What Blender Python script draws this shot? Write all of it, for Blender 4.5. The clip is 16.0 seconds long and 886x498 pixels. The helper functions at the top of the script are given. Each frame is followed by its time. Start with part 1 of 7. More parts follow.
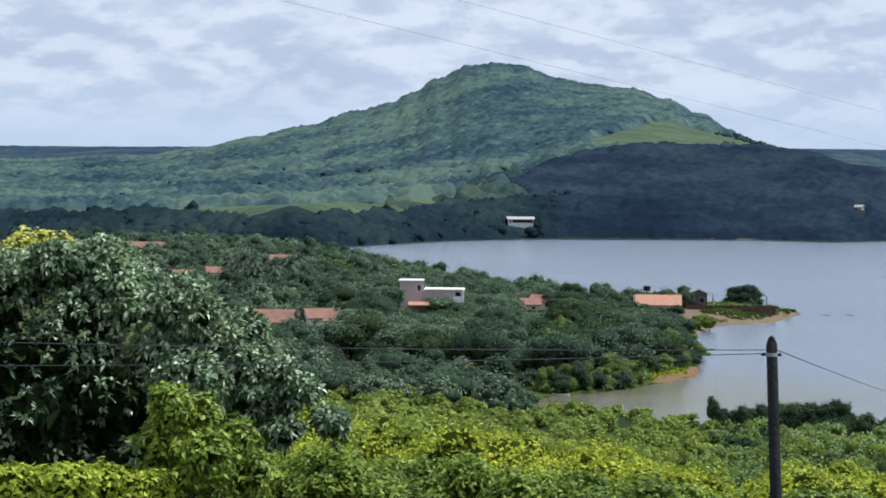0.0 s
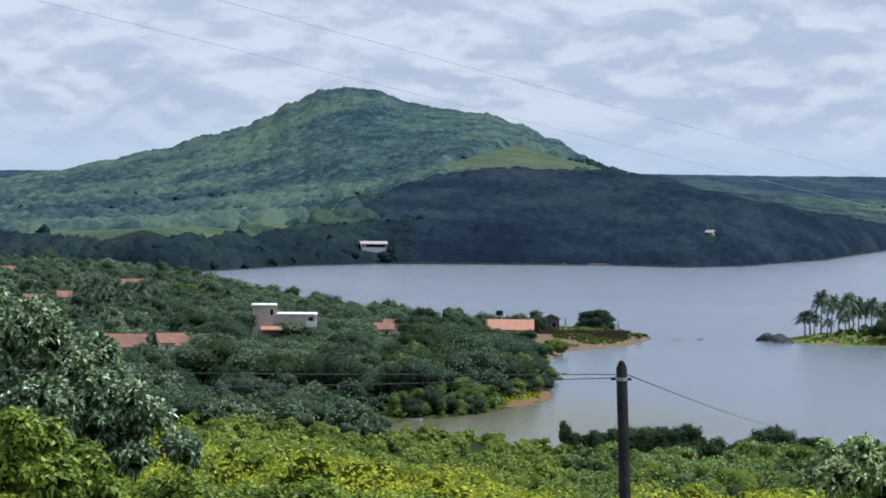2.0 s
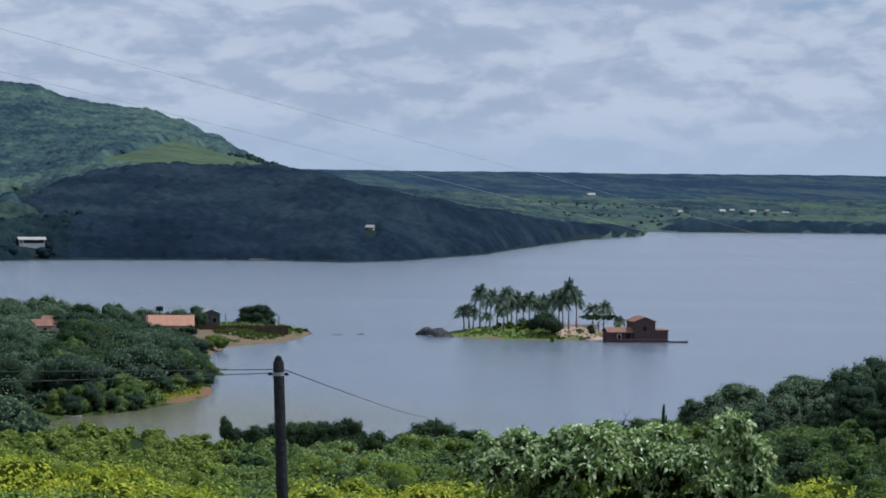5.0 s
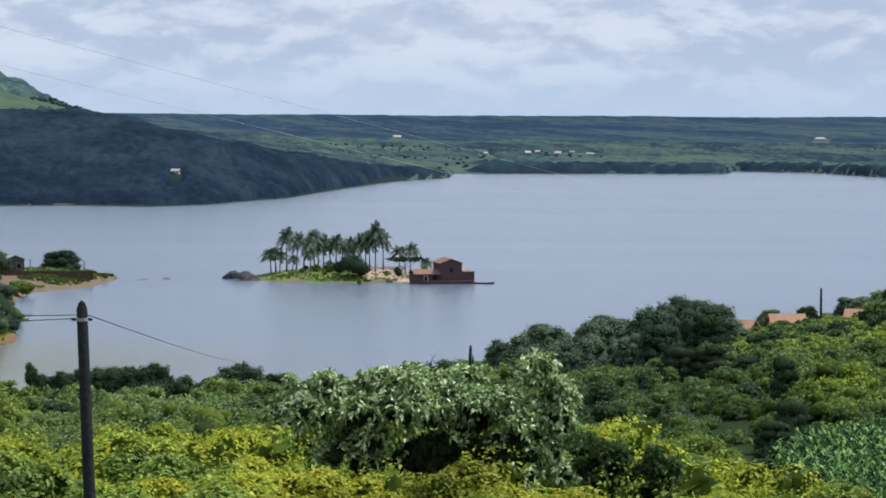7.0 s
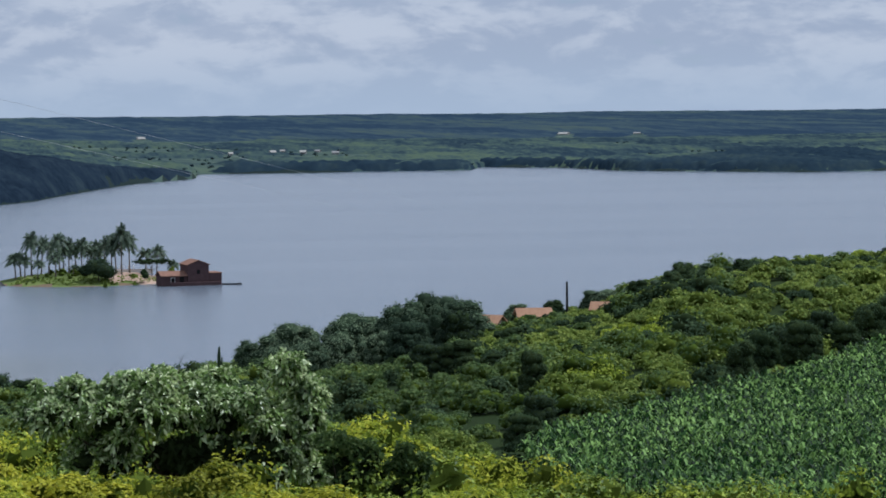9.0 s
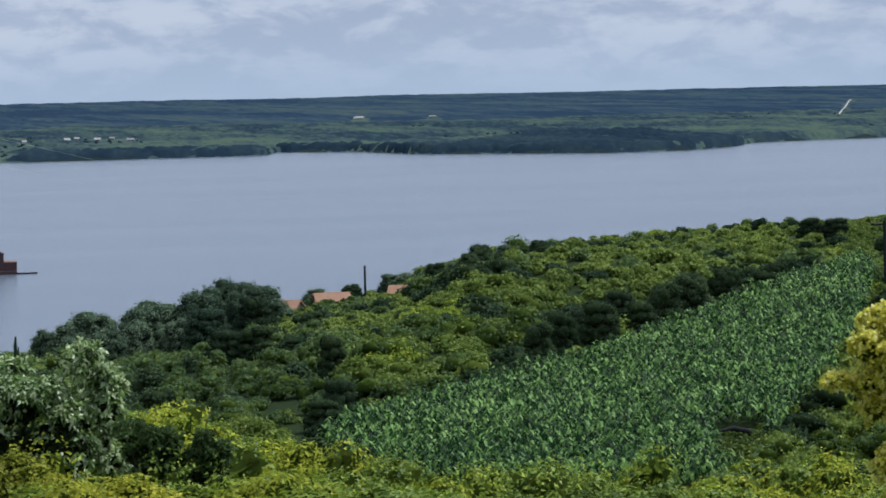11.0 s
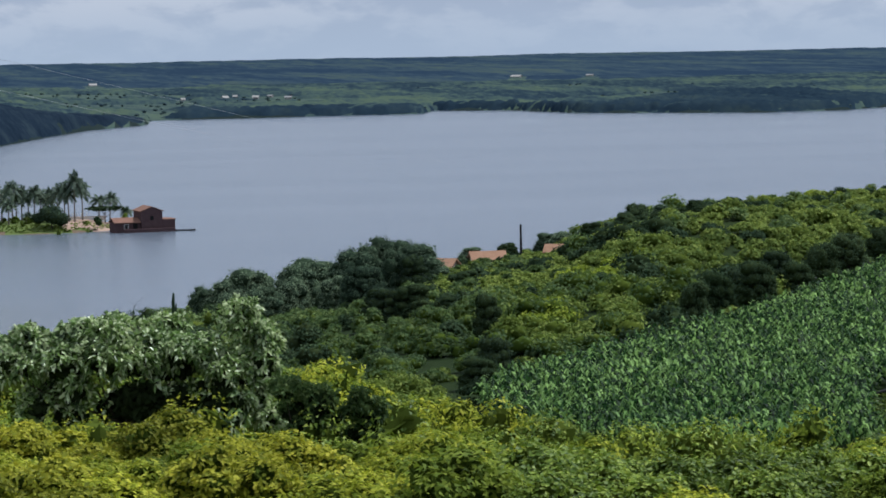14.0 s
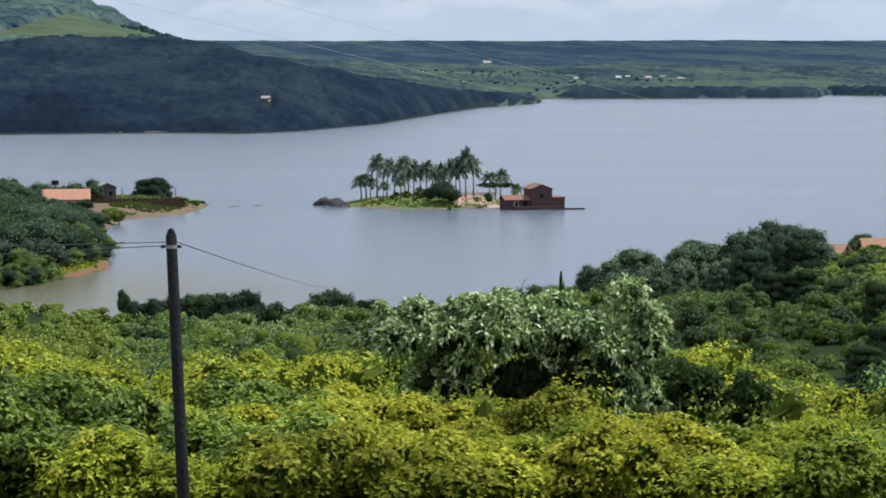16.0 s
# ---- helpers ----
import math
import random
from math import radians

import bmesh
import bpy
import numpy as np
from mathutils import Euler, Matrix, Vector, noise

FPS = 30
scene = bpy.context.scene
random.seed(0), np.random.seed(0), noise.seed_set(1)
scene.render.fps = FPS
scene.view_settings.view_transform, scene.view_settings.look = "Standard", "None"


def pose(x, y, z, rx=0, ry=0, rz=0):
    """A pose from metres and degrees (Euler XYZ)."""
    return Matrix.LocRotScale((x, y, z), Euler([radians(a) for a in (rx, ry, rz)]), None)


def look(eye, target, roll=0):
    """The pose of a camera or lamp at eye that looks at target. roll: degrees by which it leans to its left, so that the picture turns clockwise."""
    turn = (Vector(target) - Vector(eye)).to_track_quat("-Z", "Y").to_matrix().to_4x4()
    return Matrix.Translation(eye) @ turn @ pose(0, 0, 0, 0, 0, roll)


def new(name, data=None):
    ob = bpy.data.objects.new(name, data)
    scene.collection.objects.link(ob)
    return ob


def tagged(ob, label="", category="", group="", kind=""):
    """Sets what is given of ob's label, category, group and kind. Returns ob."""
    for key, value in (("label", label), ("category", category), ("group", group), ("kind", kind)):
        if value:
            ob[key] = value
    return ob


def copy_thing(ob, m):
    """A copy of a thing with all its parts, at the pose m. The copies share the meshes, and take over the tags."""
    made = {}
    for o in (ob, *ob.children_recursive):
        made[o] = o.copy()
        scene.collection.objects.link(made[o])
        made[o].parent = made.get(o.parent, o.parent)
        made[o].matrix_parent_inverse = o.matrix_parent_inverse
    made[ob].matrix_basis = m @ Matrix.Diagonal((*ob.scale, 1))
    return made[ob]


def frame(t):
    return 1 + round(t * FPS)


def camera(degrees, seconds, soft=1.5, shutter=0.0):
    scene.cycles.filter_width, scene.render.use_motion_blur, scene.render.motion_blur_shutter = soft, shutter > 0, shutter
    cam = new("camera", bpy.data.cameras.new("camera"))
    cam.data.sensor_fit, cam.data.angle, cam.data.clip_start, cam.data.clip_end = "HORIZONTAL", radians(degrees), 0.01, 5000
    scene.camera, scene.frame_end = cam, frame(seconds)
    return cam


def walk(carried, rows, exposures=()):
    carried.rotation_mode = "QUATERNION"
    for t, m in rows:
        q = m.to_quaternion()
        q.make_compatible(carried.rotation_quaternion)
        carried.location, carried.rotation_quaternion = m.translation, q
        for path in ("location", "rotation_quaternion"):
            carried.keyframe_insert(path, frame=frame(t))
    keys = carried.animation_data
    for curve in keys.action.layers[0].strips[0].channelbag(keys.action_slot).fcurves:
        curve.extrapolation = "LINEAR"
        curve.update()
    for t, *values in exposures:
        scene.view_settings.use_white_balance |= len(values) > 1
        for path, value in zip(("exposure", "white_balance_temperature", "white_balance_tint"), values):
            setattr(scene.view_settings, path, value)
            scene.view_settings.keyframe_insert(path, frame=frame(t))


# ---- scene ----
EYE = 34.0           # the eye's height over the lake, metres
cam = camera(17.82, 16.0, soft=1.75)
walk(cam, [
    (0.0, pose(0.000, 0, EYE, 87.942, -0.437, 5.942)),
    (0.3, pose(0.004, 0, EYE, 87.824, -0.486, 5.652)),
    (0.5, pose(0.007, 0, EYE, 88.059, -0.266, 5.509)),
    (0.8, pose(0.011, 0, EYE, 88.113, -0.013, 5.128)),
    (1.0, pose(0.013, 0, EYE, 88.424, 0.056, 5.148)),
    (1.3, pose(0.017, 0, EYE, 88.317, -0.026, 4.966)),
    (1.5, pose(0.020, 0, EYE, 88.323, -0.007, 4.773)),
    (1.7, pose(0.025, 0, EYE, 88.145, -0.102, 4.148)),
    (2.0, pose(0.033, 0, EYE, 88.468, -0.615, 2.969)),
    (2.2, pose(0.039, 0, EYE, 88.279, -0.889, 2.117)),
    (2.5, pose(0.047, 0, EYE, 88.363, -1.108, 1.282)),
    (2.7, pose(0.052, 0, EYE, 88.470, -1.032, 0.673)),
    (3.0, pose(0.060, 0, EYE, 88.564, -1.198, 0.030)),
    (3.2, pose(0.064, 0, EYE, 88.469, -1.560, -0.579)),
    (5.3, pose(0.111, 0, EYE, 88.423, -0.576, -4.437)),
    (5.5, pose(0.115, 0, EYE, 88.145, -0.633, -4.838)),
    (5.8, pose(0.121, 0, EYE, 87.636, -0.460, -5.539)),
    (6.0, pose(0.125, 0, EYE, 87.354, -0.424, -6.060)),
    (6.2, pose(0.129, 0, EYE, 87.139, -0.544, -6.493)),
    (6.5, pose(0.135, 0, EYE, 87.118, -0.494, -6.905)),
    (7.0, pose(0.145, 0, EYE, 87.311, -0.285, -7.839)),
    (7.1, pose(0.147, 0, EYE, 87.644, -0.322, -8.274)),
    (7.2, pose(0.148, 0, EYE, 88.567, -0.169, -9.500)),
    (7.3, pose(0.150, 0, EYE, 88.339, -0.421, -11.240)),
    (7.5, pose(0.153, 0, EYE, 88.426, -0.649, -11.781)),
    (7.8, pose(0.158, 0, EYE, 88.137, -0.211, -12.224)),
    (8.0, pose(0.162, 0, EYE, 87.954, 0.010, -12.146)),
    (8.5, pose(0.170, 0, EYE, 87.889, 0.273, -12.178)),
    (8.8, pose(0.175, 0, EYE, 87.294, 0.603, -12.459)),
    (9.0, pose(0.178, 0, EYE, 87.274, 0.615, -13.010)),
    (9.2, pose(0.182, 0, EYE, 87.103, 0.567, -13.376)),
    (9.5, pose(0.187, 0, EYE, 86.949, 0.509, -14.152)),
    (9.7, pose(0.190, 0, EYE, 86.818, 0.564, -14.636)),
    (11.8, pose(0.219, 0, EYE, 87.091, 1.543, -17.977)),
    (12.0, pose(0.221, 0, EYE, 87.206, 1.614, -18.081)),
    (12.5, pose(0.228, 0, EYE, 87.203, 2.236, -18.730)),
    (12.8, pose(0.232, 0, EYE, 87.018, 2.232, -19.179)),
    (13.0, pose(0.235, 0, EYE, 86.937, 2.080, -19.685)),
    (13.2, pose(0.235, 0, EYE, 86.763, 2.414, -19.503)),
    (13.5, pose(0.234, 0, EYE, 86.821, 2.368, -17.618)),
    (13.7, pose(0.233, 0, EYE, 86.704, 1.805, -16.415)),
    (14.0, pose(0.232, 0, EYE, 86.118, 1.142, -13.972)),
    (14.2, pose(0.232, 0, EYE, 85.935, 1.072, -13.049)),
    (14.5, pose(0.231, 0, EYE, 85.529, 1.102, -11.671)),
    (14.7, pose(0.231, 0, EYE, 85.827, 1.178, -10.177)),
    (15.0, pose(0.230, 0, EYE, 86.155, 1.284, -8.454)),
    (15.2, pose(0.222, 0, EYE, 85.947, 1.260, -7.576)),
    (15.5, pose(0.210, 0, EYE, 86.027, 1.124, -6.776)),
    (15.7, pose(0.202, 0, EYE, 85.783, 0.522, -6.687)),
    (16.0, pose(0.190, 0, EYE, 85.805, 0.082, -6.021)),
], [(0.0, 0.2, 5650, 10), (0.5, 0.08, 5600, 10), (1.5, 0.03, 5550, 10), (2.0, 0.08, 5600, 10), (2.5, 0.0, 5600, 10), (3.0, -0.1, 5550, 10), (5.5, -0.28, 5400, 10),
    (6.5, -0.14, 5550, 10), (6.9, 0.1, 5650, 10), (7.1, 0.1, 5650, 10), (7.5, -0.4, 5350, 10), (8.0, -0.42, 5350, 10), (8.5, -0.38, 5350, 10), (9.0, -0.28, 5500, 10), (9.5, -0.22, 5550, 10), (13.0, -0.2, 5400, 10),
    (14.0, -0.25, 5600, 10), (14.5, 0.15, 6000, 10), (15.0, 0.1, 5850, 10), (16.0, 0.12, 5850, 10)])

# ---- light ----
SUN_UP, SUN_BEARING = 58.0, 80.0      # degrees over the horizon, degrees to the right of straight ahead
world = bpy.data.worlds.new("sky")
scene.world = world
world.use_nodes = True
wn, wl = world.node_tree.nodes, world.node_tree.links
wn.clear()


def sky():
    out = wn.new("ShaderNodeOutputWorld")
    bg = wn.new("ShaderNodeBackground")
    tex = wn.new("ShaderNodeTexSky")
    tex.sky_type, tex.sun_disc = "NISHITA", False
    tex.sun_elevation, tex.sun_rotation = radians(SUN_UP), radians(SUN_BEARING)
    tex.air_density, tex.dust_density, tex.ozone_density = 1.0, 0.0, 3.0
    coord = wn.new("ShaderNodeTexCoord")
    sep = wn.new("ShaderNodeSeparateXYZ")
    wl.new(coord.outputs["Generated"], sep.inputs[0])

    def field(scale, squash, detail, lift=0.0, rough=0.55):
        m = wn.new("ShaderNodeMapping")
        m.inputs["Scale"].default_value = (scale, scale, scale * squash)
        m.inputs["Location"].default_value[2] = lift * scale * squash
        wl.new(coord.outputs["Generated"], m.inputs[0])
        n = wn.new("ShaderNodeTexNoise")
        n.inputs["Scale"].default_value, n.inputs["Detail"].default_value = 1.0, detail
        n.inputs["Roughness"].default_value, n.inputs["Distortion"].default_value = rough, 0.25
        wl.new(m.outputs[0], n.inputs["Vector"])
        return n.outputs[0]

    def span(value, low, high, a=0.0, b=1.0):
        r = wn.new("ShaderNodeMapRange")
        r.inputs["From Min"].default_value, r.inputs["From Max"].default_value = low, high
        r.inputs["To Min"].default_value, r.inputs["To Max"].default_value = a, b
        r.interpolation_type = "SMOOTHSTEP"
        wl.new(value, r.inputs["Value"])
        return r.outputs[0]

    def calc(op, a, b):
        k = wn.new("ShaderNodeMath")
        k.operation = op
        for i, v in enumerate((a, b)):
            if isinstance(v, float):
                k.inputs[i].default_value = v
            else:
                wl.new(v, k.inputs[i])
        return k.outputs[0]

    def blend(factor, a, b):
        x = wn.new("ShaderNodeMix")
        x.data_type = "RGBA"
        for key, v in (("Factor", factor), ("A", a), ("B", b)):
            if isinstance(v, (tuple, float)):
                x.inputs[key].default_value = v
            else:
                wl.new(v, x.inputs[key])
        return x.outputs["Result"]

    # broken cloud: billows with bright tops over grey undersides, banks of them, and thin spots between
    cells, over = field(34, 2.4, 6), field(34, 2.4, 6, 0.006)
    tops = span(calc("SUBTRACT", cells, over), -0.15, 0.15)
    banks = span(field(11, 3.2, 4), 0.36, 0.64)
    fine = field(75, 2.6, 4)
    tone = calc("ADD", calc("MULTIPLY", tops, 0.42), calc("ADD", calc("MULTIPLY", banks, 0.3), calc("ADD", calc("MULTIPLY", span(cells, 0.35, 0.68), 0.22), calc("MULTIPLY", fine, 0.22))))
    shade = blend(span(tone, 0.2, 0.95), (6.45, 7.0, 7.95, 1), (9.2, 9.35, 9.65, 1))
    gap = blend(0.6, tex.outputs[0], (5.2, 6.5, 8.4, 1))
    cover = span(calc("ADD", calc("MULTIPLY", cells, 0.6), calc("MULTIPLY", field(16, 2.0, 3, 0.2), 0.4)), 0.31, 0.42)
    mixed = blend(cover, gap, shade)
    low = wn.new("ShaderNodeMapRange")          # pale air over the horizon
    low.inputs["From Min"].default_value, low.inputs["From Max"].default_value = 0.0, 0.03
    low.inputs["To Min"].default_value, low.inputs["To Max"].default_value = 0.85, 0.0
    low.interpolation_type = "SMOOTHSTEP"
    wl.new(sep.outputs["Z"], low.inputs["Value"])
    pale = wn.new("ShaderNodeMix")
    pale.data_type = "RGBA"
    wl.new(low.outputs[0], pale.inputs["Factor"])
    wl.new(mixed, pale.inputs["A"])
    pale.inputs["B"].default_value = (7.0, 7.9, 8.9, 1)
    wl.new(pale.outputs["Result"], bg.inputs["Color"])
    bg.inputs["Strength"].default_value = 0.073
    wl.new(bg.outputs[0], out.inputs["Surface"])


sky()
sun = new("sun", bpy.data.lights.new("sun", "SUN"))
sun.data.energy, sun.data.angle, sun.data.color = 4.1, radians(0.6), (1.0, 0.95, 0.86)
_a, _e = radians(SUN_BEARING), radians(SUN_UP)
sun.matrix_world = look((400 * math.sin(_a) * math.cos(_e), 400 * math.cos(_a) * math.cos(_e), 400 * math.sin(_e)), (0, 0, 0))

# ---- materials ----


def material(name):
    m = bpy.data.materials.new(name)
    m.use_nodes = True
    return m, m.node_tree.nodes, m.node_tree.links, m.node_tree.nodes["Principled BSDF"]


def ramp(n, stops):
    r = n.new("ShaderNodeValToRGB")
    e = r.color_ramp.elements
    while len(e) < len(stops):
        e.new(0.5)
    for k, (p, c) in zip(e, stops):
        k.position, k.color = p, (*c, 1)
    return r


def noise_node(n, l, scale, detail=4, where="Object", rough=0.6):
    t = n.new("ShaderNodeTexNoise")
    t.inputs["Scale"].default_value, t.inputs["Detail"].default_value = scale, detail
    t.inputs["Roughness"].default_value = rough
    c = n.new("ShaderNodeTexCoord")
    l.new(c.outputs[where], t.inputs["Vector"])
    return t.outputs[0]


def leaf_material(name, dark, mid, light, rough=0.5, through_light=0.3, patch=0.02, spec=0.5, vary=0.5, hue=0.012):
    """Leaves: each differs a little, each plant differs, and the stand varies over many metres."""
    m, n, l, b = material(name)
    g = n.new("ShaderNodeNewGeometry")
    r = ramp(n, [(0.0, dark), (0.5, mid), (1.0, light)])
    l.new(g.outputs["Random Per Island"], r.inputs[0])
    info = n.new("ShaderNodeObjectInfo")
    t = n.new("ShaderNodeTexNoise")
    t.inputs["Scale"].default_value, t.inputs["Detail"].default_value, t.inputs["Roughness"].default_value = patch, 4, 0.65
    l.new(g.outputs["Position"], t.inputs["Vector"])
    add = n.new("ShaderNodeMath")
    add.operation = "MULTIPLY_ADD"
    add.inputs[1].default_value = 0.3
    l.new(info.outputs["Random"], add.inputs[0])
    l.new(t.outputs[0], add.inputs[2])
    v = n.new("ShaderNodeMapRange")
    v.inputs["From Min"].default_value, v.inputs["From Max"].default_value = 0.4, 0.9
    v.inputs["To Min"].default_value, v.inputs["To Max"].default_value = 1 - vary, 1 + vary
    l.new(add.outputs[0], v.inputs["Value"])
    hsv = n.new("ShaderNodeHueSaturation")
    l.new(r.outputs[0], hsv.inputs["Color"])
    l.new(v.outputs[0], hsv.inputs["Value"])
    h = n.new("ShaderNodeMapRange")
    h.inputs["From Min"].default_value, h.inputs["From Max"].default_value = 0.45, 0.85
    h.inputs["To Min"].default_value, h.inputs["To Max"].default_value = 0.5 + hue, 0.5 - hue
    l.new(add.outputs[0], h.inputs["Value"])
    l.new(h.outputs[0], hsv.inputs["Hue"])
    l.new(hsv.outputs[0], b.inputs["Base Color"])
    b.inputs["Roughness"].default_value = rough
    b.inputs["Specular IOR Level"].default_value = spec
    if through_light:
        tr = n.new("ShaderNodeBsdfTranslucent")
        l.new(hsv.outputs[0], tr.inputs[0])
        mx = n.new("ShaderNodeMixShader")
        mx.inputs[0].default_value = through_light
        l.new(b.outputs[0], mx.inputs[1])
        l.new(tr.outputs[0], mx.inputs[2])
        l.new(mx.outputs[0], n["Material Output"].inputs[0])
    return m


def earth_material(name, stops, scale=0.05, fine=1.5, rough=0.95, bump=0.3, relief=0.1):
    m, n, l, b = material(name)
    big, small = noise_node(n, l, scale, 5), noise_node(n, l, fine, 6)
    mx = n.new("ShaderNodeMath")
    mx.operation = "MULTIPLY_ADD"
    mx.inputs[1].default_value = 0.45
    l.new(small, mx.inputs[0])
    half = n.new("ShaderNodeMath")
    half.operation = "MULTIPLY"
    half.inputs[1].default_value = 0.55
    l.new(big, half.inputs[0])
    l.new(half.outputs[0], mx.inputs[2])
    r = ramp(n, stops)
    l.new(mx.outputs[0], r.inputs[0])
    l.new(r.outputs[0], b.inputs["Base Color"])
    b.inputs["Roughness"].default_value = rough
    b.inputs["Specular IOR Level"].default_value = 0.05
    bp = n.new("ShaderNodeBump")
    bp.inputs["Strength"].default_value, bp.inputs["Distance"].default_value = bump, relief
    l.new(small, bp.inputs["Height"])
    l.new(bp.outputs[0], b.inputs["Normal"])
    return m


def canopy_material(name, stops, large, middle, small, depth=1.0):
    """The roof of a wood seen from afar: stands of different tone, single crowns, dark gaps; no gloss."""
    m, n, l, b = material(name)
    total = None
    c, mp = n.new("ShaderNodeTexCoord"), n.new("ShaderNodeMapping")
    mp.inputs["Scale"].default_value = (1.0, depth, 1.0)          # stands that run away over the plain
    l.new(c.outputs["Object"], mp.inputs[0])
    for scale, weight, detail in ((large, 0.45, 3), (middle, 0.3, 3), (small, 0.25, 4)):
        k = n.new("ShaderNodeMath")
        k.operation = "MULTIPLY_ADD"
        k.inputs[1].default_value = weight
        k.inputs[2].default_value = 0.0
        t = n.new("ShaderNodeTexNoise")
        t.inputs["Scale"].default_value, t.inputs["Detail"].default_value, t.inputs["Roughness"].default_value = scale, detail, 0.6
        l.new(mp.outputs[0], t.inputs["Vector"])
        l.new(t.outputs[0], k.inputs[0])
        if total:
            l.new(total, k.inputs[2])
        total = k.outputs[0]
    r = ramp(n, stops)
    l.new(total, r.inputs[0])
    l.new(r.outputs[0], b.inputs["Base Color"])
    b.inputs["Roughness"].default_value = 1.0
    b.inputs["Specular IOR Level"].default_value = 0.0
    return m


def wall_material(name, a, c, scale=0.6, rough=0.85):
    return earth_material(name, [(0.3, a), (0.7, c)], scale, 6.0, rough, 0.15)


GRASS = earth_material("grass", [(0.25, (0.03, 0.045, 0.012)), (0.5, (0.055, 0.075, 0.02)), (0.75, (0.1, 0.105, 0.035))])
SCRUB = earth_material("scrub_floor", [(0.25, (0.012, 0.022, 0.008)), (0.55, (0.025, 0.04, 0.012)), (0.8, (0.05, 0.06, 0.02))])
FOREST_FLOOR = earth_material("forest_floor", [(0.3, (0.012, 0.021, 0.02)), (0.7, (0.02, 0.032, 0.03))], 0.02, 0.3)
# Bluish like the mountain canopy: distance haze put into the colour.
MOUNTAIN_FLOOR = earth_material("mountain_scrub", [(0.3, (0.038, 0.067, 0.05)), (0.7, (0.07, 0.107, 0.07))], 0.02, 0.3)
PASTURE = earth_material("pasture", [(0.38, (0.042, 0.066, 0.042)), (0.5, (0.068, 0.096, 0.053)), (0.62, (0.1, 0.126, 0.064))], 0.03, 0.2)
# Blue of the hazy distance, painted into the plain's ground colour.
PLAIN = earth_material("haze_tinted_plain", [(0.42, (0.034, 0.055, 0.057)), (0.5, (0.052, 0.08, 0.069)), (0.58, (0.074, 0.105, 0.076))], 0.012, 0.1)
# Cloud shadow over the low hill, put into its canopy colour.
CANOPY_CLOUD_SHADE = canopy_material("cloud_shade_canopy", [(0.4, (0.0095, 0.0165, 0.028)), (0.5, (0.0165, 0.027, 0.042)), (0.6, (0.029, 0.044, 0.056))], 0.008, 0.05, 0.3)
# The shadow band along the foreshore is painted into this canopy.
CANOPY_SHORE = canopy_material("shore_shadow_canopy", [(0.4, (0.008, 0.015, 0.021)), (0.5, (0.014, 0.025, 0.031)), (0.6, (0.026, 0.042, 0.042))], 0.01, 0.05, 0.3)
# Haze before the mountain, painted in as a bluer, greyer canopy.
CANOPY_HILL = canopy_material("haze_tinted_mountain_canopy", [(0.42, (0.025, 0.046, 0.06)), (0.5, (0.052, 0.085, 0.085)), (0.57, (0.09, 0.13, 0.1))], 0.009, 0.06, 0.22)
# Half shade in the colour, between the shadowed hill and the lit slope.
CANOPY_SPUR = canopy_material("spur_half_shade_canopy", [(0.42, (0.015, 0.029, 0.033)), (0.5, (0.029, 0.048, 0.044)), (0.57, (0.052, 0.077, 0.056))], 0.012, 0.06, 0.22)
# The three canopies across the lake carry the haze in their blue tint.
CANOPY_PLAIN = canopy_material("haze_tinted_plain_canopy", [(0.42, (0.023, 0.039, 0.054)), (0.48, (0.038, 0.06, 0.067)), (0.53, (0.054, 0.081, 0.075)), (0.59, (0.077, 0.108, 0.078))], 0.012, 0.06, 0.24, 0.25)
CANOPY_CAPE = canopy_material("haze_tinted_far_shore_canopy", [(0.4, (0.014, 0.026, 0.041)), (0.5, (0.022, 0.038, 0.053)), (0.6, (0.036, 0.055, 0.06))], 0.01, 0.05, 0.25, 0.4)
CANOPY_FAR = canopy_material("haze_tinted_horizon_canopy", [(0.43, (0.024, 0.042, 0.068)), (0.5, (0.035, 0.057, 0.08)), (0.55, (0.046, 0.07, 0.082)), (0.6, (0.058, 0.082, 0.08))], 0.01, 0.04, 0.14, 0.1)
SAND = earth_material("sand", [(0.3, (0.115, 0.082, 0.055)), (0.52, (0.185, 0.135, 0.09)), (0.66, (0.105, 0.11, 0.042))], 0.12, 1.2)
YARD = earth_material("pale_yard", [(0.3, (0.3, 0.2, 0.15)), (0.55, (0.46, 0.33, 0.25)), (0.75, (0.55, 0.42, 0.33))], 0.3, 1.4)
RED_SOIL = earth_material("red_soil", [(0.36, (0.13, 0.07, 0.042)), (0.5, (0.21, 0.115, 0.07)), (0.6, (0.1, 0.11, 0.035))], 0.3, 1.5)
TRACK = earth_material("track_grass", [(0.3, (0.13, 0.15, 0.03)), (0.5, (0.2, 0.21, 0.045)), (0.7, (0.3, 0.27, 0.08))], 0.3, 2.5)
DARK_GREY = wall_material("dark_grey_plaster", (0.07, 0.068, 0.07), (0.13, 0.125, 0.125))
LAWN = earth_material("lawn", [(0.3, (0.085, 0.13, 0.04)), (0.55, (0.15, 0.19, 0.055)), (0.8, (0.25, 0.22, 0.1))], 0.2, 2.0)
LEAF_YELLOW = leaf_material("leaf_yellow_green", (0.14, 0.188, 0.014), (0.3, 0.348, 0.023), (0.52, 0.52, 0.05), 0.6, 0.36, 0.1, 0.12, 0.5, 0.01)
LEAF_GREEN = leaf_material("leaf_fresh_green", (0.115, 0.175, 0.018), (0.24, 0.31, 0.026), (0.4, 0.46, 0.055), 0.6, 0.34, 0.1, 0.12, 0.5, 0.01)
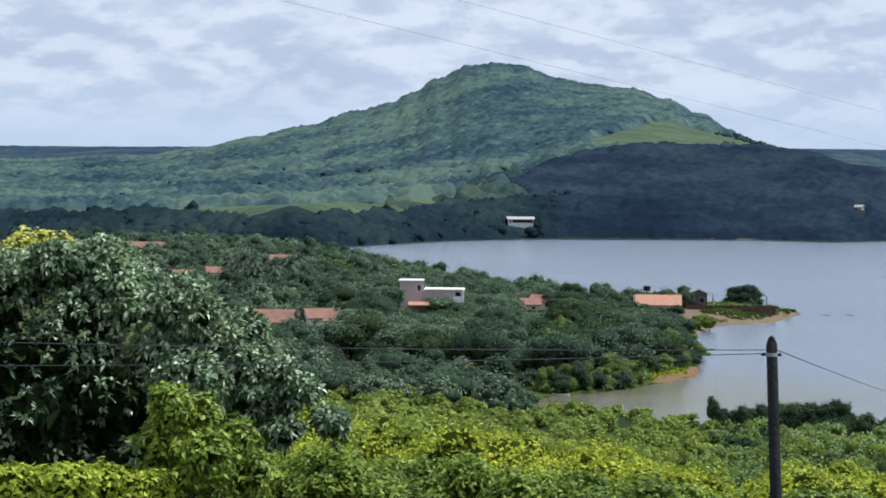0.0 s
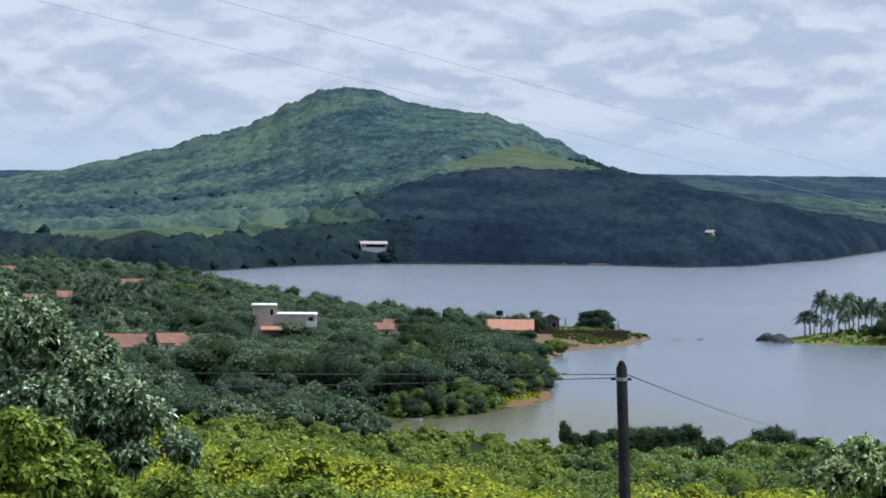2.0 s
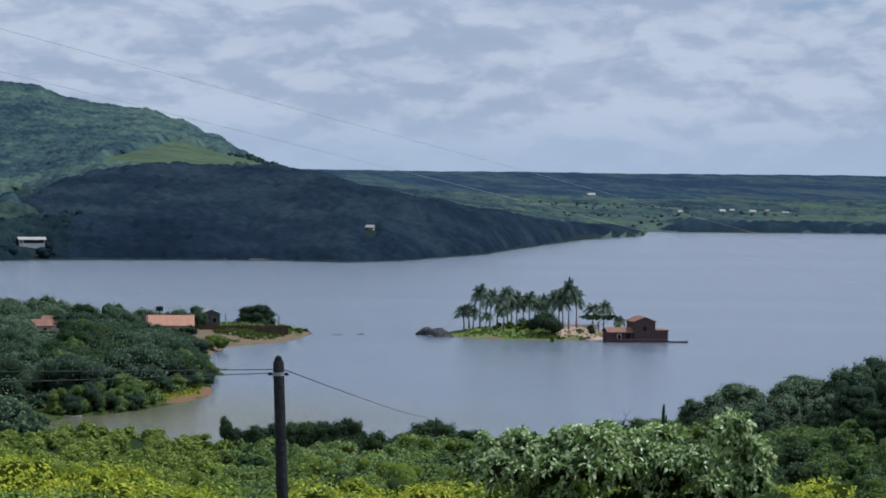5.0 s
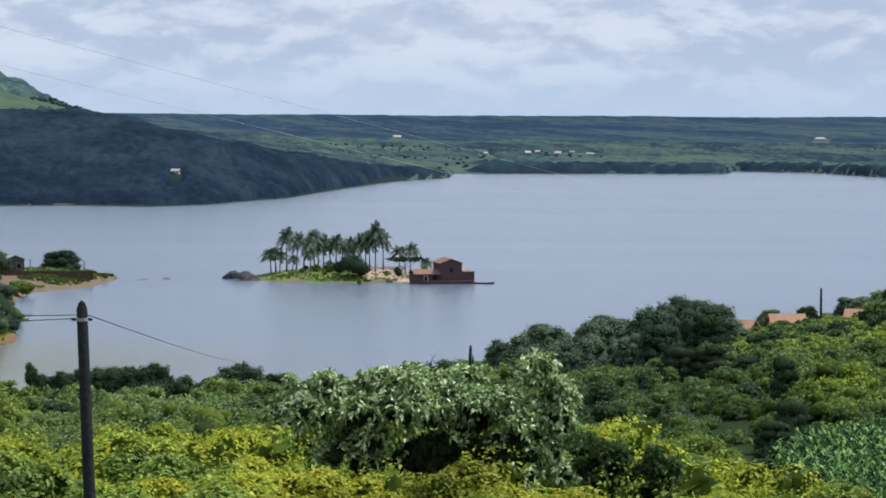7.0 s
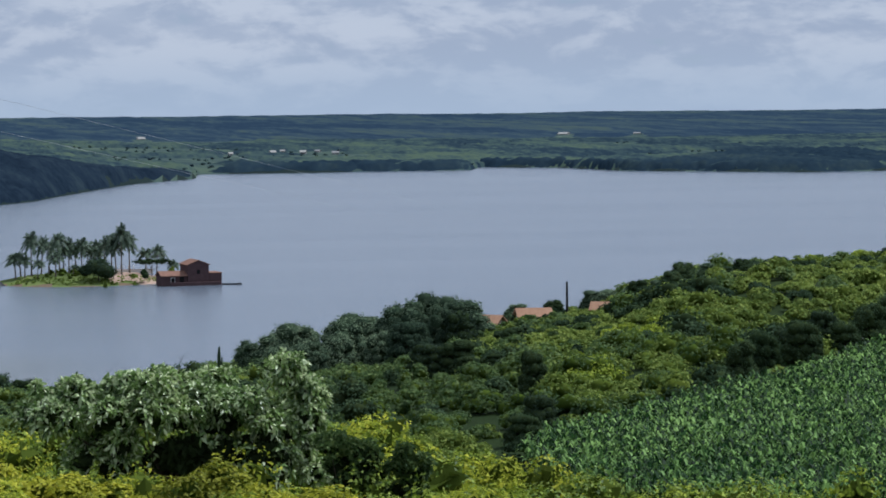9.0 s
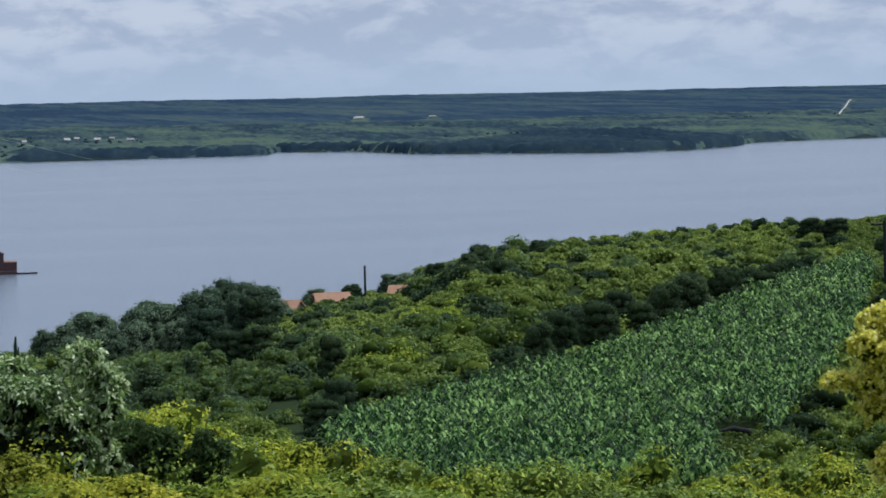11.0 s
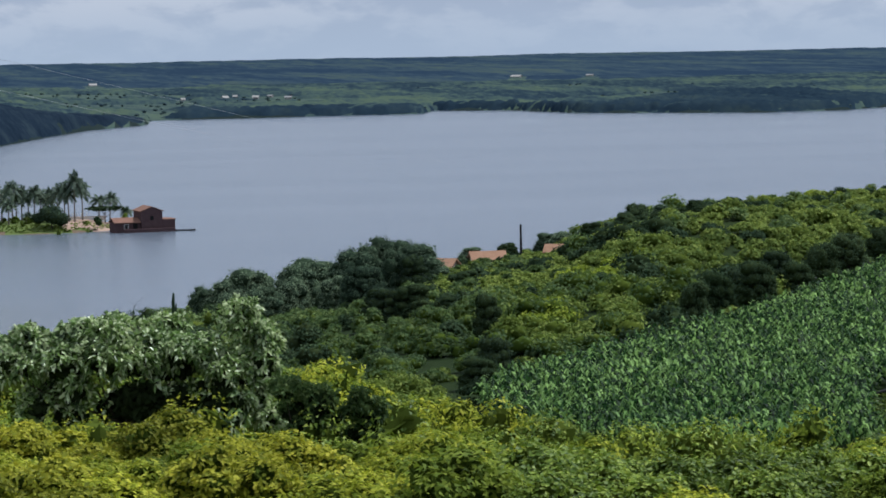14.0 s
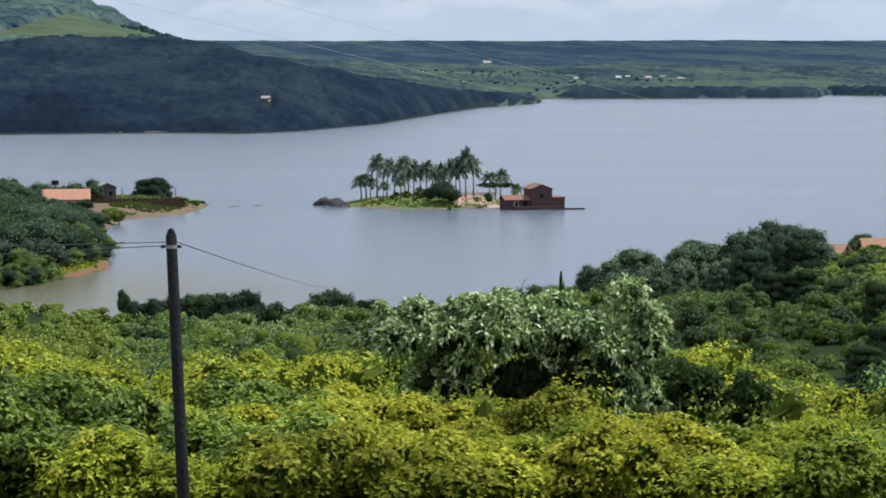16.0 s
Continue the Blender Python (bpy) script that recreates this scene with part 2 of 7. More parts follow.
LEAF_LUSH = leaf_material("leaf_lush_green", (0.065, 0.12, 0.012), (0.145, 0.22, 0.02), (0.33, 0.41, 0.06), 0.5, 0.3, 0.1, 0.25, 0.5, 0.01)
LEAF_AMBER = leaf_material("leaf_amber_green", (0.16, 0.188, 0.014), (0.35, 0.36, 0.024), (0.57, 0.54, 0.06), 0.6, 0.36, 0.1, 0.12, 0.5, 0.01)
LEAF_OLIVE = leaf_material("leaf_olive", (0.082, 0.132, 0.027), (0.15, 0.208, 0.041), (0.26, 0.315, 0.068), 0.7, 0.25, 0.045, 0.08, 0.55)
LEAF_MID = leaf_material("leaf_mid_green", (0.065, 0.115, 0.038), (0.115, 0.18, 0.052), (0.2, 0.26, 0.08), 0.6, 0.3, 0.05, 0.12, 0.5)
LEAF_DARK = leaf_material("leaf_dark_green", (0.03, 0.055, 0.03), (0.05, 0.082, 0.04), (0.08, 0.118, 0.054), 0.8, 0.22, 0.06, 0.04, 0.45)
LEAF_DEEP = leaf_material("leaf_deep_green", (0.022, 0.041, 0.028), (0.037, 0.062, 0.038), (0.064, 0.094, 0.052), 0.7, 0.15, 0.06, 0.06, 0.4)
# The ramp's pale end paints bright glints onto single mango leaves.
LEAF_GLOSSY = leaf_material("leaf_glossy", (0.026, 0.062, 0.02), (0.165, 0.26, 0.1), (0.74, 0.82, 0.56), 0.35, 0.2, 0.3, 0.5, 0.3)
LEAF_GOLD = leaf_material("leaf_golden", (0.32, 0.32, 0.03), (0.8, 0.76, 0.085), (0.95, 0.92, 0.36), 0.45, 0.55, 0.4, 0.4, 0.2)
# Dark gaps and bright highlights are put into the leaves' random tone.
LEAF_CORN = leaf_material("leaf_corn", (0.003, 0.014, 0.003), (0.014, 0.056, 0.008), (0.25, 0.42, 0.11), 0.55, 0.25, 0.1, 0.12, 0.35)
LEAF_PALM = leaf_material("leaf_palm", (0.04, 0.068, 0.044), (0.085, 0.125, 0.078), (0.18, 0.22, 0.15), 0.55, 0.25, 0.1, 0.15, 0.35)
# Near-white leaves stand for glints of sky and sun, put into the colour.
LEAF_GLINTS = leaf_material("leaf_painted_glints", (0.03, 0.066, 0.015), (0.21, 0.33, 0.085), (0.84, 0.9, 0.58), 0.35, 0.28, 0.4, 0.5, 0.25)
# Greyed and blued for the haze over the village, put into the colour.
LEAF_VILLAGE = leaf_material("leaf_village_hazed", (0.074, 0.114, 0.066), (0.12, 0.172, 0.1), (0.188, 0.242, 0.148), 0.8, 0.3, 0.06, 0.04, 0.65, 0.02)
LEAF_CREST = leaf_material("leaf_grey_green", (0.095, 0.14, 0.085), (0.155, 0.21, 0.125), (0.24, 0.3, 0.175), 0.8, 0.28, 0.06, 0.04, 0.55, 0.018)
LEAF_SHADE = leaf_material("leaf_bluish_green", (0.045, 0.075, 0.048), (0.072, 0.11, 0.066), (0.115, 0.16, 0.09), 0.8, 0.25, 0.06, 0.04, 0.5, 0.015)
# Darker copies of the leaf colours: shade inside crowns, put into the colour.
INNER_DEEP = leaf_material("inner_shade_tint_deep", (0.02, 0.03, 0.012), (0.028, 0.041, 0.016), (0.037, 0.053, 0.02), 0.95, 0.05, 0.05, 0.0, 0.2)
INNER_SHADE = leaf_material("inner_shade_tint_bluish", (0.024, 0.038, 0.024), (0.03, 0.047, 0.03), (0.038, 0.058, 0.036), 0.95, 0.05, 0.05, 0.0, 0.2)
INNER_GOLD = leaf_material("inner_shade_tint_golden", (0.1, 0.115, 0.018), (0.135, 0.15, 0.022), (0.18, 0.19, 0.03), 0.9, 0.4, 0.05, 0.0, 0.2)
# Blued for haze as well, like the village leaves around it.
INNER_FAR = leaf_material("inner_shade_tint_village", (0.035, 0.054, 0.033), (0.045, 0.068, 0.041), (0.056, 0.083, 0.048), 0.95, 0.1, 0.05, 0.0, 0.2)
INNER = leaf_material("inner_shade_tint", (0.06, 0.086, 0.014), (0.082, 0.114, 0.018), (0.105, 0.142, 0.023), 0.95, 0.15, 0.05, 0.0, 0.2)
BARK = earth_material("bark", [(0.3, (0.05, 0.04, 0.03)), (0.7, (0.13, 0.105, 0.08))], 0.8, 9.0, 0.9, 0.6)
PALM_BARK = earth_material("palm_bark", [(0.3, (0.12, 0.1, 0.08)), (0.7, (0.24, 0.2, 0.16))], 1.5, 9.0, 0.9, 0.5)
POLE_WOOD = earth_material("weathered_pole", [(0.3, (0.015, 0.016, 0.018)), (0.7, (0.05, 0.049, 0.048))], 0.9, 14.0, 0.85, 0.5)
FENCE_WOOD = earth_material("reddish_boards", [(0.3, (0.06, 0.036, 0.028)), (0.7, (0.125, 0.078, 0.06))], 0.9, 10.0, 0.85, 0.5)
METAL = wall_material("galvanised_steel", (0.25, 0.26, 0.27), (0.4, 0.4, 0.4), 2, 0.5)
CABLE_PALE = wall_material("pale_cable", (0.36, 0.37, 0.39), (0.46, 0.47, 0.49), 2, 0.6)
DIRT_ROAD = wall_material("dirt_road", (0.34, 0.33, 0.31), (0.46, 0.45, 0.42), 0.05)
CABLE = wall_material("cable", (0.07, 0.07, 0.075), (0.12, 0.12, 0.125), 2, 0.6)
FADED = wall_material("faded_plaster", (0.33, 0.31, 0.29), (0.48, 0.46, 0.43))
WHITE = wall_material("white_paint", (0.66, 0.66, 0.64), (0.82, 0.81, 0.78))
PINK = wall_material("pinkish_plaster", (0.42, 0.33, 0.32), (0.56, 0.46, 0.44))
TILE = wall_material("clay_tile", (0.36, 0.18, 0.115), (0.52, 0.29, 0.2), 1.2)
TILE_OLD = wall_material("old_clay_tile", (0.16, 0.09, 0.066), (0.33, 0.185, 0.135), 0.8)
TILE_TAN = wall_material("sun_bleached_tile", (0.27, 0.15, 0.095), (0.43, 0.26, 0.165), 1.6)
THATCH = wall_material("thatch", (0.26, 0.19, 0.12), (0.4, 0.31, 0.2), 1.4)
BRICK = wall_material("red_brick", (0.078, 0.048, 0.05), (0.132, 0.085, 0.085), 1.0)
GREY = wall_material("grey_concrete", (0.2, 0.2, 0.2), (0.36, 0.35, 0.34))
ROCK = earth_material("rock", [(0.3, (0.025, 0.026, 0.03)), (0.5, (0.07, 0.07, 0.074)), (0.7, (0.22, 0.21, 0.2))], 0.5, 3.0, 0.85, 1.0)
DARK = wall_material("dark_opening", (0.012, 0.012, 0.013), (0.03, 0.03, 0.03), 2, 0.4)
TYRE = wall_material("dark_boat_hull", (0.015, 0.015, 0.017), (0.04, 0.04, 0.04), 2, 0.5)


def water_material():
    m, n, l, b = material("lake_water")
    place_at = n.new("ShaderNodeNewGeometry")
    away = n.new("ShaderNodeVectorMath")
    away.operation = "DISTANCE"
    away.inputs[1].default_value = (-22.0, 384.0, 0.0)                # silt stirred up in the shallow inlet
    l.new(place_at.outputs["Position"], away.inputs[0])
    silt = n.new("ShaderNodeMapRange")
    silt.inputs["From Min"].default_value, silt.inputs["From Max"].default_value = 12.0, 75.0
    silt.interpolation_type = "SMOOTHSTEP"
    l.new(away.outputs["Value"], silt.inputs["Value"])
    tint = n.new("ShaderNodeMix")
    tint.data_type = "RGBA"
    tint.inputs["A"].default_value, tint.inputs["B"].default_value = (0.13, 0.125, 0.075, 1), (0.132, 0.157, 0.195, 1)
    l.new(silt.outputs[0], tint.inputs["Factor"])
    l.new(tint.outputs["Result"], b.inputs["Base Color"])
    b.inputs["Roughness"].default_value = 0.2
    b.inputs["IOR"].default_value = 1.33
    c = n.new("ShaderNodeTexCoord")
    mp = n.new("ShaderNodeMapping")
    mp.inputs["Rotation"].default_value[2] = 0.3
    mp.inputs["Scale"].default_value = (0.7, 2.6, 1.0)
    l.new(c.outputs["Object"], mp.inputs[0])
    t = n.new("ShaderNodeTexNoise")
    t.inputs["Scale"].default_value, t.inputs["Detail"].default_value = 0.9, 5
    l.new(mp.outputs[0], t.inputs["Vector"])
    wind = n.new("ShaderNodeTexNoise")
    wind.inputs["Scale"].default_value, wind.inputs["Detail"].default_value = 0.0045, 3
    l.new(mp.outputs[0], wind.inputs["Vector"])
    s = n.new("ShaderNodeMapRange")
    s.inputs["From Min"].default_value, s.inputs["From Max"].default_value = 0.35, 0.65
    s.inputs["To Min"].default_value, s.inputs["To Max"].default_value = 0.55, 1.5
    l.new(wind.outputs[0], s.inputs["Value"])
    bp = n.new("ShaderNodeBump")
    bp.inputs["Distance"].default_value = 0.12
    l.new(s.outputs[0], bp.inputs["Strength"])
    l.new(t.outputs[0], bp.inputs["Height"])
    l.new(bp.outputs[0], b.inputs["Normal"])
    return m


WATER = water_material()

# ---- plan: bearings in 1/5000 rad to the right of straight ahead, distances in metres from the eye ----
rng = np.random.default_rng(7)


def place(b, r):
    a = np.asarray(b) / 5000.0
    return np.asarray(r) * np.sin(a), np.asarray(r) * np.cos(a)


def rise(e, r):
    """The height of what stands e/5000 rad over eye level at r metres."""
    return EYE + e * r / 5000.0


NEAR_LAND = [(-15700, 1600), (-11500, 1600), (-7800, 1500), (-5000, 1400), (-2600, 1250), (-1500, 1010), (-900, 955), (-784, 915), (-650, 825), (-550, 745), (-450, 695), (-280, 640), (-81, 606), (60, 598),
             (113, 591), (60, 560), (-40, 545), (-75, 520), (-80, 480), (-63, 452), (-70, 425), (-120, 414), (-178, 402), (-250, 393),
             (-330, 386), (-380, 372), (-300, 358), (-150, 350), (0, 345), (300, 340), (600, 345), (800, 350), (1000, 362),
             (1200, 385), (1400, 420), (1700, 470), (2100, 520), (3200, 620), (5000, 800), (7800, 1200), (11500, 1600), (15600, 1600)]
FAR_SHORE = [(-7800, 1500), (-2600, 1260), (-1500, 1015), (-900, 960), (-784, 918), (-664, 966), (-514, 1024), (-364, 1056), (34, 1069), (167, 1056), (267, 1076), (416, 1172),
             (515, 1328), (593, 1466), (692, 1560), (705, 1683), (1183, 1717), (1198, 1809), (1338, 1770), (1457, 1650),
             (1773, 1575), (1930, 1604), (2010, 1683), (2040, 1790), (2492, 1977), (3400, 2300), (7800, 2600)]
RINGS = [0, 6, 25, 60, 110, 170, 250, 330, 420, 520, 700, 1000]
GROUND = {-7800: [32.4, 32, 30, 26, 22, 18, 12, 8, 6, 5, 4, 2],
          -1500: [32.4, 31.8, 27, 22, 19.5, 15, 8, 5, 4, 4, 3.5, 2],
          -900: [32.4, 31.8, 26, 21, 18.5, 14, 8, 5, 3, 3, 3, 2],
          -650: [32.4, 31.8, 26, 21, 19.3, 14, 7, 4, 3, 3, 2.5, 2],
          -300: [32.4, 31.8, 26, 20.5, 18.6, 13, 5, 2, 2, 2, 1.5, 1],
          0: [32.4, 31.8, 26, 20.2, 17.6, 10.8, 4, 0.6, 2, 2, 1, 1],
          500: [32.4, 31.8, 26, 20.4, 16.9, 11.4, 4.8, 0.8, 2, 2, 2, 2],
          900: [32.4, 31.8, 26, 20.6, 16.6, 11.4, 8, 4.5, 2, 2, 2, 2],
          1300: [32.4, 31.8, 26, 20.4, 14.8, 10.2, 10.5, 9.5, 5, 2, 2, 2],
          1700: [32.4, 31.8, 26, 20, 14.5, 10, 10.5, 14.6, 11, 4, 2, 2],
          2150: [32.4, 31.8, 26, 20, 14.5, 10.2, 10.5, 12.5, 13.4, 6, 2, 2],
          2400: [32.4, 31.8, 26, 20.5, 16, 12, 12, 13.5, 15, 10, 4, 2],
          7800: [32.4, 32, 30, 27, 24, 22, 20, 20, 18, 14, 8, 4]}
FAR_RINGS = [1400, 2200, 3200, 4700]
FAR_UP = {-7800: [-100, -60, -30, 0], -1258: [-112, -34, -24, -4], -1050: [-110, -26, -22, -4], -943: [-108, -12, -22, -4], -854: [-104, 8, -20, -2], -764: [-100, 28, -12, 0],
          -665: [-95, 56, 0, 0], -610: [-90, 70, 0, 0], -575: [-86, 88, 0, 0], -525: [-80, 116, 0, 0], -475: [-74, 138, 0, 0],
          -426: [-62, 144, 0, 0], -385: [-55, 140, 0, 0], -306: [-26, 116, 0, 0], -266: [-14, 107, 0, 0], -191: [-4, 101, 0, 0],
          -126: [-2, 82, 0, 0], -66: [-2, 56, 0, 0], -7: [-3, 26, -10, 0], 43: [-4, 8, -12, 0], 112: [-12, -20, -14, 0],
          214: [-38, -40, -22, 0], 314: [-60, -50, -26, 0], 414: [-79, -55, -28, 0], 513: [-90, -58, -28, 0], 612: [-100, -60, -28, 0],
          760: [-110, -62, -28, 0], 2500: [-110, -62, -28, 0], 7800: [-110, -62, -30, 0]}


def table(rows, rings, b, r):
    keys = sorted(rows)
    grid = np.array([np.interp(r, rings, rows[k]) for k in keys])
    k = np.clip(np.searchsorted(keys, b) - 1, 0, len(keys) - 2)
    k0, k1 = np.array(keys)[k], np.array(keys)[k + 1]
    f = np.clip((b - k0) / (k1 - k0), 0, 1)
    f = f * f * (3 - 2 * f)
    i = np.arange(len(b))
    return grid[k, i] * (1 - f) + grid[k + 1, i] * f


def shore_distance(x, y):
    """Metres inside (+) or outside (-) the near land."""
    px, py = place(*np.array(NEAR_LAND).T)
    best = np.full(x.shape, 1e9)
    inside = np.zeros(x.shape, bool)
    for i in range(len(px)):
        j = (i + 1) % len(px)
        dx, dy = px[j] - px[i], py[j] - py[i]
        f = np.clip(((x - px[i]) * dx + (y - py[i]) * dy) / (dx * dx + dy * dy + 1e-9), 0, 1)
        best = np.minimum(best, np.hypot(x - px[i] - f * dx, y - py[i] - f * dy))
        with np.errstate(divide="ignore", invalid="ignore"):
            cross = ((py[i] > y) != (py[j] > y)) & (x < (px[j] - px[i]) * (y - py[i]) / (py[j] - py[i]) + px[i])
        inside ^= cross
    return np.where(inside, best, -best)


def wobble(x, y, size):
    return (np.sin(x / size + 1.3 * np.sin(y / size * 0.7)) + np.sin(y / size * 1.1 + 2.1 + 1.1 * np.sin(x / size * 0.6))
            + 0.6 * np.sin((x + y) / size * 1.9 + 0.7) + 0.4 * np.sin((x - 1.7 * y) / size * 2.3)) / 3


ISLAND = (500, 592)


def island_distance(x, y):
    cx, cy = place(*ISLAND)
    a = ISLAND[0] / 5000
    u = (x - cx) * math.cos(a) - (y - cy) * math.sin(a)
    v = (x - cx) * math.sin(a) + (y - cy) * math.cos(a)
    return (1 - np.sqrt((u / 19.0) ** 2 + (v / 17.0) ** 2)) * 12.0


def height(x, y):
    x, y = np.atleast_1d(np.asarray(x, float)), np.atleast_1d(np.asarray(y, float))
    r = np.hypot(x, y)
    b = np.arctan2(x, y) * 5000.0
    d = shore_distance(x, y)
    near = np.maximum(table(GROUND, RINGS, b, r) + 0.35 * wobble(x, y, 17.0) * np.clip(r / 60, 0, 1), 0.3)
    steep = np.interp(b, [500, 900], [0.16, 0.4])
    z = np.where(d > 0, np.minimum(near, 0.12 + d * steep), np.maximum(d * 0.15, -3.0))
    far_d = r - np.interp(b, *np.array(FAR_SHORE).T)
    up = rise(table(FAR_UP, FAR_RINGS, b, r), r) + wobble(x, y, 70.0) * np.clip(far_d / 150, 0, 1) * 1.2
    up = np.where(r < 1400, np.minimum(up, 0.2 + far_d * 0.16), up)
    far_z = np.where(far_d > 0, np.minimum(np.maximum(up, 0.4), 0.2 + far_d * 0.3), np.maximum(far_d * 0.1, -3.0))
    z = np.maximum(z, np.where(r > 830, far_z, -3.0))
    i = island_distance(x, y)
    return np.maximum(z, np.where(i > 0, np.minimum(0.1 + i * 0.3, 1.5), np.maximum(i * 0.3, -3)))


# ---- mesh tools ----


def link(ob, parent=None):
    if parent is not None:
        ob.parent = parent
    return ob


def raw_mesh(name, verts, quads=None, tris=None, mat=None, smooth=False, mat_index=None):
    verts = np.asarray(verts, np.float32).reshape(-1, 3)
    q = np.zeros((0, 4), np.int32) if quads is None else np.asarray(quads, np.int32).reshape(-1, 4)
    t = np.zeros((0, 3), np.int32) if tris is None else np.asarray(tris, np.int32).reshape(-1, 3)
    me = bpy.data.meshes.new(name)
    me.vertices.add(len(verts))
    me.vertices.foreach_set("co", verts.ravel())
    loops = np.concatenate([q.ravel(), t.ravel()]).astype(np.int32)
    me.loops.add(len(loops))
    me.loops.foreach_set("vertex_index", loops)
    sizes = np.concatenate([np.full(len(q), 4), np.full(len(t), 3)]).astype(np.int32)
    me.polygons.add(len(sizes))
    me.polygons.foreach_set("loop_start", (np.cumsum(sizes) - sizes).astype(np.int32))
    me.polygons.foreach_set("loop_total", sizes)
    for m in (mat if isinstance(mat, (list, tuple)) else [mat]):
        if m:
            me.materials.append(m)
    if mat_index is not None:
        me.polygons.foreach_set("material_index", np.asarray(mat_index, np.int32))
    me.polygons.foreach_set("use_smooth", np.full(len(sizes), smooth))
    me.update(calc_edges=True)
    me.validate()
    return me


def part(name, bm, mat, parent, label=""):
    """One mesh object under a thing or under a part."""
    me = bpy.data.meshes.new(name)
    bm.normal_update()
    bm.to_mesh(me)
    bm.free()
    me.materials.append(mat)
    return tagged(link(new(name, me), parent), label)


def part_mesh(name, me, parent, label=""):
    return tagged(link(new(name, me), parent), label)


def box_bm(lo, hi, bevel=0.0, bm=None):
    bm = bm or bmesh.new()
    m = Matrix.Translation([(a + b) / 2 for a, b in zip(lo, hi)]) @ Matrix.Diagonal([*(abs(b - a) for a, b in zip(lo, hi)), 1])
    g = bmesh.ops.create_cube(bm, size=1, matrix=m)
    if bevel:
        bmesh.ops.bevel(bm, geom=list({e for v in g["verts"] for e in v.link_edges}), offset=bevel, segments=1, affect="EDGES")
    return bm


def tube_arrays(points, radii, sides=6):
    """A tapered tube along points: verts and quads."""
    p = np.asarray(points, float)
    vs, qs = [], []
    for i in range(len(p)):
        d = p[min(i + 1, len(p) - 1)] - p[max(i - 1, 0)]
        d /= np.linalg.norm(d) + 1e-9
        u = np.cross(d, (0.31, 0.95, 0.1))
        u /= np.linalg.norm(u) + 1e-9
        v = np.cross(d, u)
        for k in range(sides):
            a = 2 * math.pi * k / sides
            vs.append(p[i] + radii[i] * (math.cos(a) * u + math.sin(a) * v))
    for i in range(len(p) - 1):
        for k in range(sides):
            qs.append((i * sides + k, i * sides + (k + 1) % sides, (i + 1) * sides + (k + 1) % sides, (i + 1) * sides + k))
    return np.array(vs), np.array(qs)


def merge(chunks):
    vs, qs, n = [], [], 0
    for v, q in chunks:
        vs.append(v)
        qs.append(np.asarray(q) + n)
        n += len(v)
    return np.concatenate(vs), np.concatenate(qs)


def leaves(points, out, length, width, flat=0.5, droop=0.0, stray=0.3, fine=False):
    """Pointed leaves at points: four corners each, turned at random about a mean of out and up."""
    n = len(points)
    up = out * (1 - flat) + np.array((0, 0, 1.0)) * flat + rng.normal(0, stray, (n, 3))
    up /= np.linalg.norm(up, axis=1)[:, None]
    d = rng.normal(0, 1, (n, 3)) + out * 0.8 - np.array((0, 0, droop))
    d -= up * (d * up).sum(1)[:, None]
    d /= np.linalg.norm(d, axis=1)[:, None] + 1e-9
    s = np.cross(up, d)
    ln = (length * rng.uniform(0.65, 1.3, n))[:, None]
    w = (width * rng.uniform(0.7, 1.25, n))[:, None]
    a = points - d * ln * 0.4
    c = points + d * ln * 0.6 - up * ln * 0.12
    if fine:                                  # small leaflets of three corners
        v = np.stack([points - d * ln * 0.3 - s * w * 0.5, c, points - d * ln * 0.3 + s * w * 0.5], 1)
        return v.reshape(-1, 3), np.arange(3 * n).reshape(-1, 3)
    v = np.stack([a, points - s * w * 0.5, c, points + s * w * 0.5], 1).reshape(-1, 3)
    return v, np.arange(4 * n).reshape(-1, 4)


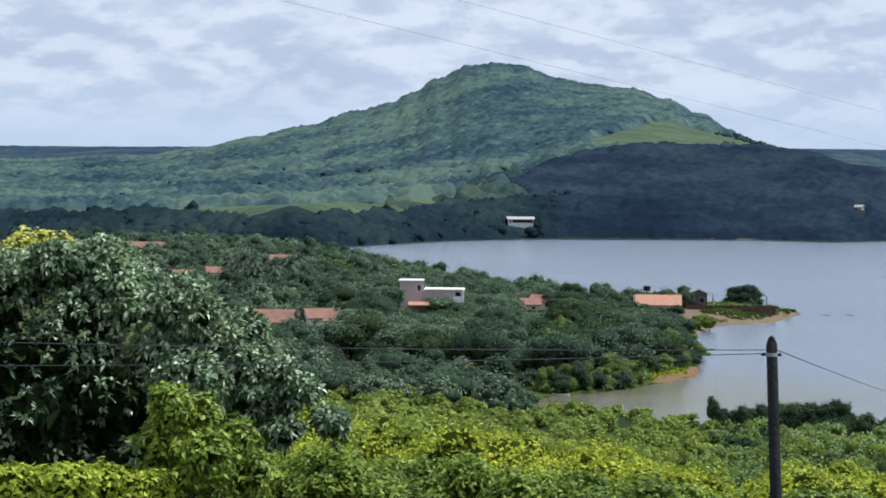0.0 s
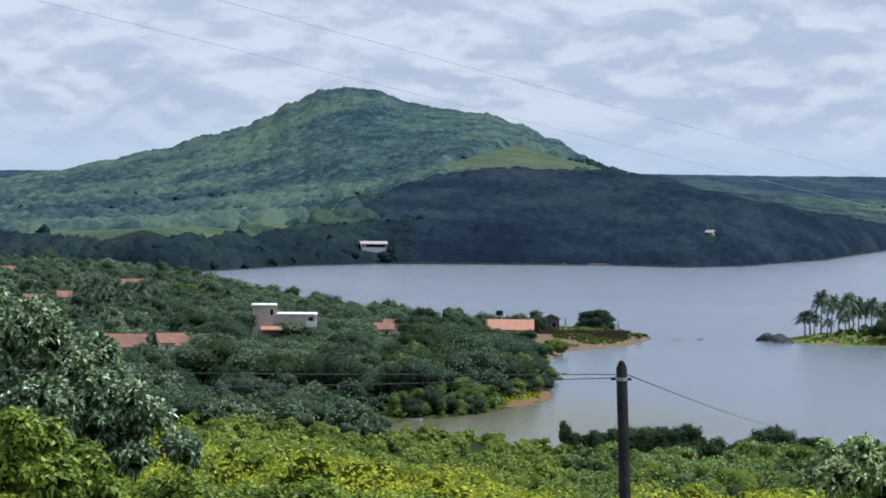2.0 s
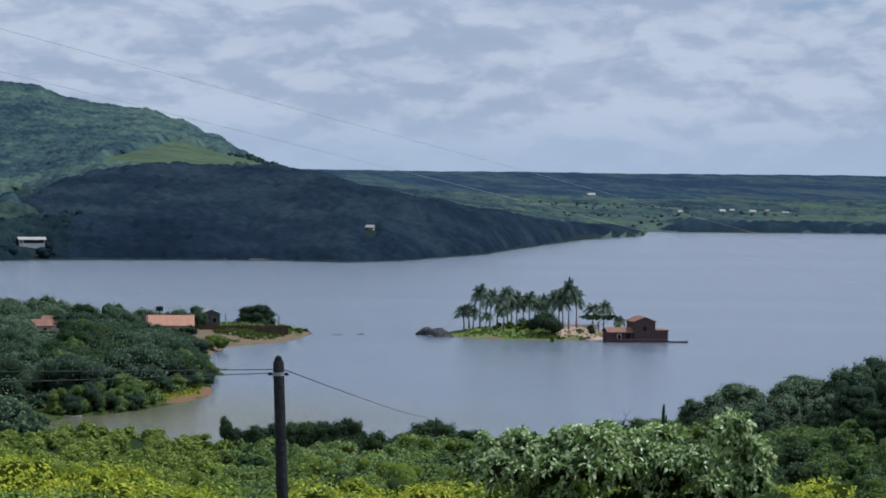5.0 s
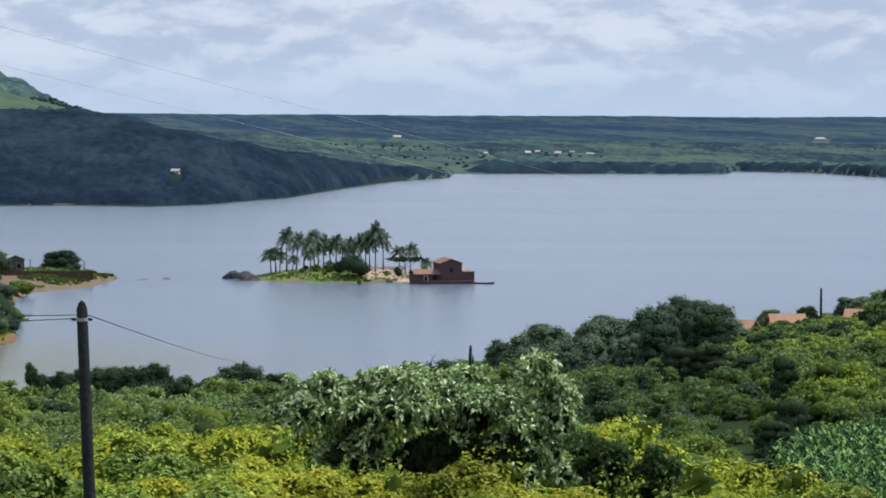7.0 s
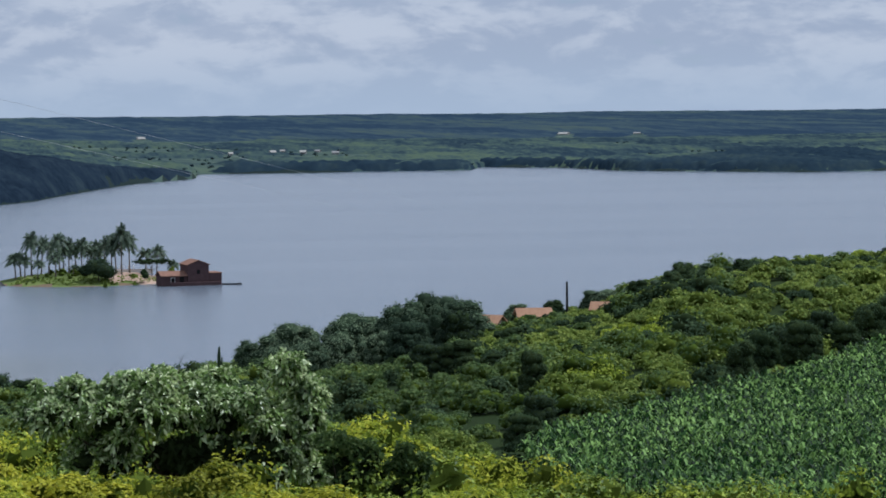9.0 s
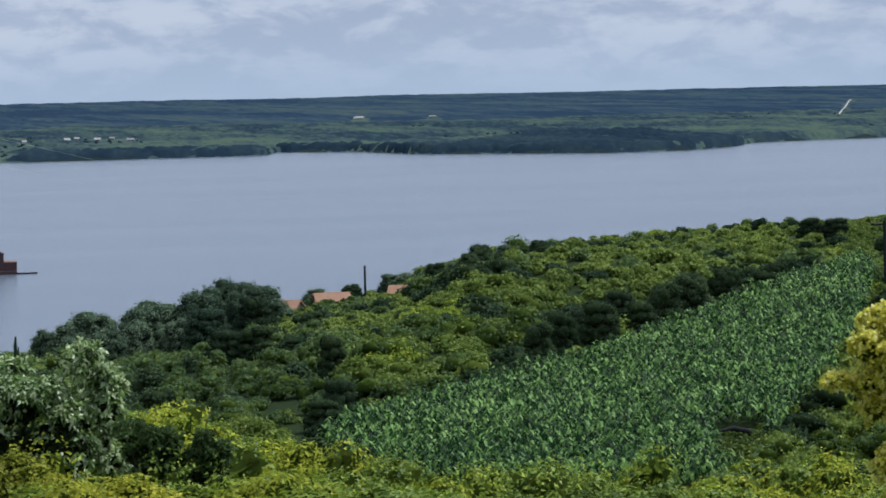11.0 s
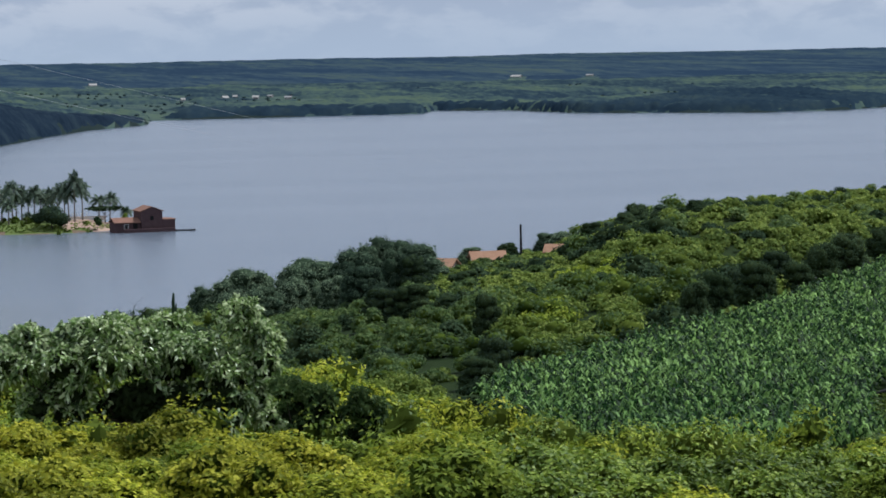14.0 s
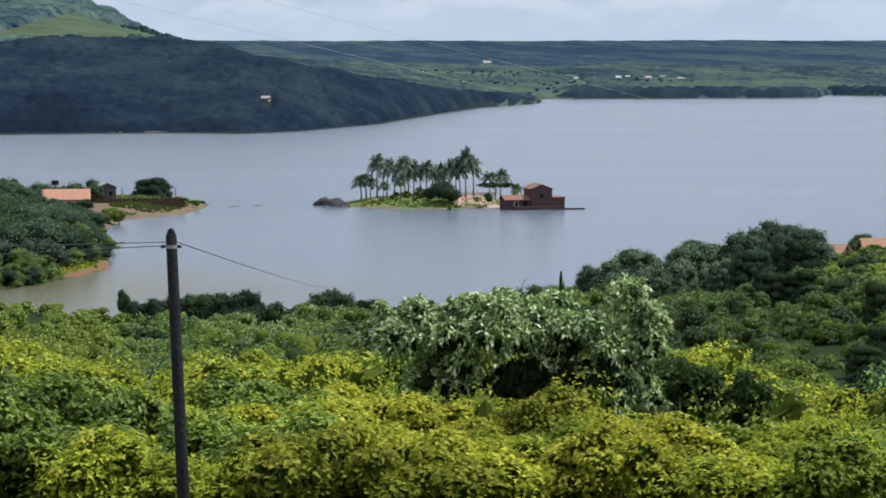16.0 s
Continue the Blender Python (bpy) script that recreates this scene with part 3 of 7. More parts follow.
def canopy(name, b0, b1, db, r0, r1, dr, cell, low, high, keep, mat, label, tall=None):
    """The roof of a far wood as one sheet of many crowns; where keep() is false it dives under the ground."""
    bs, rs = np.arange(b0, b1 + db, db), np.arange(r0, r1 + dr, dr)
    B, R = np.meshgrid(bs, rs)
    X, Y = place(B.ravel() + rng.uniform(-0.3, 0.3, B.size) * db, R.ravel() + rng.uniform(-0.3, 0.3, B.size) * dr)
    ix, iy = np.floor(X / cell).astype(int), np.floor(Y / cell).astype(int)
    best = np.zeros(X.shape)
    for ox in (-1, 0, 1):
        for oy in (-1, 0, 1):
            h = ((ix + ox) * 73856093) ^ ((iy + oy) * 19349663)
            u, v, w, t = (((h * k) >> 7) % 1013 / 1013.0 for k in (1, 31, 131, 517))
            cx, cy = (ix + ox + u) * cell, (iy + oy + v) * cell
            size = cell * (0.55 + 0.45 * w)
            d = np.hypot(X - cx, Y - cy) / size
            best = np.maximum(best, (low + (high - low) * t) * np.sqrt(np.maximum(0, 1 - d * d)))
    r, b = np.hypot(X, Y), np.arctan2(X, Y) * 5000
    ok = keep(b, r, X, Y)
    nb, nr = len(bs), len(rs)
    edge = ok.reshape(nr, nb)
    edge[0] = edge[-1] = edge[:, 0] = edge[:, -1] = False             # the rim meets the ground
    ok = edge.ravel()
    soft = edge.astype(float)
    for _ in range(2):
        p = np.pad(soft, 1, mode="edge")
        soft = (p[:-2, 1:-1] + p[2:, 1:-1] + p[1:-1, :-2] + p[1:-1, 2:] + 2 * soft) / 6
    soft = np.where(ok, np.clip(soft.ravel() * 1.6 - 0.6, 0, 1), 0)
    if tall is not None:
        soft = soft * tall(b)
    Z = height(X, Y) - 0.6 + soft * (0.6 + 0.4 * low + best)
    i = np.arange(nb * nr).reshape(nr, nb)[:-1, :-1].ravel()
    q = np.stack([i, i + 1, i + nb + 1, i + nb], 1)
    q = q[ok[q].any(1)]
    used, inv = np.unique(q, return_inverse=True)
    me = raw_mesh(name, np.stack([X, Y, Z], 1)[used], inv.reshape(-1, 4), None, mat, True)
    return tagged(new(name, me), label, "forest", kind="stuff")


def crown_mesh(name, lobes, count, length, width, mat, flat=0.5, droop=0.0, core=0.7, hang=0.25):
    """lobes: centre and radii of each mass of foliage. Leaves stand on their skins, over larger inside leaves painted
    dark for shade.
    """
    lobes = [(np.array(c, float), np.array(r, float)) for c, r in lobes]
    area = np.array([r[0] * r[1] + 2 * r[0] * r[2] for _, r in lobes])
    pts, outs, ins, big = [], [], [], []
    for (c, r), a in zip(lobes, area):
        n = int(count * a / area.sum())
        d = rng.normal(0, 1, (n, 3))
        d[:, 2] = np.abs(d[:, 2]) * np.where(rng.random(n) < hang, -1, 1)
        d /= np.linalg.norm(d, axis=1)[:, None]
        k1, k2 = rng.uniform(0, 6, 2)
        lump = 1 + 0.16 * np.sin(d[:, 0] * 5 + k1) * np.sin(d[:, 1] * 5 + k2) + 0.12 * np.sin(d[:, 2] * 7 + k1)
        k = lump * (1.04 - 0.34 * rng.random(n) ** 1.6)
        pts.append(c + d * r * k[:, None])
        outs.append(d)
        if core:
            k = max(14, int(n * 0.22))
            ins.append(c + d[:k] * r * core * rng.uniform(0.55, 1.0, k)[:, None])
            big.append(np.full(k, r.mean() * 0.5))
    fine = length < 0.3 and mat in (LEAF_YELLOW, LEAF_GREEN) or mat is LEAF_VILLAGE
    lv, lq = leaves(np.concatenate(pts), np.concatenate(outs), length, width, flat, droop, 0.3, fine)
    if not core:
        return raw_mesh(name, lv, lq, None, mat)
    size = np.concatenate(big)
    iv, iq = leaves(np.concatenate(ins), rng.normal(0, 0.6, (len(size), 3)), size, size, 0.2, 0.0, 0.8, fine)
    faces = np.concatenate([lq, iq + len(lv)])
    return raw_mesh(name, np.concatenate([lv, iv]), None if fine else faces, faces if fine else None, [mat, inner_shade_of(mat)], False, np.repeat([0, 1], [len(lq), len(iq)]))


def in_lobes(p, lobes, skip, k):
    """Which points lie inside another mass."""
    hit = np.zeros(len(p), bool)
    for j, (c, r) in enumerate(lobes):
        if j != skip:
            hit |= (((p - c) / (r * k)) ** 2).sum(1) < 1
    return hit


def inner_shade_of(mat):
    """The foliage within a crown: a darker leaf colour with the shade put in."""
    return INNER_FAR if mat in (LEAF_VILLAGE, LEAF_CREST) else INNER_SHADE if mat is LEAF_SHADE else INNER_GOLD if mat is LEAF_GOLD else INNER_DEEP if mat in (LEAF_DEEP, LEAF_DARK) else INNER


def soft_crown_mesh(name, lobes, count, leaf, mat, lump=0.16):
    """A dense crown seen from afar: closed rounded masses, roughened by small loose leaves on their skins."""
    lobes = [(np.array(c, float), np.array(r, float)) for c, r in lobes]
    area = np.array([r[0] * r[1] + 2 * r[0] * r[2] for _, r in lobes])
    pts, outs, cv, ct = [], [], [], []
    for i, ((c, r), a) in enumerate(zip(lobes, area)):
        k1, k2 = rng.uniform(0, 6, 2)

        def swell(d):
            return 1 + lump * (np.sin(d[:, 0] * 5 + k1) * np.sin(d[:, 1] * 5 + k2) + 0.7 * np.sin(d[:, 2] * 6 + k1) * np.sin(d[:, 0] * 7 + k2))
        ct.append(ICO_MID_T + len(ICO_MID_V) * i)
        cv.append(c + ICO_MID_V * r * (0.8 * swell(ICO_MID_V) + rng.normal(0, 0.08, len(ICO_MID_V)))[:, None])
        n = int(2.2 * count * a / area.sum())
        d = rng.normal(0, 1, (n, 3))
        d[:, 2] = np.abs(d[:, 2]) * np.where(rng.random(n) < 0.25, -1, 1)
        d /= np.linalg.norm(d, axis=1)[:, None]
        p = c + d * r * (swell(d) * (1.12 - 0.34 * rng.random(n) ** 1.3))[:, None]
        keep = ~in_lobes(p, lobes, i, 0.85)
        pts.append(p[keep])
        outs.append(d[keep])
    lv, lt = leaves(np.concatenate(pts), np.concatenate(outs), leaf, leaf * 0.75, 0.25, 0.0, 0.4, True)
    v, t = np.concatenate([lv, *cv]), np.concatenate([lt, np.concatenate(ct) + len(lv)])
    me = raw_mesh(name, v, None, t, [mat, inner_shade_of(mat)], False, np.arange(len(t)) >= len(lt))
    me.polygons.foreach_set("use_smooth", np.arange(len(t)) >= len(lt))
    return me


def soft_tree(name, lobes, count, leaf, mat, trunk_h, trunk_r, limbs=4):
    root = new(name)
    part_mesh("trunk", trunk_mesh("trunk", trunk_h, trunk_r, lobes, BARK, limbs), root)
    part_mesh("crown", soft_crown_mesh("crown", lobes, count, leaf, mat), root)
    return root


def tuft_crown_mesh(name, lobes, tufts, per, leaf, wide, mat, droop, inner, core=0.7, hang=0.2, heart=0.66):
    """Leaves in whorls at the twigs' ends, arching out and drooping, over an inside painted dark for shade. Each mass
    has its own density.
    """
    solid = [(np.array(c, float), np.array(r, float)) for c, r, _ in lobes]
    area = np.array([(r[0] * r[1] + 2 * r[0] * r[2]) * k for (_, r), (_, _, k) in zip(solid, lobes)])
    pts, outs, ins, big, cv, ct = [], [], [], [], [], []
    for i, ((c, r), a) in enumerate(zip(solid, area)):
        ct.append(ICO_MID_T + len(ICO_MID_V) * i)
        cv.append(c + ICO_MID_V * r * (heart + rng.normal(0, 0.09, len(ICO_MID_V)))[:, None])
        n = int(tufts * a / area.sum() * 1.6) + 1
        d = rng.normal(0, 1, (n, 3))
        d[:, 2] = np.abs(d[:, 2]) * np.where(rng.random(n) < hang, -1, 1)
        d /= np.linalg.norm(d, axis=1)[:, None]
        p = c + d * r * rng.uniform(0.8, 1.28, n)[:, None]
        keep = ~in_lobes(p, solid, i, 0.8)
        pts.append(p[keep])
        outs.append(d[keep])
        # Sparse masses get more of the dark-painted inside leaves, as shaded hollows.
        m = 110 if lobes[i][2] > 0.45 else 420
        d = rng.normal(0, 1, (m, 3))
        d /= np.linalg.norm(d, axis=1)[:, None]
        ins.append(c + d * r * core * rng.uniform(0.5, 1.0, m)[:, None])
        big.append(np.full(m, r.mean() * 0.75))
    c, out = np.repeat(np.concatenate(pts), per, 0), np.repeat(np.concatenate(outs), per, 0)
    n = len(c)
    d = rng.normal(0, 1, (n, 3)) + out * 0.6 + np.array((0, 0, 0.1))
    d /= np.linalg.norm(d, axis=1)[:, None]
    face = out * 0.5 + np.array((0.12, -0.22, 0.5)) + rng.normal(0, 0.6, (n, 3))
    side = np.cross(face, d)
    side /= np.linalg.norm(side, axis=1)[:, None] + 1e-9
    ln, w = (leaf * rng.uniform(0.7, 1.25, n))[:, None], (wide * rng.uniform(0.75, 1.2, n))[:, None]
    down = np.array((0, 0, 1.0)) * droop * ln
    base, mid = c + d * ln * 0.08, c + d * ln * 0.5 - down * 0.12
    tip = c + d * ln * 0.85 - down * rng.uniform(0.4, 1.1, n)[:, None]
    lv = np.stack([base, mid - side * w * 0.5, tip, mid + side * w * 0.5], 1).reshape(-1, 3)
    lq = np.arange(4 * n).reshape(-1, 4)
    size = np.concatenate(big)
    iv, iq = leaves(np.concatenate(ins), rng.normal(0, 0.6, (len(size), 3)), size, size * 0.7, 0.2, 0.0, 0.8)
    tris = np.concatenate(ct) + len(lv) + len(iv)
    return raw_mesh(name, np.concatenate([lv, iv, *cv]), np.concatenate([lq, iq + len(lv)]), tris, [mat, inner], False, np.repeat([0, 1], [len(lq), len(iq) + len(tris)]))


def random_lobes(n, rad, low, top, size, squash=0.75):
    out = []
    for i in range(n):
        a, q = rng.uniform(0, 2 * math.pi), rad * math.sqrt(rng.random()) * 0.72
        s = size * rng.uniform(0.75, 1.25)
        dome = math.sqrt(max(0.05, 1 - (q / rad) ** 2))
        z = low + (top - low - s * squash) * dome * (1.0 if i % 3 == 0 else rng.uniform(0.3, 0.95))
        out.append(((q * math.cos(a), q * math.sin(a), z), (s, s, s * squash)))
    return out


def trunk_mesh(name, h, r, lobes, mat, limbs=5, sides=6):
    bend = rng.normal(0, 0.05 * h, 2)
    top = np.array((bend[0], bend[1], h))
    chunks = [tube_arrays([(0, 0, -0.4), (bend[0] * 0.2, bend[1] * 0.2, h * 0.4), top], [r * 1.25, r * 0.85, r * 0.55], sides)]
    for c, rad in lobes[:limbs]:
        c = np.array(c, float)
        s = np.array((bend[0] * 0.5, bend[1] * 0.5, h * rng.uniform(0.45, 0.9)))
        m = (s + c) / 2 + rng.normal(0, 0.1 * h, 3) * (1, 1, 0.3)
        chunks.append(tube_arrays([s, m, c], [r * 0.5, r * 0.33, r * 0.12], 5))
    v, q = merge(chunks)
    return raw_mesh(name, v, q, None, mat, True)


def plant(name, lobes, count, length, width, mat, trunk_h, trunk_r, flat=0.5, droop=0.0, core=0.8, hang=0.25, limbs=5, crown="crown"):
    root = new(name)
    part_mesh("trunk", trunk_mesh("trunk", trunk_h, trunk_r, lobes, BARK, limbs), root)
    part_mesh(crown, crown_mesh(crown, lobes, count, length, width, mat, flat, droop, core, hang), root)
    return root


def stamp(kind, m):
    """A copy of a plant at the pose and size of m, whatever size the first one has been given."""
    return copy_thing(kind, m @ Matrix.Diagonal((*(1 / k for k in kind.scale), 1)))


def ground_pose(x, y, sink=0.0, turn=None, scale=(1, 1, 1), tilt=0.0):
    z = float(height(x, y)[0]) - sink
    turn = rng.uniform(0, 360) if turn is None else turn
    return pose(float(x), float(y), z, rng.normal(0, tilt) if tilt else 0, rng.normal(0, tilt) if tilt else 0, turn) @ Matrix.Diagonal((*scale, 1))


def spread(b0, b1, r0, r1, gap, keep=None, loose=0.45):
    """Jittered places over a sector of the plan, gap metres apart."""
    xs = np.array(place([b0, b0, b1, b1, (b0 + b1) / 2], [r0, r1, r0, r1, r1]))
    gx, gy = np.meshgrid(np.arange(xs[0].min(), xs[0].max(), gap), np.arange(xs[1].min(), xs[1].max(), gap))
    x = (gx + rng.uniform(-loose, loose, gx.shape) * gap).ravel()
    y = (gy + rng.uniform(-loose, loose, gy.shape) * gap).ravel()
    r, b = np.hypot(x, y), np.arctan2(x, y) * 5000
    ok = (r > r0) & (r < r1) & (b > b0) & (b < b1)
    x, y, r, b = x[ok], y[ok], r[ok], b[ok]
    if keep is not None:
        ok = keep(b, r, x, y)
        x, y, r, b = x[ok], y[ok], r[ok], b[ok]
    return b, r, x, y


def settle_copies(kinds, spots, scale=(0.8, 1.25), sink=0.1, tall=(0.85, 1.2), cap=None, full=7.0):
    """Sets copies of the given plants on the spots; the first ones built are moved there too."""
    used = set()
    for x, y in spots:
        k = int(rng.integers(len(kinds)))
        s = rng.uniform(*scale)
        t = s * rng.uniform(*tall)
        if cap is not None:
            most = (rise(cap(math.atan2(x, y) * 5000, math.hypot(x, y)), math.hypot(x, y)) - float(height(x, y)[0])) / full
            t = min(t, max(0.25, most))
            s = min(s, t * 1.5)
        m = ground_pose(x, y, sink, None, (s, s, t), 2.0)
        if k not in used:
            kinds[k].matrix_basis = m
            used.add(k)
        else:
            stamp(kinds[k], m)
    for k, ob in enumerate(kinds):
        if k not in used:
            for o in [*ob.children_recursive, ob]:
                bpy.data.objects.remove(o)


def clumps(name, x, y, size, mat, label, category, squash=0.8, flecks=0, fleck=0.5, parts=1, ragged=0.15, core=0.8, sink=0.3, inner=None, lobe=(0.3, 0.48), reach=0.42, solid=False):
    """Scrub and far woods as one object: at each place a few soft lobes with loose flecks of foliage on them."""
    n = len(x)
    z = height(x, y)
    size = np.broadcast_to(size, (n,)) * np.clip(np.exp(rng.normal(0, 0.22, n)), 0.65, 1.45)
    tall = size * squash * rng.uniform(0.8, 1.25, n)
    c = np.repeat(np.stack([x, y, z + tall * (0.55 - sink)], 1), parts, 0)
    box = np.repeat(np.stack([size, size, tall], 1), parts, 0)
    m = n * parts
    if parts > 1:
        a, q = rng.uniform(0, 2 * math.pi, m), reach * np.sqrt(rng.random(m))
        c = c + np.stack([q * np.cos(a), q * np.sin(a), 0.3 - 0.55 * (q / reach) ** 2 * rng.uniform(0.7, 1.2, m) + rng.uniform(-0.1, 0.1, m)], 1) * box
        box = box * rng.uniform(*lobe, m)[:, None]
    else:
        box = box * 0.55
    per = flecks // parts
    v, q, t = np.zeros((0, 3)), None, None
    if per:
        d = rng.normal(0, 1, (m * per, 3))
        d[:, 2] = np.abs(d[:, 2]) * np.where(rng.random(m * per) < 0.15, -0.6, 1)
        d /= np.linalg.norm(d, axis=1)[:, None]
        p = np.repeat(c, per, 0) + d * np.repeat(box, per, 0) * (1.08 - 0.3 * rng.random(m * per) ** 1.5)[:, None]
        f = np.repeat(np.broadcast_to(fleck, (n,)), parts * per)
        v, q = leaves(p, d, f, f * (0.75 if solid else 0.6), 0.25 if solid else 0.15, 0.0, 0.4 if solid else 0.3, solid or inner is not None)
    outer = 0 if q is None else len(q)
    if inner and not solid:
        k = 16
        d = rng.normal(0, 1, (m * k, 3))
        d /= np.linalg.norm(d, axis=1)[:, None]
        s = np.repeat(box.mean(1), k) * 0.7
        iv, iq = leaves(np.repeat(c, k, 0) + d * np.repeat(box, k, 0) * core * rng.uniform(0.4, 1.0, m * k)[:, None], d * 0.6, s, s, 0.2, 0.0, 0.8, True)
        t, q = np.concatenate([q, iq + len(v)]), None
        v = np.concatenate([v, iv])
    else:
        base = ICO_SMALL_V[None] * (1 + ragged * rng.normal(0, 1, (m, len(ICO_SMALL_V), 1))) * box[:, None] * core
        t = (ICO_SMALL_T[None] + (np.arange(m) * len(ICO_SMALL_V))[:, None, None]).reshape(-1, 3) + len(v)
        if solid and per:
            t, q = np.concatenate([q, t]), None
        v = np.concatenate([v, (base + c[:, None]).reshape(-1, 3)])
    quads, tris = (0 if q is None else len(q)), (0 if t is None else len(t))
    index = np.zeros(quads + tris, int)
    index[outer:] = 1
    me = raw_mesh(name, v, q, t, [mat, inner_shade_of(mat) if solid else inner or mat], False, index)
    flags = np.zeros(len(me.polygons), bool)
    flags[outer if solid else quads:] = True
    me.polygons.foreach_set("use_smooth", flags)
    return tagged(new(name, me), label, category, kind="stuff")


_bm = bmesh.new()
bmesh.ops.create_icosphere(_bm, subdivisions=1, radius=1)
ICO_SMALL_V = np.array([v.co[:] for v in _bm.verts])
ICO_SMALL_T = np.array([[v.index for v in f.verts] for f in _bm.faces])
_bm.free()
_bm = bmesh.new()
bmesh.ops.create_icosphere(_bm, subdivisions=2, radius=1)
ICO_MID_V = np.array([v.co[:] for v in _bm.verts])
ICO_MID_T = np.array([[v.index for v in f.verts] for f in _bm.faces])
_bm.free()

# ---- ground and water ----


def far_d(b, r):
    return r - np.interp(b, *np.array(FAR_SHORE).T)


def hill_limit(b):
    """How far back the dark hill's forest and its painted cloud shadow reach."""
    return np.interp(b, [-470, -400, -330, -250, 100, 112, 300, 420, 515, 610, 700], [1090, 1190, 1310, 1430, 1450, 1950, 1800, 1600, 1510, 1550, 1590])


def field_patch(b, e):
    """The cleared pasture high on the mountain's flank."""
    return (b > -262) & (b < 25) & (e > 2) & (e < 52 - np.abs(b + 130) * 0.28)


def build_ground():
    bs = np.concatenate([np.linspace(-15708, -1700, 60)[:-1], np.arange(-1700, 2800, 13.0), np.linspace(2800, 15708, 56)])
    rs = np.concatenate([[0.01, 1.5], np.geomspace(4, 330, 46), np.arange(336, 380, 6.0), np.arange(380, 625, 3.2), np.arange(628, 660, 7.0), np.geomspace(664, 1040, 24), np.geomspace(1050, 1800, 30)[1:],
                         np.geomspace(1830, 4850, 36)])
    B, R = np.meshgrid(bs, rs)
    X, Y = place(B, R)
    Z = height(X.ravel(), Y.ravel())
    nb, nr = len(bs), len(rs)
    i = np.arange((nr - 1) * (nb - 1))
    i0 = (i // (nb - 1)) * nb + i % (nb - 1)
    quads = np.stack([i0, i0 + nb, i0 + nb + 1, i0 + 1], 1)
    bc, rc = B.ravel()[quads].mean(1), R.ravel()[quads].mean(1)
    xc, yc, zc = X.ravel()[quads].mean(1), Y.ravel()[quads].mean(1), Z[quads].mean(1)
    e = (zc - EYE) / rc * 5000
    d, isl = shore_distance(xc, yc), island_distance(xc, yc)
    idx = np.full(len(quads), 1)                                      # woodland floor
    idx[(rc < 900) & (d > 0) & (rc > 362)] = 0
    idx[(rc > 850) & (d < 0)] = 7
    idx[(rc > np.maximum(hill_limit(bc), 1100)) & (bc < 112)] = 8
    idx[(rc > 165) & (rc < 345) & (bc > 1270) & (bc < 2260)] = 1
    idx[(rc > 1000) & (bc < -250) & (e > -125) & (e < -30) & (rc < 2100)] = 2
    idx[(bc > 180) & (bc < 720) & (rc > hill_limit(bc)) & (rc < 2500) & (e > -110)] = 2
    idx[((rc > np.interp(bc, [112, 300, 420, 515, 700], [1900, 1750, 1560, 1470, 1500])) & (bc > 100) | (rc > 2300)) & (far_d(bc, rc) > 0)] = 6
    idx[field_patch(bc, e) & (rc > 1500) & (rc < 2300)] = 2
    idx[(bc > 2306) & (bc < 2352) & (rc > 230) & (rc < 345)] = 9
    idx[(bc > -100) & (bc < 118) & (rc > 515) & (rc < 574) & (d > -6)] = 3
    idx[isl > -4] = 5
    idx[(isl > -4) & (isl < 0.35)] = 3
    idx[(isl > -1) & (bc > 540) & (bc < 660) & (rc > 580 + 0.02 * np.abs(bc - 600))] = 3
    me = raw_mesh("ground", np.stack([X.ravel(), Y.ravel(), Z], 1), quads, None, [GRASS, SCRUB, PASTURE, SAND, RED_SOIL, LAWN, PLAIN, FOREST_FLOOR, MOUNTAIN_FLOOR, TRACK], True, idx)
    tagged(new("ground", me), "hillside, lake shores and far plain with green ground cover", "ground", kind="structure")


def build_water():
    bm = bmesh.new()
    bmesh.ops.create_circle(bm, cap_ends=True, segments=96, radius=4800)
    me = bpy.data.meshes.new("water")
    bm.to_mesh(me)
    bm.free()
    me.materials.append(WATER)
    tagged(new("water", me), "calm grey-blue lake with faint ripples", "lake", kind="structure")


def shore_strip(name, points, inland, mat, label):
    """A strip of bare ground draped along the water's edge, from under the water to some metres inland."""
    px, py = place(*np.array(points, float).T)
    at = np.concatenate([[0], np.cumsum(np.hypot(np.diff(px), np.diff(py)))])
    s = np.linspace(0, at[-1], int(at[-1] / 0.8))
    x, y = np.interp(s, at, px), np.interp(s, at, py)
    dx, dy = np.gradient(x), np.gradient(y)
    ln = np.hypot(dx, dy)
    nx, ny = -dy / ln, dx / ln
    rows = []
    fade = np.clip(np.minimum(s, at[-1] - s) / 6, 0.15, 1)
    for f in (-0.3, 0.0, 0.25, 0.5, 0.75, 1.0):
        w = f * inland * fade * (1 + 0.35 * wobble(s, s * 0.3 + 11, 2.7) + 0.15 * wobble(s, s + 5, 0.9))
        X, Y = x + nx * w, y + ny * w
        rows.append(np.stack([X, Y, height(X, Y) + 0.12 * math.sin(math.pi * min(1, max(0.1, f))) + 0.03], 1))
    v = np.concatenate(rows)
    n = len(s)
    i = np.arange(5 * n).reshape(5, n)[:, :-1].ravel()
    me = raw_mesh(name, v, np.stack([i, i + 1, i + n + 1, i + n], 1), None, mat, True)
    return tagged(new(name, me), label, "shore", kind="structure")


build_ground()
build_water()
shore_strip("beach", [(112, 590), (60, 561), (-40, 546), (-75, 521), (-79, 500)], -5.0, SAND, "brownish sandy beach on the point")
shore_strip("red_bank", [(-66, 440), (-70, 425), (-120, 414), (-145, 409)], -2.4, RED_SOIL, "low eroded bank of red soil at the inlet")

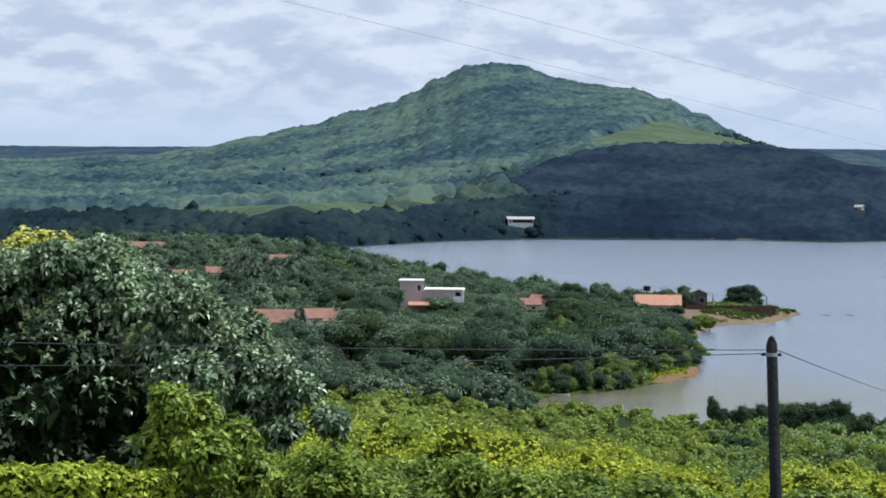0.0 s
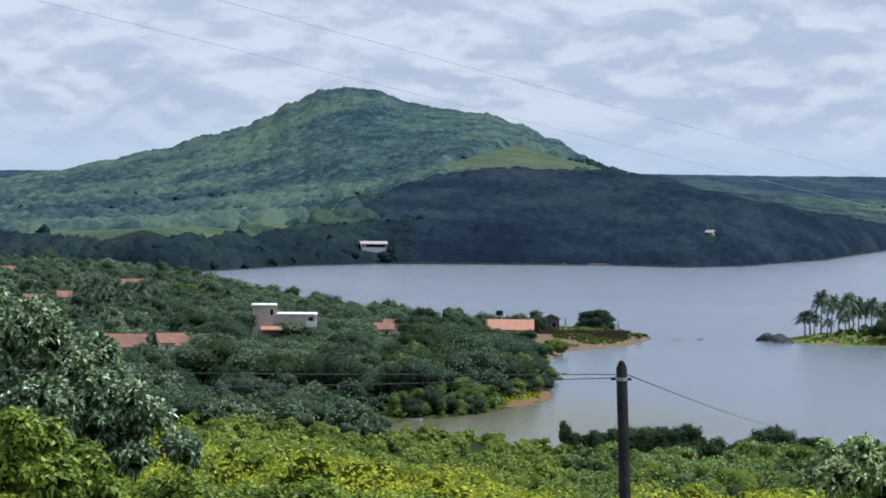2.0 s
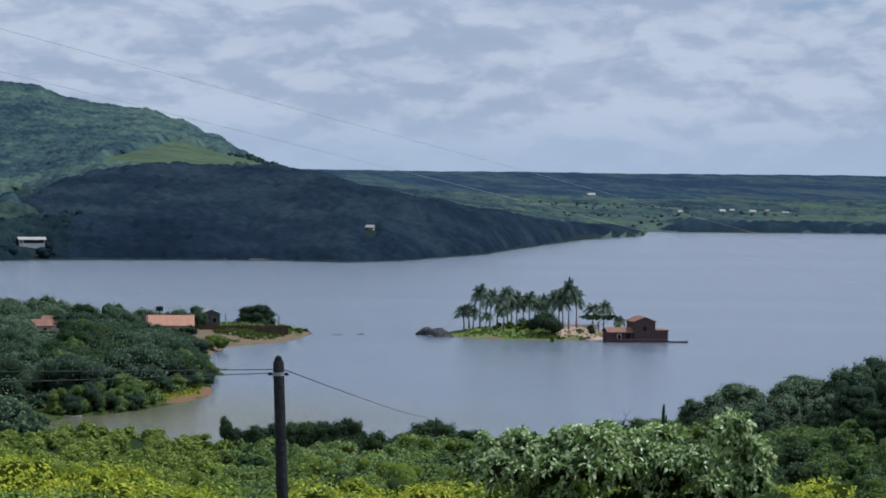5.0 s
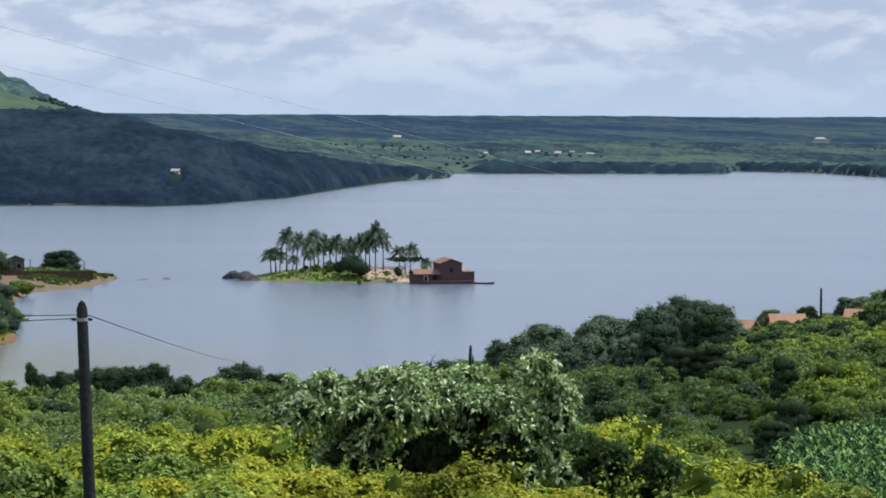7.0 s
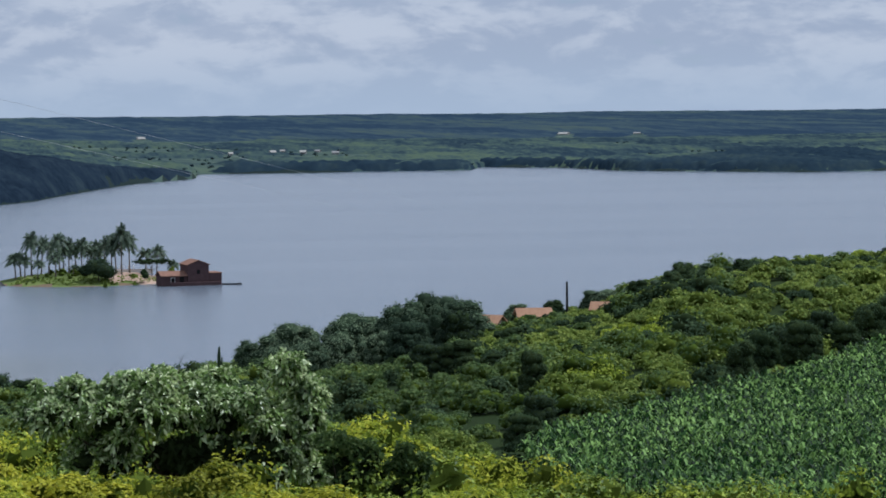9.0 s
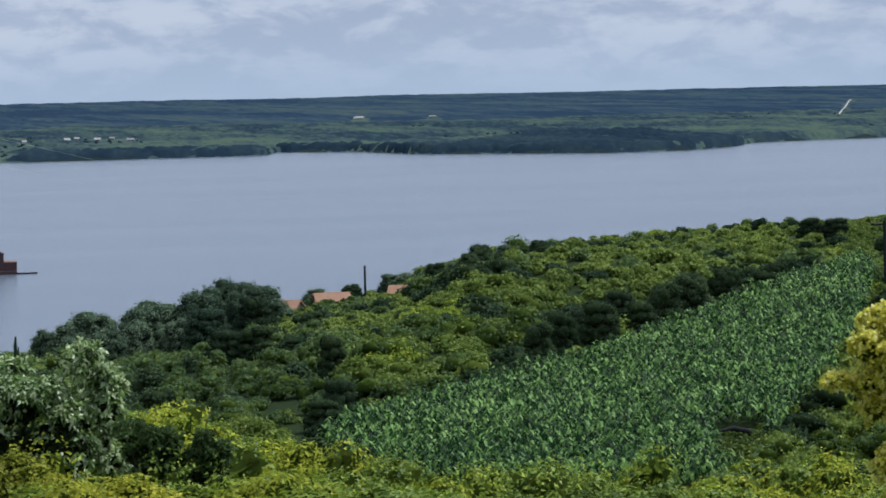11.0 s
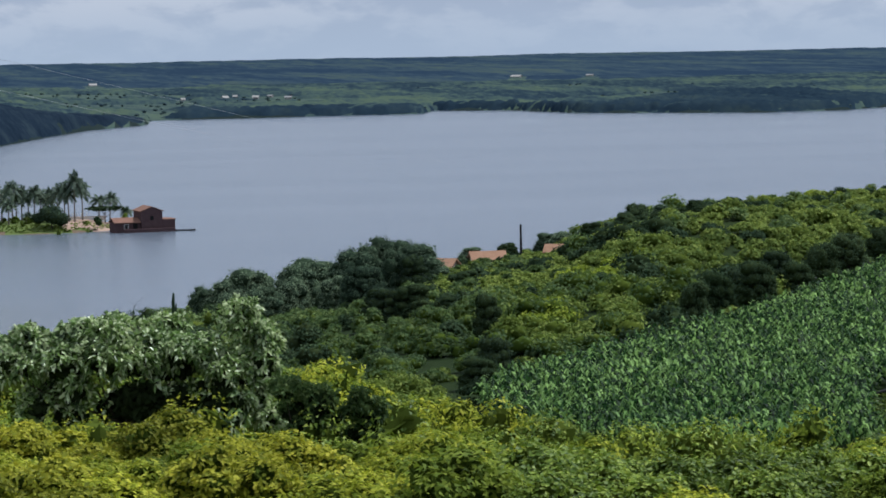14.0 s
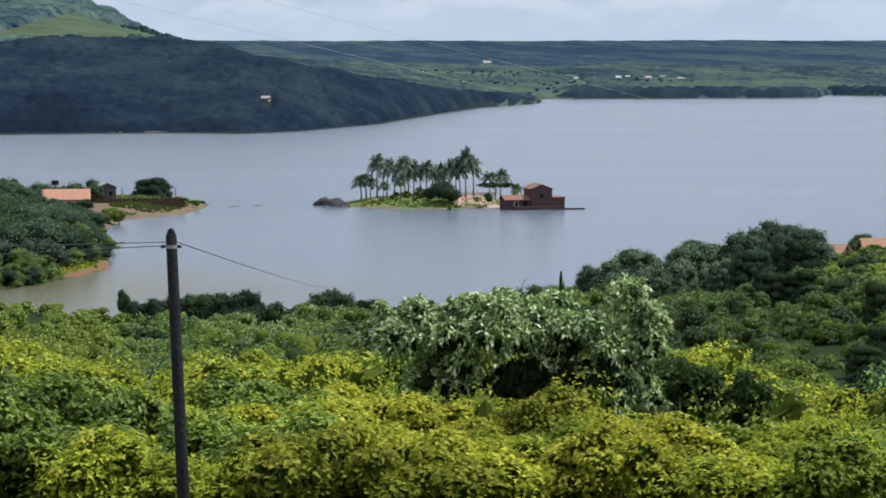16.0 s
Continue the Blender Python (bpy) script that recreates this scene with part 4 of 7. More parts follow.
shore_strip("far_beach", [(48, 1069), (-62, 1066)], -1.6, SAND, "thin pale strip of beach under the dark hill")

# ---- woods beyond the lake ----


def hill_e(x, y, r):
    return (height(x, y) - EYE) / r * 5000


def patchy(x, y, size, level):
    return wobble(x, y, size) + 0.5 * wobble(x + 300, y - 90, size * 0.37) > level


def on_road(b, r):
    return (np.abs(b - 2192 - (r - 2450) / 850 * 21) < 7) & (r > 2380) & (r < 3420)


def in_yard(b, r):
    """Clearings round the far houses."""
    out = (b > 812) & (b < 962) & (r > 2100) & (r < 2195)
    for hb, hr in ((603, 2900), (1349, 2950), (1478, 2900), (2382, 2300), (760, 2150)):
        out = out | (np.abs(b - hb) < 16) & (r > hr - 200) & (r < hr + 20)
    return out


def far_woods():
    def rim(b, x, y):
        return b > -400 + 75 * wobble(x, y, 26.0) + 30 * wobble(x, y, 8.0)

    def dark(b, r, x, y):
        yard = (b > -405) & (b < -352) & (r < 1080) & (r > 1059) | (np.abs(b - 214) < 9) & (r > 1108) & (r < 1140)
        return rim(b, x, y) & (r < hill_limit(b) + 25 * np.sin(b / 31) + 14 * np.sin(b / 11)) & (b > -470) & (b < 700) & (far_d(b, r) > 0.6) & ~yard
    # The sun reaches this hill too; its cloud shadow is only colour.
    canopy("dark_woods", -470, 705, 6, 1040, 1960, 3.6, 4.6, 1.2, 3.0, dark, CANOPY_CLOUD_SHADE, "dense forest on the low hill by the lake, cloud shadow painted into its colour", lambda b: np.interp(b, [350, 520, 700], [1.0, 0.75, 0.4]))

    def shore_left(b, r, x, y):
        return (far_d(b, r) > 1) & (far_d(b, r) < np.interp(b, [-1000, -600, -420], [52, 52, 80]) + 5 * np.sin(b / 60) + 4 * np.sin(b / 13)) & ~((b > -405) & (b < -352) & (r < 1080) & (r > 1059))
    canopy("shore_woods", -1320, -300, 6, 905, 1180, 2.6, 3.0, 1.8, 4.0, shore_left, CANOPY_SHORE, "trees along the far shore below the mountain, shadow put into their colour")

    def slope(b, r, x, y):
        e = hill_e(x, y, r)
        low = (far_d(b, r) > 50) & (r < 2300)
        thin = (e > -42) | (e < -104) | patchy(x, y, 17, np.where(b < -380, -0.2, -0.4))
        return low & ~(rim(b, x, y) & (r < hill_limit(b) + 12)) & ~field_patch(b, e) & thin & (b < 135)

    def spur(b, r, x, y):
        # Wavy edge where the hill's painted cloud shadow fades into the slope.
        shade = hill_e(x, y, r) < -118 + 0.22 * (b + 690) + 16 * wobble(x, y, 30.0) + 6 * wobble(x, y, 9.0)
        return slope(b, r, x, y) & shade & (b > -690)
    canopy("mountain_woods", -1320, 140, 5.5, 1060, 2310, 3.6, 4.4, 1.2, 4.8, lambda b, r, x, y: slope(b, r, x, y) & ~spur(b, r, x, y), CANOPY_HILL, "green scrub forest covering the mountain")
    canopy("spur_woods", -700, 0, 5.5, 1060, 1700, 3.6, 5.0, 1.4, 4.2, spur, CANOPY_SPUR, "woods on the mountain's low spur, half shade put into their colour")
    b, r, x, y = spread(-1320, 130, 1250, 2270, 13.0, slope, 1.2)
    clumps("mountain_trees", x, y, 3.6, CANOPY_HILL, "single taller trees on the mountain", "forest", 0.85, 12, 1.2, 2, 0.25)
    b, r, x, y = spread(-1320, -300, 930, 1250, 7.0, shore_left, 0.9)
    clumps("shore_trees", x, y, 4.0, CANOPY_SHORE, "single taller trees in the shore forest, painted dark as in shadow", "forest", 0.9, 24, 0.9, 3, 0.25)

    def plain(b, r, x, y):
        near = far_d(b, r) > 3
        near &= ~((b < 130) & (r < 2280)) & ~((b < 705) & (r < hill_limit(b) + 4))
        return near & ~on_road(b, r) & ~in_yard(b, r) & patchy(x, y, 62, np.where((b < 760) & (b > 150) & (r < 2350), 0.1, np.where(r < 2300, -0.2, -0.35))) & ((far_d(b, r) > 40) | (b > 700))
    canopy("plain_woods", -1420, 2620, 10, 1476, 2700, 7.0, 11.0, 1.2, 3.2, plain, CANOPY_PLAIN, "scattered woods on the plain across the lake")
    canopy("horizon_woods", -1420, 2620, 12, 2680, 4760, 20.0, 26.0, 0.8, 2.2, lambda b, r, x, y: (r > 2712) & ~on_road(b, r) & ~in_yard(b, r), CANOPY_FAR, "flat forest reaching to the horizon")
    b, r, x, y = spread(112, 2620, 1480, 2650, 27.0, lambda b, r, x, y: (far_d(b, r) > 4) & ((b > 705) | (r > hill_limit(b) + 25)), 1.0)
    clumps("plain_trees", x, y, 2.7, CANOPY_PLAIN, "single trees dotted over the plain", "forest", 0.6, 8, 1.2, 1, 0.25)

    def cape(b, r, x, y):
        return (far_d(b, r) > 1) & (far_d(b, r) < np.interp(b, [730, 780, 1180, 1200, 1500, 1650, 1850, 2010, 2100], [5, 60, 40, 20, 40, 400, 480, 50, 15]))
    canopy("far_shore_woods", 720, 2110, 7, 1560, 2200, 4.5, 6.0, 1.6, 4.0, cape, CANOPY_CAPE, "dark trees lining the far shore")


far_woods()

# ---- trees set one by one ----


def tree_kind(name, mat, lobes=8, count=1400, leaf=0.5, low=0.9, size=1.5):
    """A tree 6 m wide and 6 m high, to be scaled."""
    return soft_tree(name, random_lobes(lobes, 3.0, low, 6.0, size, 0.8), count, leaf, mat, 3.6, 0.16)


def tree_at(kind, b, r, width, top, label, category="tree", group="", sink=0.2, first=[], thicket=True):
    """Stands a copy of kind at b, r: width in 1/5000 rad, top as a rise against eye level."""
    x, y = place(b, r)
    z = float(height(x, y)[0])
    box = np.array([v.co[:] for c in kind.children if c.name.startswith("crown") for v in c.data.vertices])
    w, h = width * r / 5000 / np.ptp(box[:, 0]), max(1.0, rise(top, r) - z + sink) / np.percentile(box[:, 2], 99.5)
    if thicket and w > 1.5 * h:                                                       # a thicket: several stems side by side
        n = math.ceil(w / (1.15 * h))
        for i in range(n):
            last = tree_at(kind, b + width * ((i + 0.5) / n - 0.5) * 0.9 + rng.uniform(-3, 3), r + rng.uniform(-0.015, 0.015) * r, width / n * 1.4, top - rng.uniform(0, 0.35) * h * 6 / r * 5000, label, category, group, sink)
        return last
    m = ground_pose(x, y, sink, None, (w, w, h))
    if kind not in first:
        first.append(kind)
        kind.matrix_basis = m
        return tagged(kind, label, category, group)
    return tagged(stamp(kind, m), label, category, group)


KEEP_CLEAR = [(-575, 525, 9), (-510, 528, 8), (-138, 552, 8), (-66, 570, 5), (-355, 548, 7), (-815, 465, 9), (-725, 465, 8), (-905, 640, 8), (-803, 740, 8), (-1045, 840, 10), (-975, 636, 8), (-930, 656, 7), (-860, 694, 8)]


def on_point(b, r, x, y):
    d = shore_distance(x, y)
    ok = (d > 3) & ~((r > 522) & (b > -95)) & ~((r < 428) & (b > -190) & (d < 5))
    for hb, hr, w in KEEP_CLEAR:
        hx, hy = place(hb, hr)
        ok &= np.hypot(x - hx, y - hy) > w * 0.75
    ok &= ~((b > -606) & (b < -466) & (r > 519) & (r < 537))              # the pink house's yard
    return ok


def skyline(b, r):
    """The highest rise that trees of the village reach before the water and the houses."""
    top = float(np.interp(b, [-1300, -1000, -777, -699, -659, -580, -550, -451, -381, -282, -221, -81, 40], [-190, -196, -205, -190, -208, -212, -231, -245, -239, -242, -261, -288, -300]))
    for b0, b1, far, low in ((-625, -455, 536, -279), (-192, -90, 562, -274), (-400, -315, 555, -284), (-868, -765, 466, -294), (-770, -680, 468, -294), (-1000, -868, 642, -236), (-890, -835, 696, -216), (-830, -780, 742, -206)):
        if b0 < b < b1 and r < far:
            top = min(top, low)
    return top


def village_trees():
    kinds = []
    for mat, rad, top, n in ((LEAF_VILLAGE, 3.6, 5.4, 8), (LEAF_VILLAGE, 4.0, 6.0, 10), (LEAF_DARK, 3.9, 6.4, 9), (LEAF_MID, 2.8, 4.6, 7), (LEAF_VILLAGE, 3.0, 4.2, 7), (LEAF_DARK, 3.2, 5.0, 8), (LEAF_VILLAGE, 3.4, 4.8, 12), (LEAF_SHADE, 4.0, 6.0, 11), (LEAF_SHADE, 3.2, 5.4, 8), (LEAF_DARK, 3.6, 5.6, 9)):
        k = soft_tree("broadleaf_tree", random_lobes(n, rad, 0.6, top, rad * 0.48, 0.72), 1150, 0.34, mat, top * 0.55, 0.16)
        kinds.append(tagged(k, "broad round-crowned green tree on the village point", "tree", "trees of the village point"))
    b, r, x, y = spread(-700, 20, 395, 700, 5.6, on_point, 0.6)
    order = np.argsort(r)
    first = order[:295]
    for at, some in ((first[b[first] > -340], (2, 3, 5, 7)), (first[b[first] <= -340], (0, 1, 4, 6, 8, 9))):      # darker trees by the inlet
        settle_copies([kinds[i] for i in some], list(zip(x[at], y[at])), (0.6, 1.3), 0.1, (0.8, 1.15), skyline)
    rest = order[295:]
    clumps("point_woods", x[rest], y[rest], 4.4, LEAF_VILLAGE, "trees between the village houses", "trees", 0.75, 420, 0.36, 6, core=0.72, solid=True, lobe=(0.24, 0.36))
    b, r, x, y = spread(-1250, -330, 330, 960, 6.0, lambda b, r, x, y: on_point(b, r, x, y) & ((b < -700) | (r > 700) | (r < 395)) & ((b > -900) | (r > 560)))
    tone = wobble(x, y, 14.0) + 0.5 * rng.normal(0, 1, len(x))
    for pick, name, mat, label in ((tone < -0.25, "shady_woods", LEAF_SHADE, "dark bluish trees among the village gardens"), (tone > 0.45, "garden_trees", LEAF_CREST, "grey-green garden trees along the village shore"),
                                   ((tone >= -0.25) & (tone <= 0.45), "village_woods", LEAF_VILLAGE, "trees and gardens along the village shore")):
        clumps(name, x[pick], y[pick], 5.0, mat, label, "trees", 0.75, 270, 0.44, 6, core=0.72, solid=True, lobe=(0.24, 0.36))


village_trees()

# ---- near hillside ----


def corn_field(b, r):
    back = np.interp(b, [1277, 1430, 1632, 1794, 1935, 2087, 2227, 2256], [194, 211, 232, 253, 273, 310, 338, 320])
    front = np.interp(b, [1277, 1384, 1600, 1875, 2007, 2068, 2161, 2213, 2256], [188, 172, 164, 160, 174, 185, 218, 246, 322])
    return (b > 1277) & (b < 2256) & (r > front) & (r < back)


HILL_DARK = ((1110, 266, 70, -408), (1155, 264, 90, -396), (1205, 262, 70, -411), (1295, 238, 60, -417), (1312, 207, 70, -500), (1276, 202, 76, -524), (1255, 300, 60, -380), (1665, 243, 60, -405), (1706, 248, 70, -386), (1776, 256, 80, -371),
             (1837, 264, 70, -364), (1888, 270, 80, -337), (1939, 280, 80, -318), (1989, 292, 80, -309), (2038, 304, 80, -310), (2078, 314, 60, -306), (1740, 262, 60, -372), (1810, 272, 60, -352), (2141, 395, 50, -228), (2185, 395, 60, -229))


def clear_of(trees, b, r):
    ok = np.ones(len(b), bool)
    for tb, tr, w, top in trees:
        ok &= ~((np.abs(b - tb) < w * 0.55) & (r > tr - 6) & (r < tr + 2))
    for hb, hr in ((1216, 338), (1291, 342), (1411, 346)):                 # the cottages' yards
        ok &= ~((np.abs(b - hb) < 36) & (r > hr - 10) & (r < hr + 4))
    return ok


def hillside():
    kinds = []
    for i in range(10):
        rad = rng.uniform(1.9, 2.6)
        k = plant("shrub", random_lobes(11, rad, 0.6, rng.uniform(3.0, 4.0), 0.8, 0.7), 2900, 0.21, 0.125, (LEAF_YELLOW, LEAF_YELLOW, LEAF_YELLOW, LEAF_YELLOW, LEAF_GREEN, LEAF_GREEN, LEAF_LUSH, LEAF_LUSH, LEAF_AMBER, LEAF_AMBER)[i], 1.8, 0.06, 0.6, 0.0, 0.58, 0.15)
        kinds.append(tagged(k, ("yellow-green", "fresh green", "lush green", "amber-tinged")[max(0, i // 2 - 1)] + " leafy shrub on the near slope", "shrub", "shrubs on the near slope"))
    b, r, x, y = spread(-1000, 2230, 78, 106, 2.6, lambda b, r, x, y: r > np.interp(b, [-400, -250, 1300, 1400], [88, 79, 79, 86]))
    cool = wobble(x, y, 4.0) + 0.3 * rng.normal(0, 1, len(x)) > np.interp(b, [-900, -200, 330, 400, 1150, 1350], [-0.4, -0.2, 0.1, 1.2, 0.8, -0.2])
    warm = ~cool & (b > 150) & (b < 950) & (wobble(x + 20, y - 50, 5.0) + 0.3 * rng.normal(0, 1, len(x)) > -0.35)
    for pick, some in ((~cool & ~warm, kinds[:6]), (cool, kinds[6:8]), (warm, kinds[8:])):
        settle_copies(some, list(zip(x[pick], y[pick])), (0.75, 1.2), 0.2)
    b, r, x, y = spread(-960, 2260, 106, 216, 3.5, lambda b, r, x, y: r < np.interp(b, [-100, 60, 600, 1000, 1250, 1500, 2260], [186, 198, 198, 186, 160, 140, 150]))
    behind = (b > 430) & (b < 940) & (r > 122) | (b >= 940) & (b < 1130) & (r > 114) & (r < 152)      # about the glossy trees
    fresh = wobble(x + 40, y, 6.0) + 0.4 * rng.normal(0, 1, len(x)) > 0.5
    dim = behind | ~fresh & (wobble(x - 70, y + 15, 5.0) + 0.5 * rng.normal(0, 1, len(x)) > np.interp(b, [-200, 100, 500, 1150, 1350], [0.3, 0.6, 0.9, 0.9, 0.1]))
    for pick, name, mat, label in ((dim, "slope_bushes", LEAF_LUSH, "lush green bushes between the yellow scrub"), (~fresh & ~dim, "slope_shrubs", LEAF_YELLOW, "yellow-green scrub on the slope below"), (fresh & ~dim, "fresh_bushes", LEAF_GREEN, "fresh green bushes among the yellow scrub")):
        clumps(name, x[pick], y[pick], 4.2, mat, label, "shrubs", 0.8, 720, r[pick] * 0.002, 8, core=0.6, inner=INNER, lobe=(0.2, 0.32))
    edge = [-100, 60, 600, 850, 1000, 1260]
    b, r, x, y = spread(-760, 1285, 180, 352, 4.3, lambda b, r, x, y: (shore_distance(x, y) > 1) & ((b < 1200) | (r > 212)) & clear_of(HILL_DARK, b, r) & (r > np.interp(b, edge, [193, 205, 205, 196, 196, 200])))
    bright = b < rng.normal(-30, 25, len(b))
    tufty = wobble(x, y, 7.0) + 0.4 * rng.normal(0, 1, len(x)) > -0.25
    size = np.where(b < 20, np.interp(r, [150, 250, 300, 350], [4.6, 4.0, 2.6, 2.0]), np.interp(r, [150, 250, 350], [5.0, 4.6, 3.0]) * np.where(b > 830, 0.62, 1.0))
    # hollow_scrub takes the dark leaf to paint the cloud shadow over the hollow.
    for pick, name, mat, label in ((bright, "inlet_scrub", LEAF_OLIVE, "olive-green scrub sloping down to the inlet"), (~bright & (b < 830) & ~tufty, "lower_scrub", LEAF_DARK, "dark scrub down to the near shore"), (~bright & (b < 830) & tufty, "lower_bushes", LEAF_MID, "mid-green bushes down to the near shore"),
                                   (~bright & (b >= 830) & ~tufty, "hollow_scrub", LEAF_DARK, "scrub in the hollow below the hill, cloud shadow put in by dark leaves"), (~bright & (b >= 830) & tufty, "hollow_grass", LEAF_MID, "tall mid-green weeds in the hollow below the hill")):
        clumps(name, x[pick], y[pick], size[pick], mat, label, "shrubs", 0.75, 520, np.clip(r[pick] * 0.0013, 0.24, 0.4), 8, core=0.68, solid=True, lobe=(0.18, 0.3))
    b, r, x, y = spread(860, 2560, 145, 440, 3.75, lambda b, r, x, y: ((b > 1285) | (b > 1200) & (r < 212) | (r > 180) & (r < 200)) & clear_of(HILL_DARK, b, r) & ~corn_field(b, r) & (shore_distance(x, y) > 1) & ~((b > 2292) & (b < 2366) & (r > 215) & (r < 348)) & ~((b > 2232) & (b < 2302) & (r < 352) & (r > 230)) & ~((b > 1280) & (b < 1960) & (r < 161)))
    x2 = spread(2222, 2298, 235, 352, 2.4)
    b, r, x, y = (np.concatenate(pair) for pair in zip((b, r, x, y), x2))
    size = np.where((b > 2222) & (b < 2312) & (r > 235) & (r < 352), 1.5, np.interp(r, [140, 200, 300, 350], [2.4, 3.4, 4.0, 3.2]))
    size = size * np.where((b > 1620) & (b < 2230) & (r > 270), 0.7, 1.0)
    size = np.where((b > 2200) & (r > 352), 1.1, np.where((b > 1170) & (b < 1445) & (r > 265), 1.6, size))   # low below the cottages and on the crest
    jitter = rng.normal(0, 0.35, (3, len(x)))
    near = (r < 212) & (b < 1450)
    green = (wobble(x, y, 9.0) + jitter[0] > np.interp(b, [900, 1250, 1500], [-0.45, -0.1, 0.3])) & ~near
    sunny, shady = wobble(x + 90, y - 20, 11.0) + jitter[1], wobble(x - 30, y + 60, 7.0) + jitter[2]
    shady = shady > np.quantile(shady, 0.85)
    sunny = ~shady & (sunny > np.where(near, np.quantile(sunny, 0.68), np.quantile(sunny, 0.88)))
    for pick, name, mat, label, f in ((~green & ~sunny & ~shady, "hill_scrub", LEAF_OLIVE, "olive-green scrub on the hill by the lake", 1.0), (green & ~sunny & ~shady, "hill_bushes", LEAF_MID, "mid-green bushes scattered through the hill's scrub", 1.12),
                                      (sunny, "bright_weeds", LEAF_GREEN, "yellow-green weeds in patches on the hill", 0.85), (shady, "dark_bushes", LEAF_DARK, "dark green bushes scattered through the hill's scrub", 1.15)):
        clumps(name, x[pick], y[pick], size[pick] * f, mat, label, "shrubs", 0.62, 420, np.clip(r[pick] * 0.0014, 0.24, 0.42), 8, core=0.7, solid=True, lobe=(0.2, 0.32))


def track_grass():
    b, r, x, y = spread(1130, 1460, 245, 350, 2.0, lambda b, r, x, y: clear_of(HILL_DARK, b, r))
    clumps("hill_weeds", x, y, 1.5, LEAF_OLIVE, "low weeds on the slope below the cottages", "weeds", 0.55, 110, 0.36, 4, core=0.7, solid=True, lobe=(0.24, 0.36))
    b, r, x, y = spread(1980, 2262, 150, 262, 2.2, lambda b, r, x, y: ~corn_field(b, r + 2) & ~corn_field(b, r - 2))
    clumps("field_edge_scrub", x, y, 1.6, LEAF_GREEN, "low bright green scrub at the corn field's edge", "shrubs", 0.7, 150, 0.34, 5, core=0.65, inner=INNER, lobe=(0.22, 0.34))
    b, r, x, y = spread(1972, 2064, 176, 196, 1.1)
    clumps("corn_weeds", x, y, 0.8, LEAF_LUSH, "low weeds round the fallen trunk in the corn", "weeds", 0.6, 90, 0.3, 4, core=0.65, inner=INNER, lobe=(0.22, 0.34))
    b, r, x, y = spread(2190, 2560, 290, 442, 1.9, lambda b, r, x, y: ~corn_field(b, r) & ~((b > 2296) & (b < 2364) & (r < 348)))
    clumps("crest_scrub", x, y, 1.5, LEAF_OLIVE, "low olive-green scrub covering the crest", "shrubs", 0.6, 130, 0.4, 4, core=0.7, solid=True, lobe=(0.24, 0.36))
    b, r, x, y = spread(2306, 2352, 225, 345, 1.9)
    clumps("track_tufts", x, y, 0.45, LEAF_YELLOW, "short yellowish grass tufts on the mown track", "grass", 0.5, 40, 0.35, 2, core=0.6, inner=INNER)


def corn():
    b, r, x, y = spread(1270, 2260, 155, 345, 0.78, lambda b, r, x, y: corn_field(b, r) & ~((b > 1970) & (b < 2066) & (r > 176) & (r < 197)), 0.3)
    per, n = 9, len(x)
    h = np.repeat(rng.uniform(1.5, 2.3, n) * (0.85 + 0.2 * wobble(x, y, 8.0)), per)
    level = np.tile(np.linspace(0.3, 1.0, per), n) + rng.uniform(-0.04, 0.04, n * per)
    foot = np.repeat(np.stack([x, y, height(x, y)], 1), per, 0)
    base = foot + np.stack([0 * h, 0 * h, h * level], 1)
    a = np.repeat(rng.uniform(0, math.pi, n), per) + np.tile(np.arange(per) * math.pi, n) + rng.normal(0, 0.45, n * per)
    d, side = np.stack([np.cos(a), np.sin(a), 0 * a], 1), np.stack([-np.sin(a), np.cos(a), 0 * a], 1)
    ln, w = (rng.uniform(0.55, 0.85, n * per) * (1.25 - 0.45 * level))[:, None], rng.uniform(0.07, 0.115, n * per)[:, None]
    up = np.array((0, 0, 1.0))
    mid = base + d * ln * 0.45 + up * ln * rng.uniform(0.3, 0.6, n * per)[:, None]
    tip = base + d * ln * 0.95 + up * ln * rng.uniform(-0.35, 0.5, n * per)[:, None]
    v = np.stack([base - side * w * 0.6, base + side * w * 0.6, mid + side * w, mid - side * w, tip + side * w * 0.2, tip - side * w * 0.2], 1).reshape(-1, 3)
    i = np.arange(n * per)[:, None] * 6
    q = np.concatenate([i + np.array((0, 1, 2, 3)), i + np.array((3, 2, 4, 5))])
    tagged(new("corn", raw_mesh("corn", v, q, None, LEAF_CORN)), "tall blue-green corn plants in a dense field", "corn", kind="stuff")


hillside()
track_grass()
corn()


def spot(b, e, r):
    x, y = place(b, r)
    return np.array((float(x), float(y), rise(e, r)))


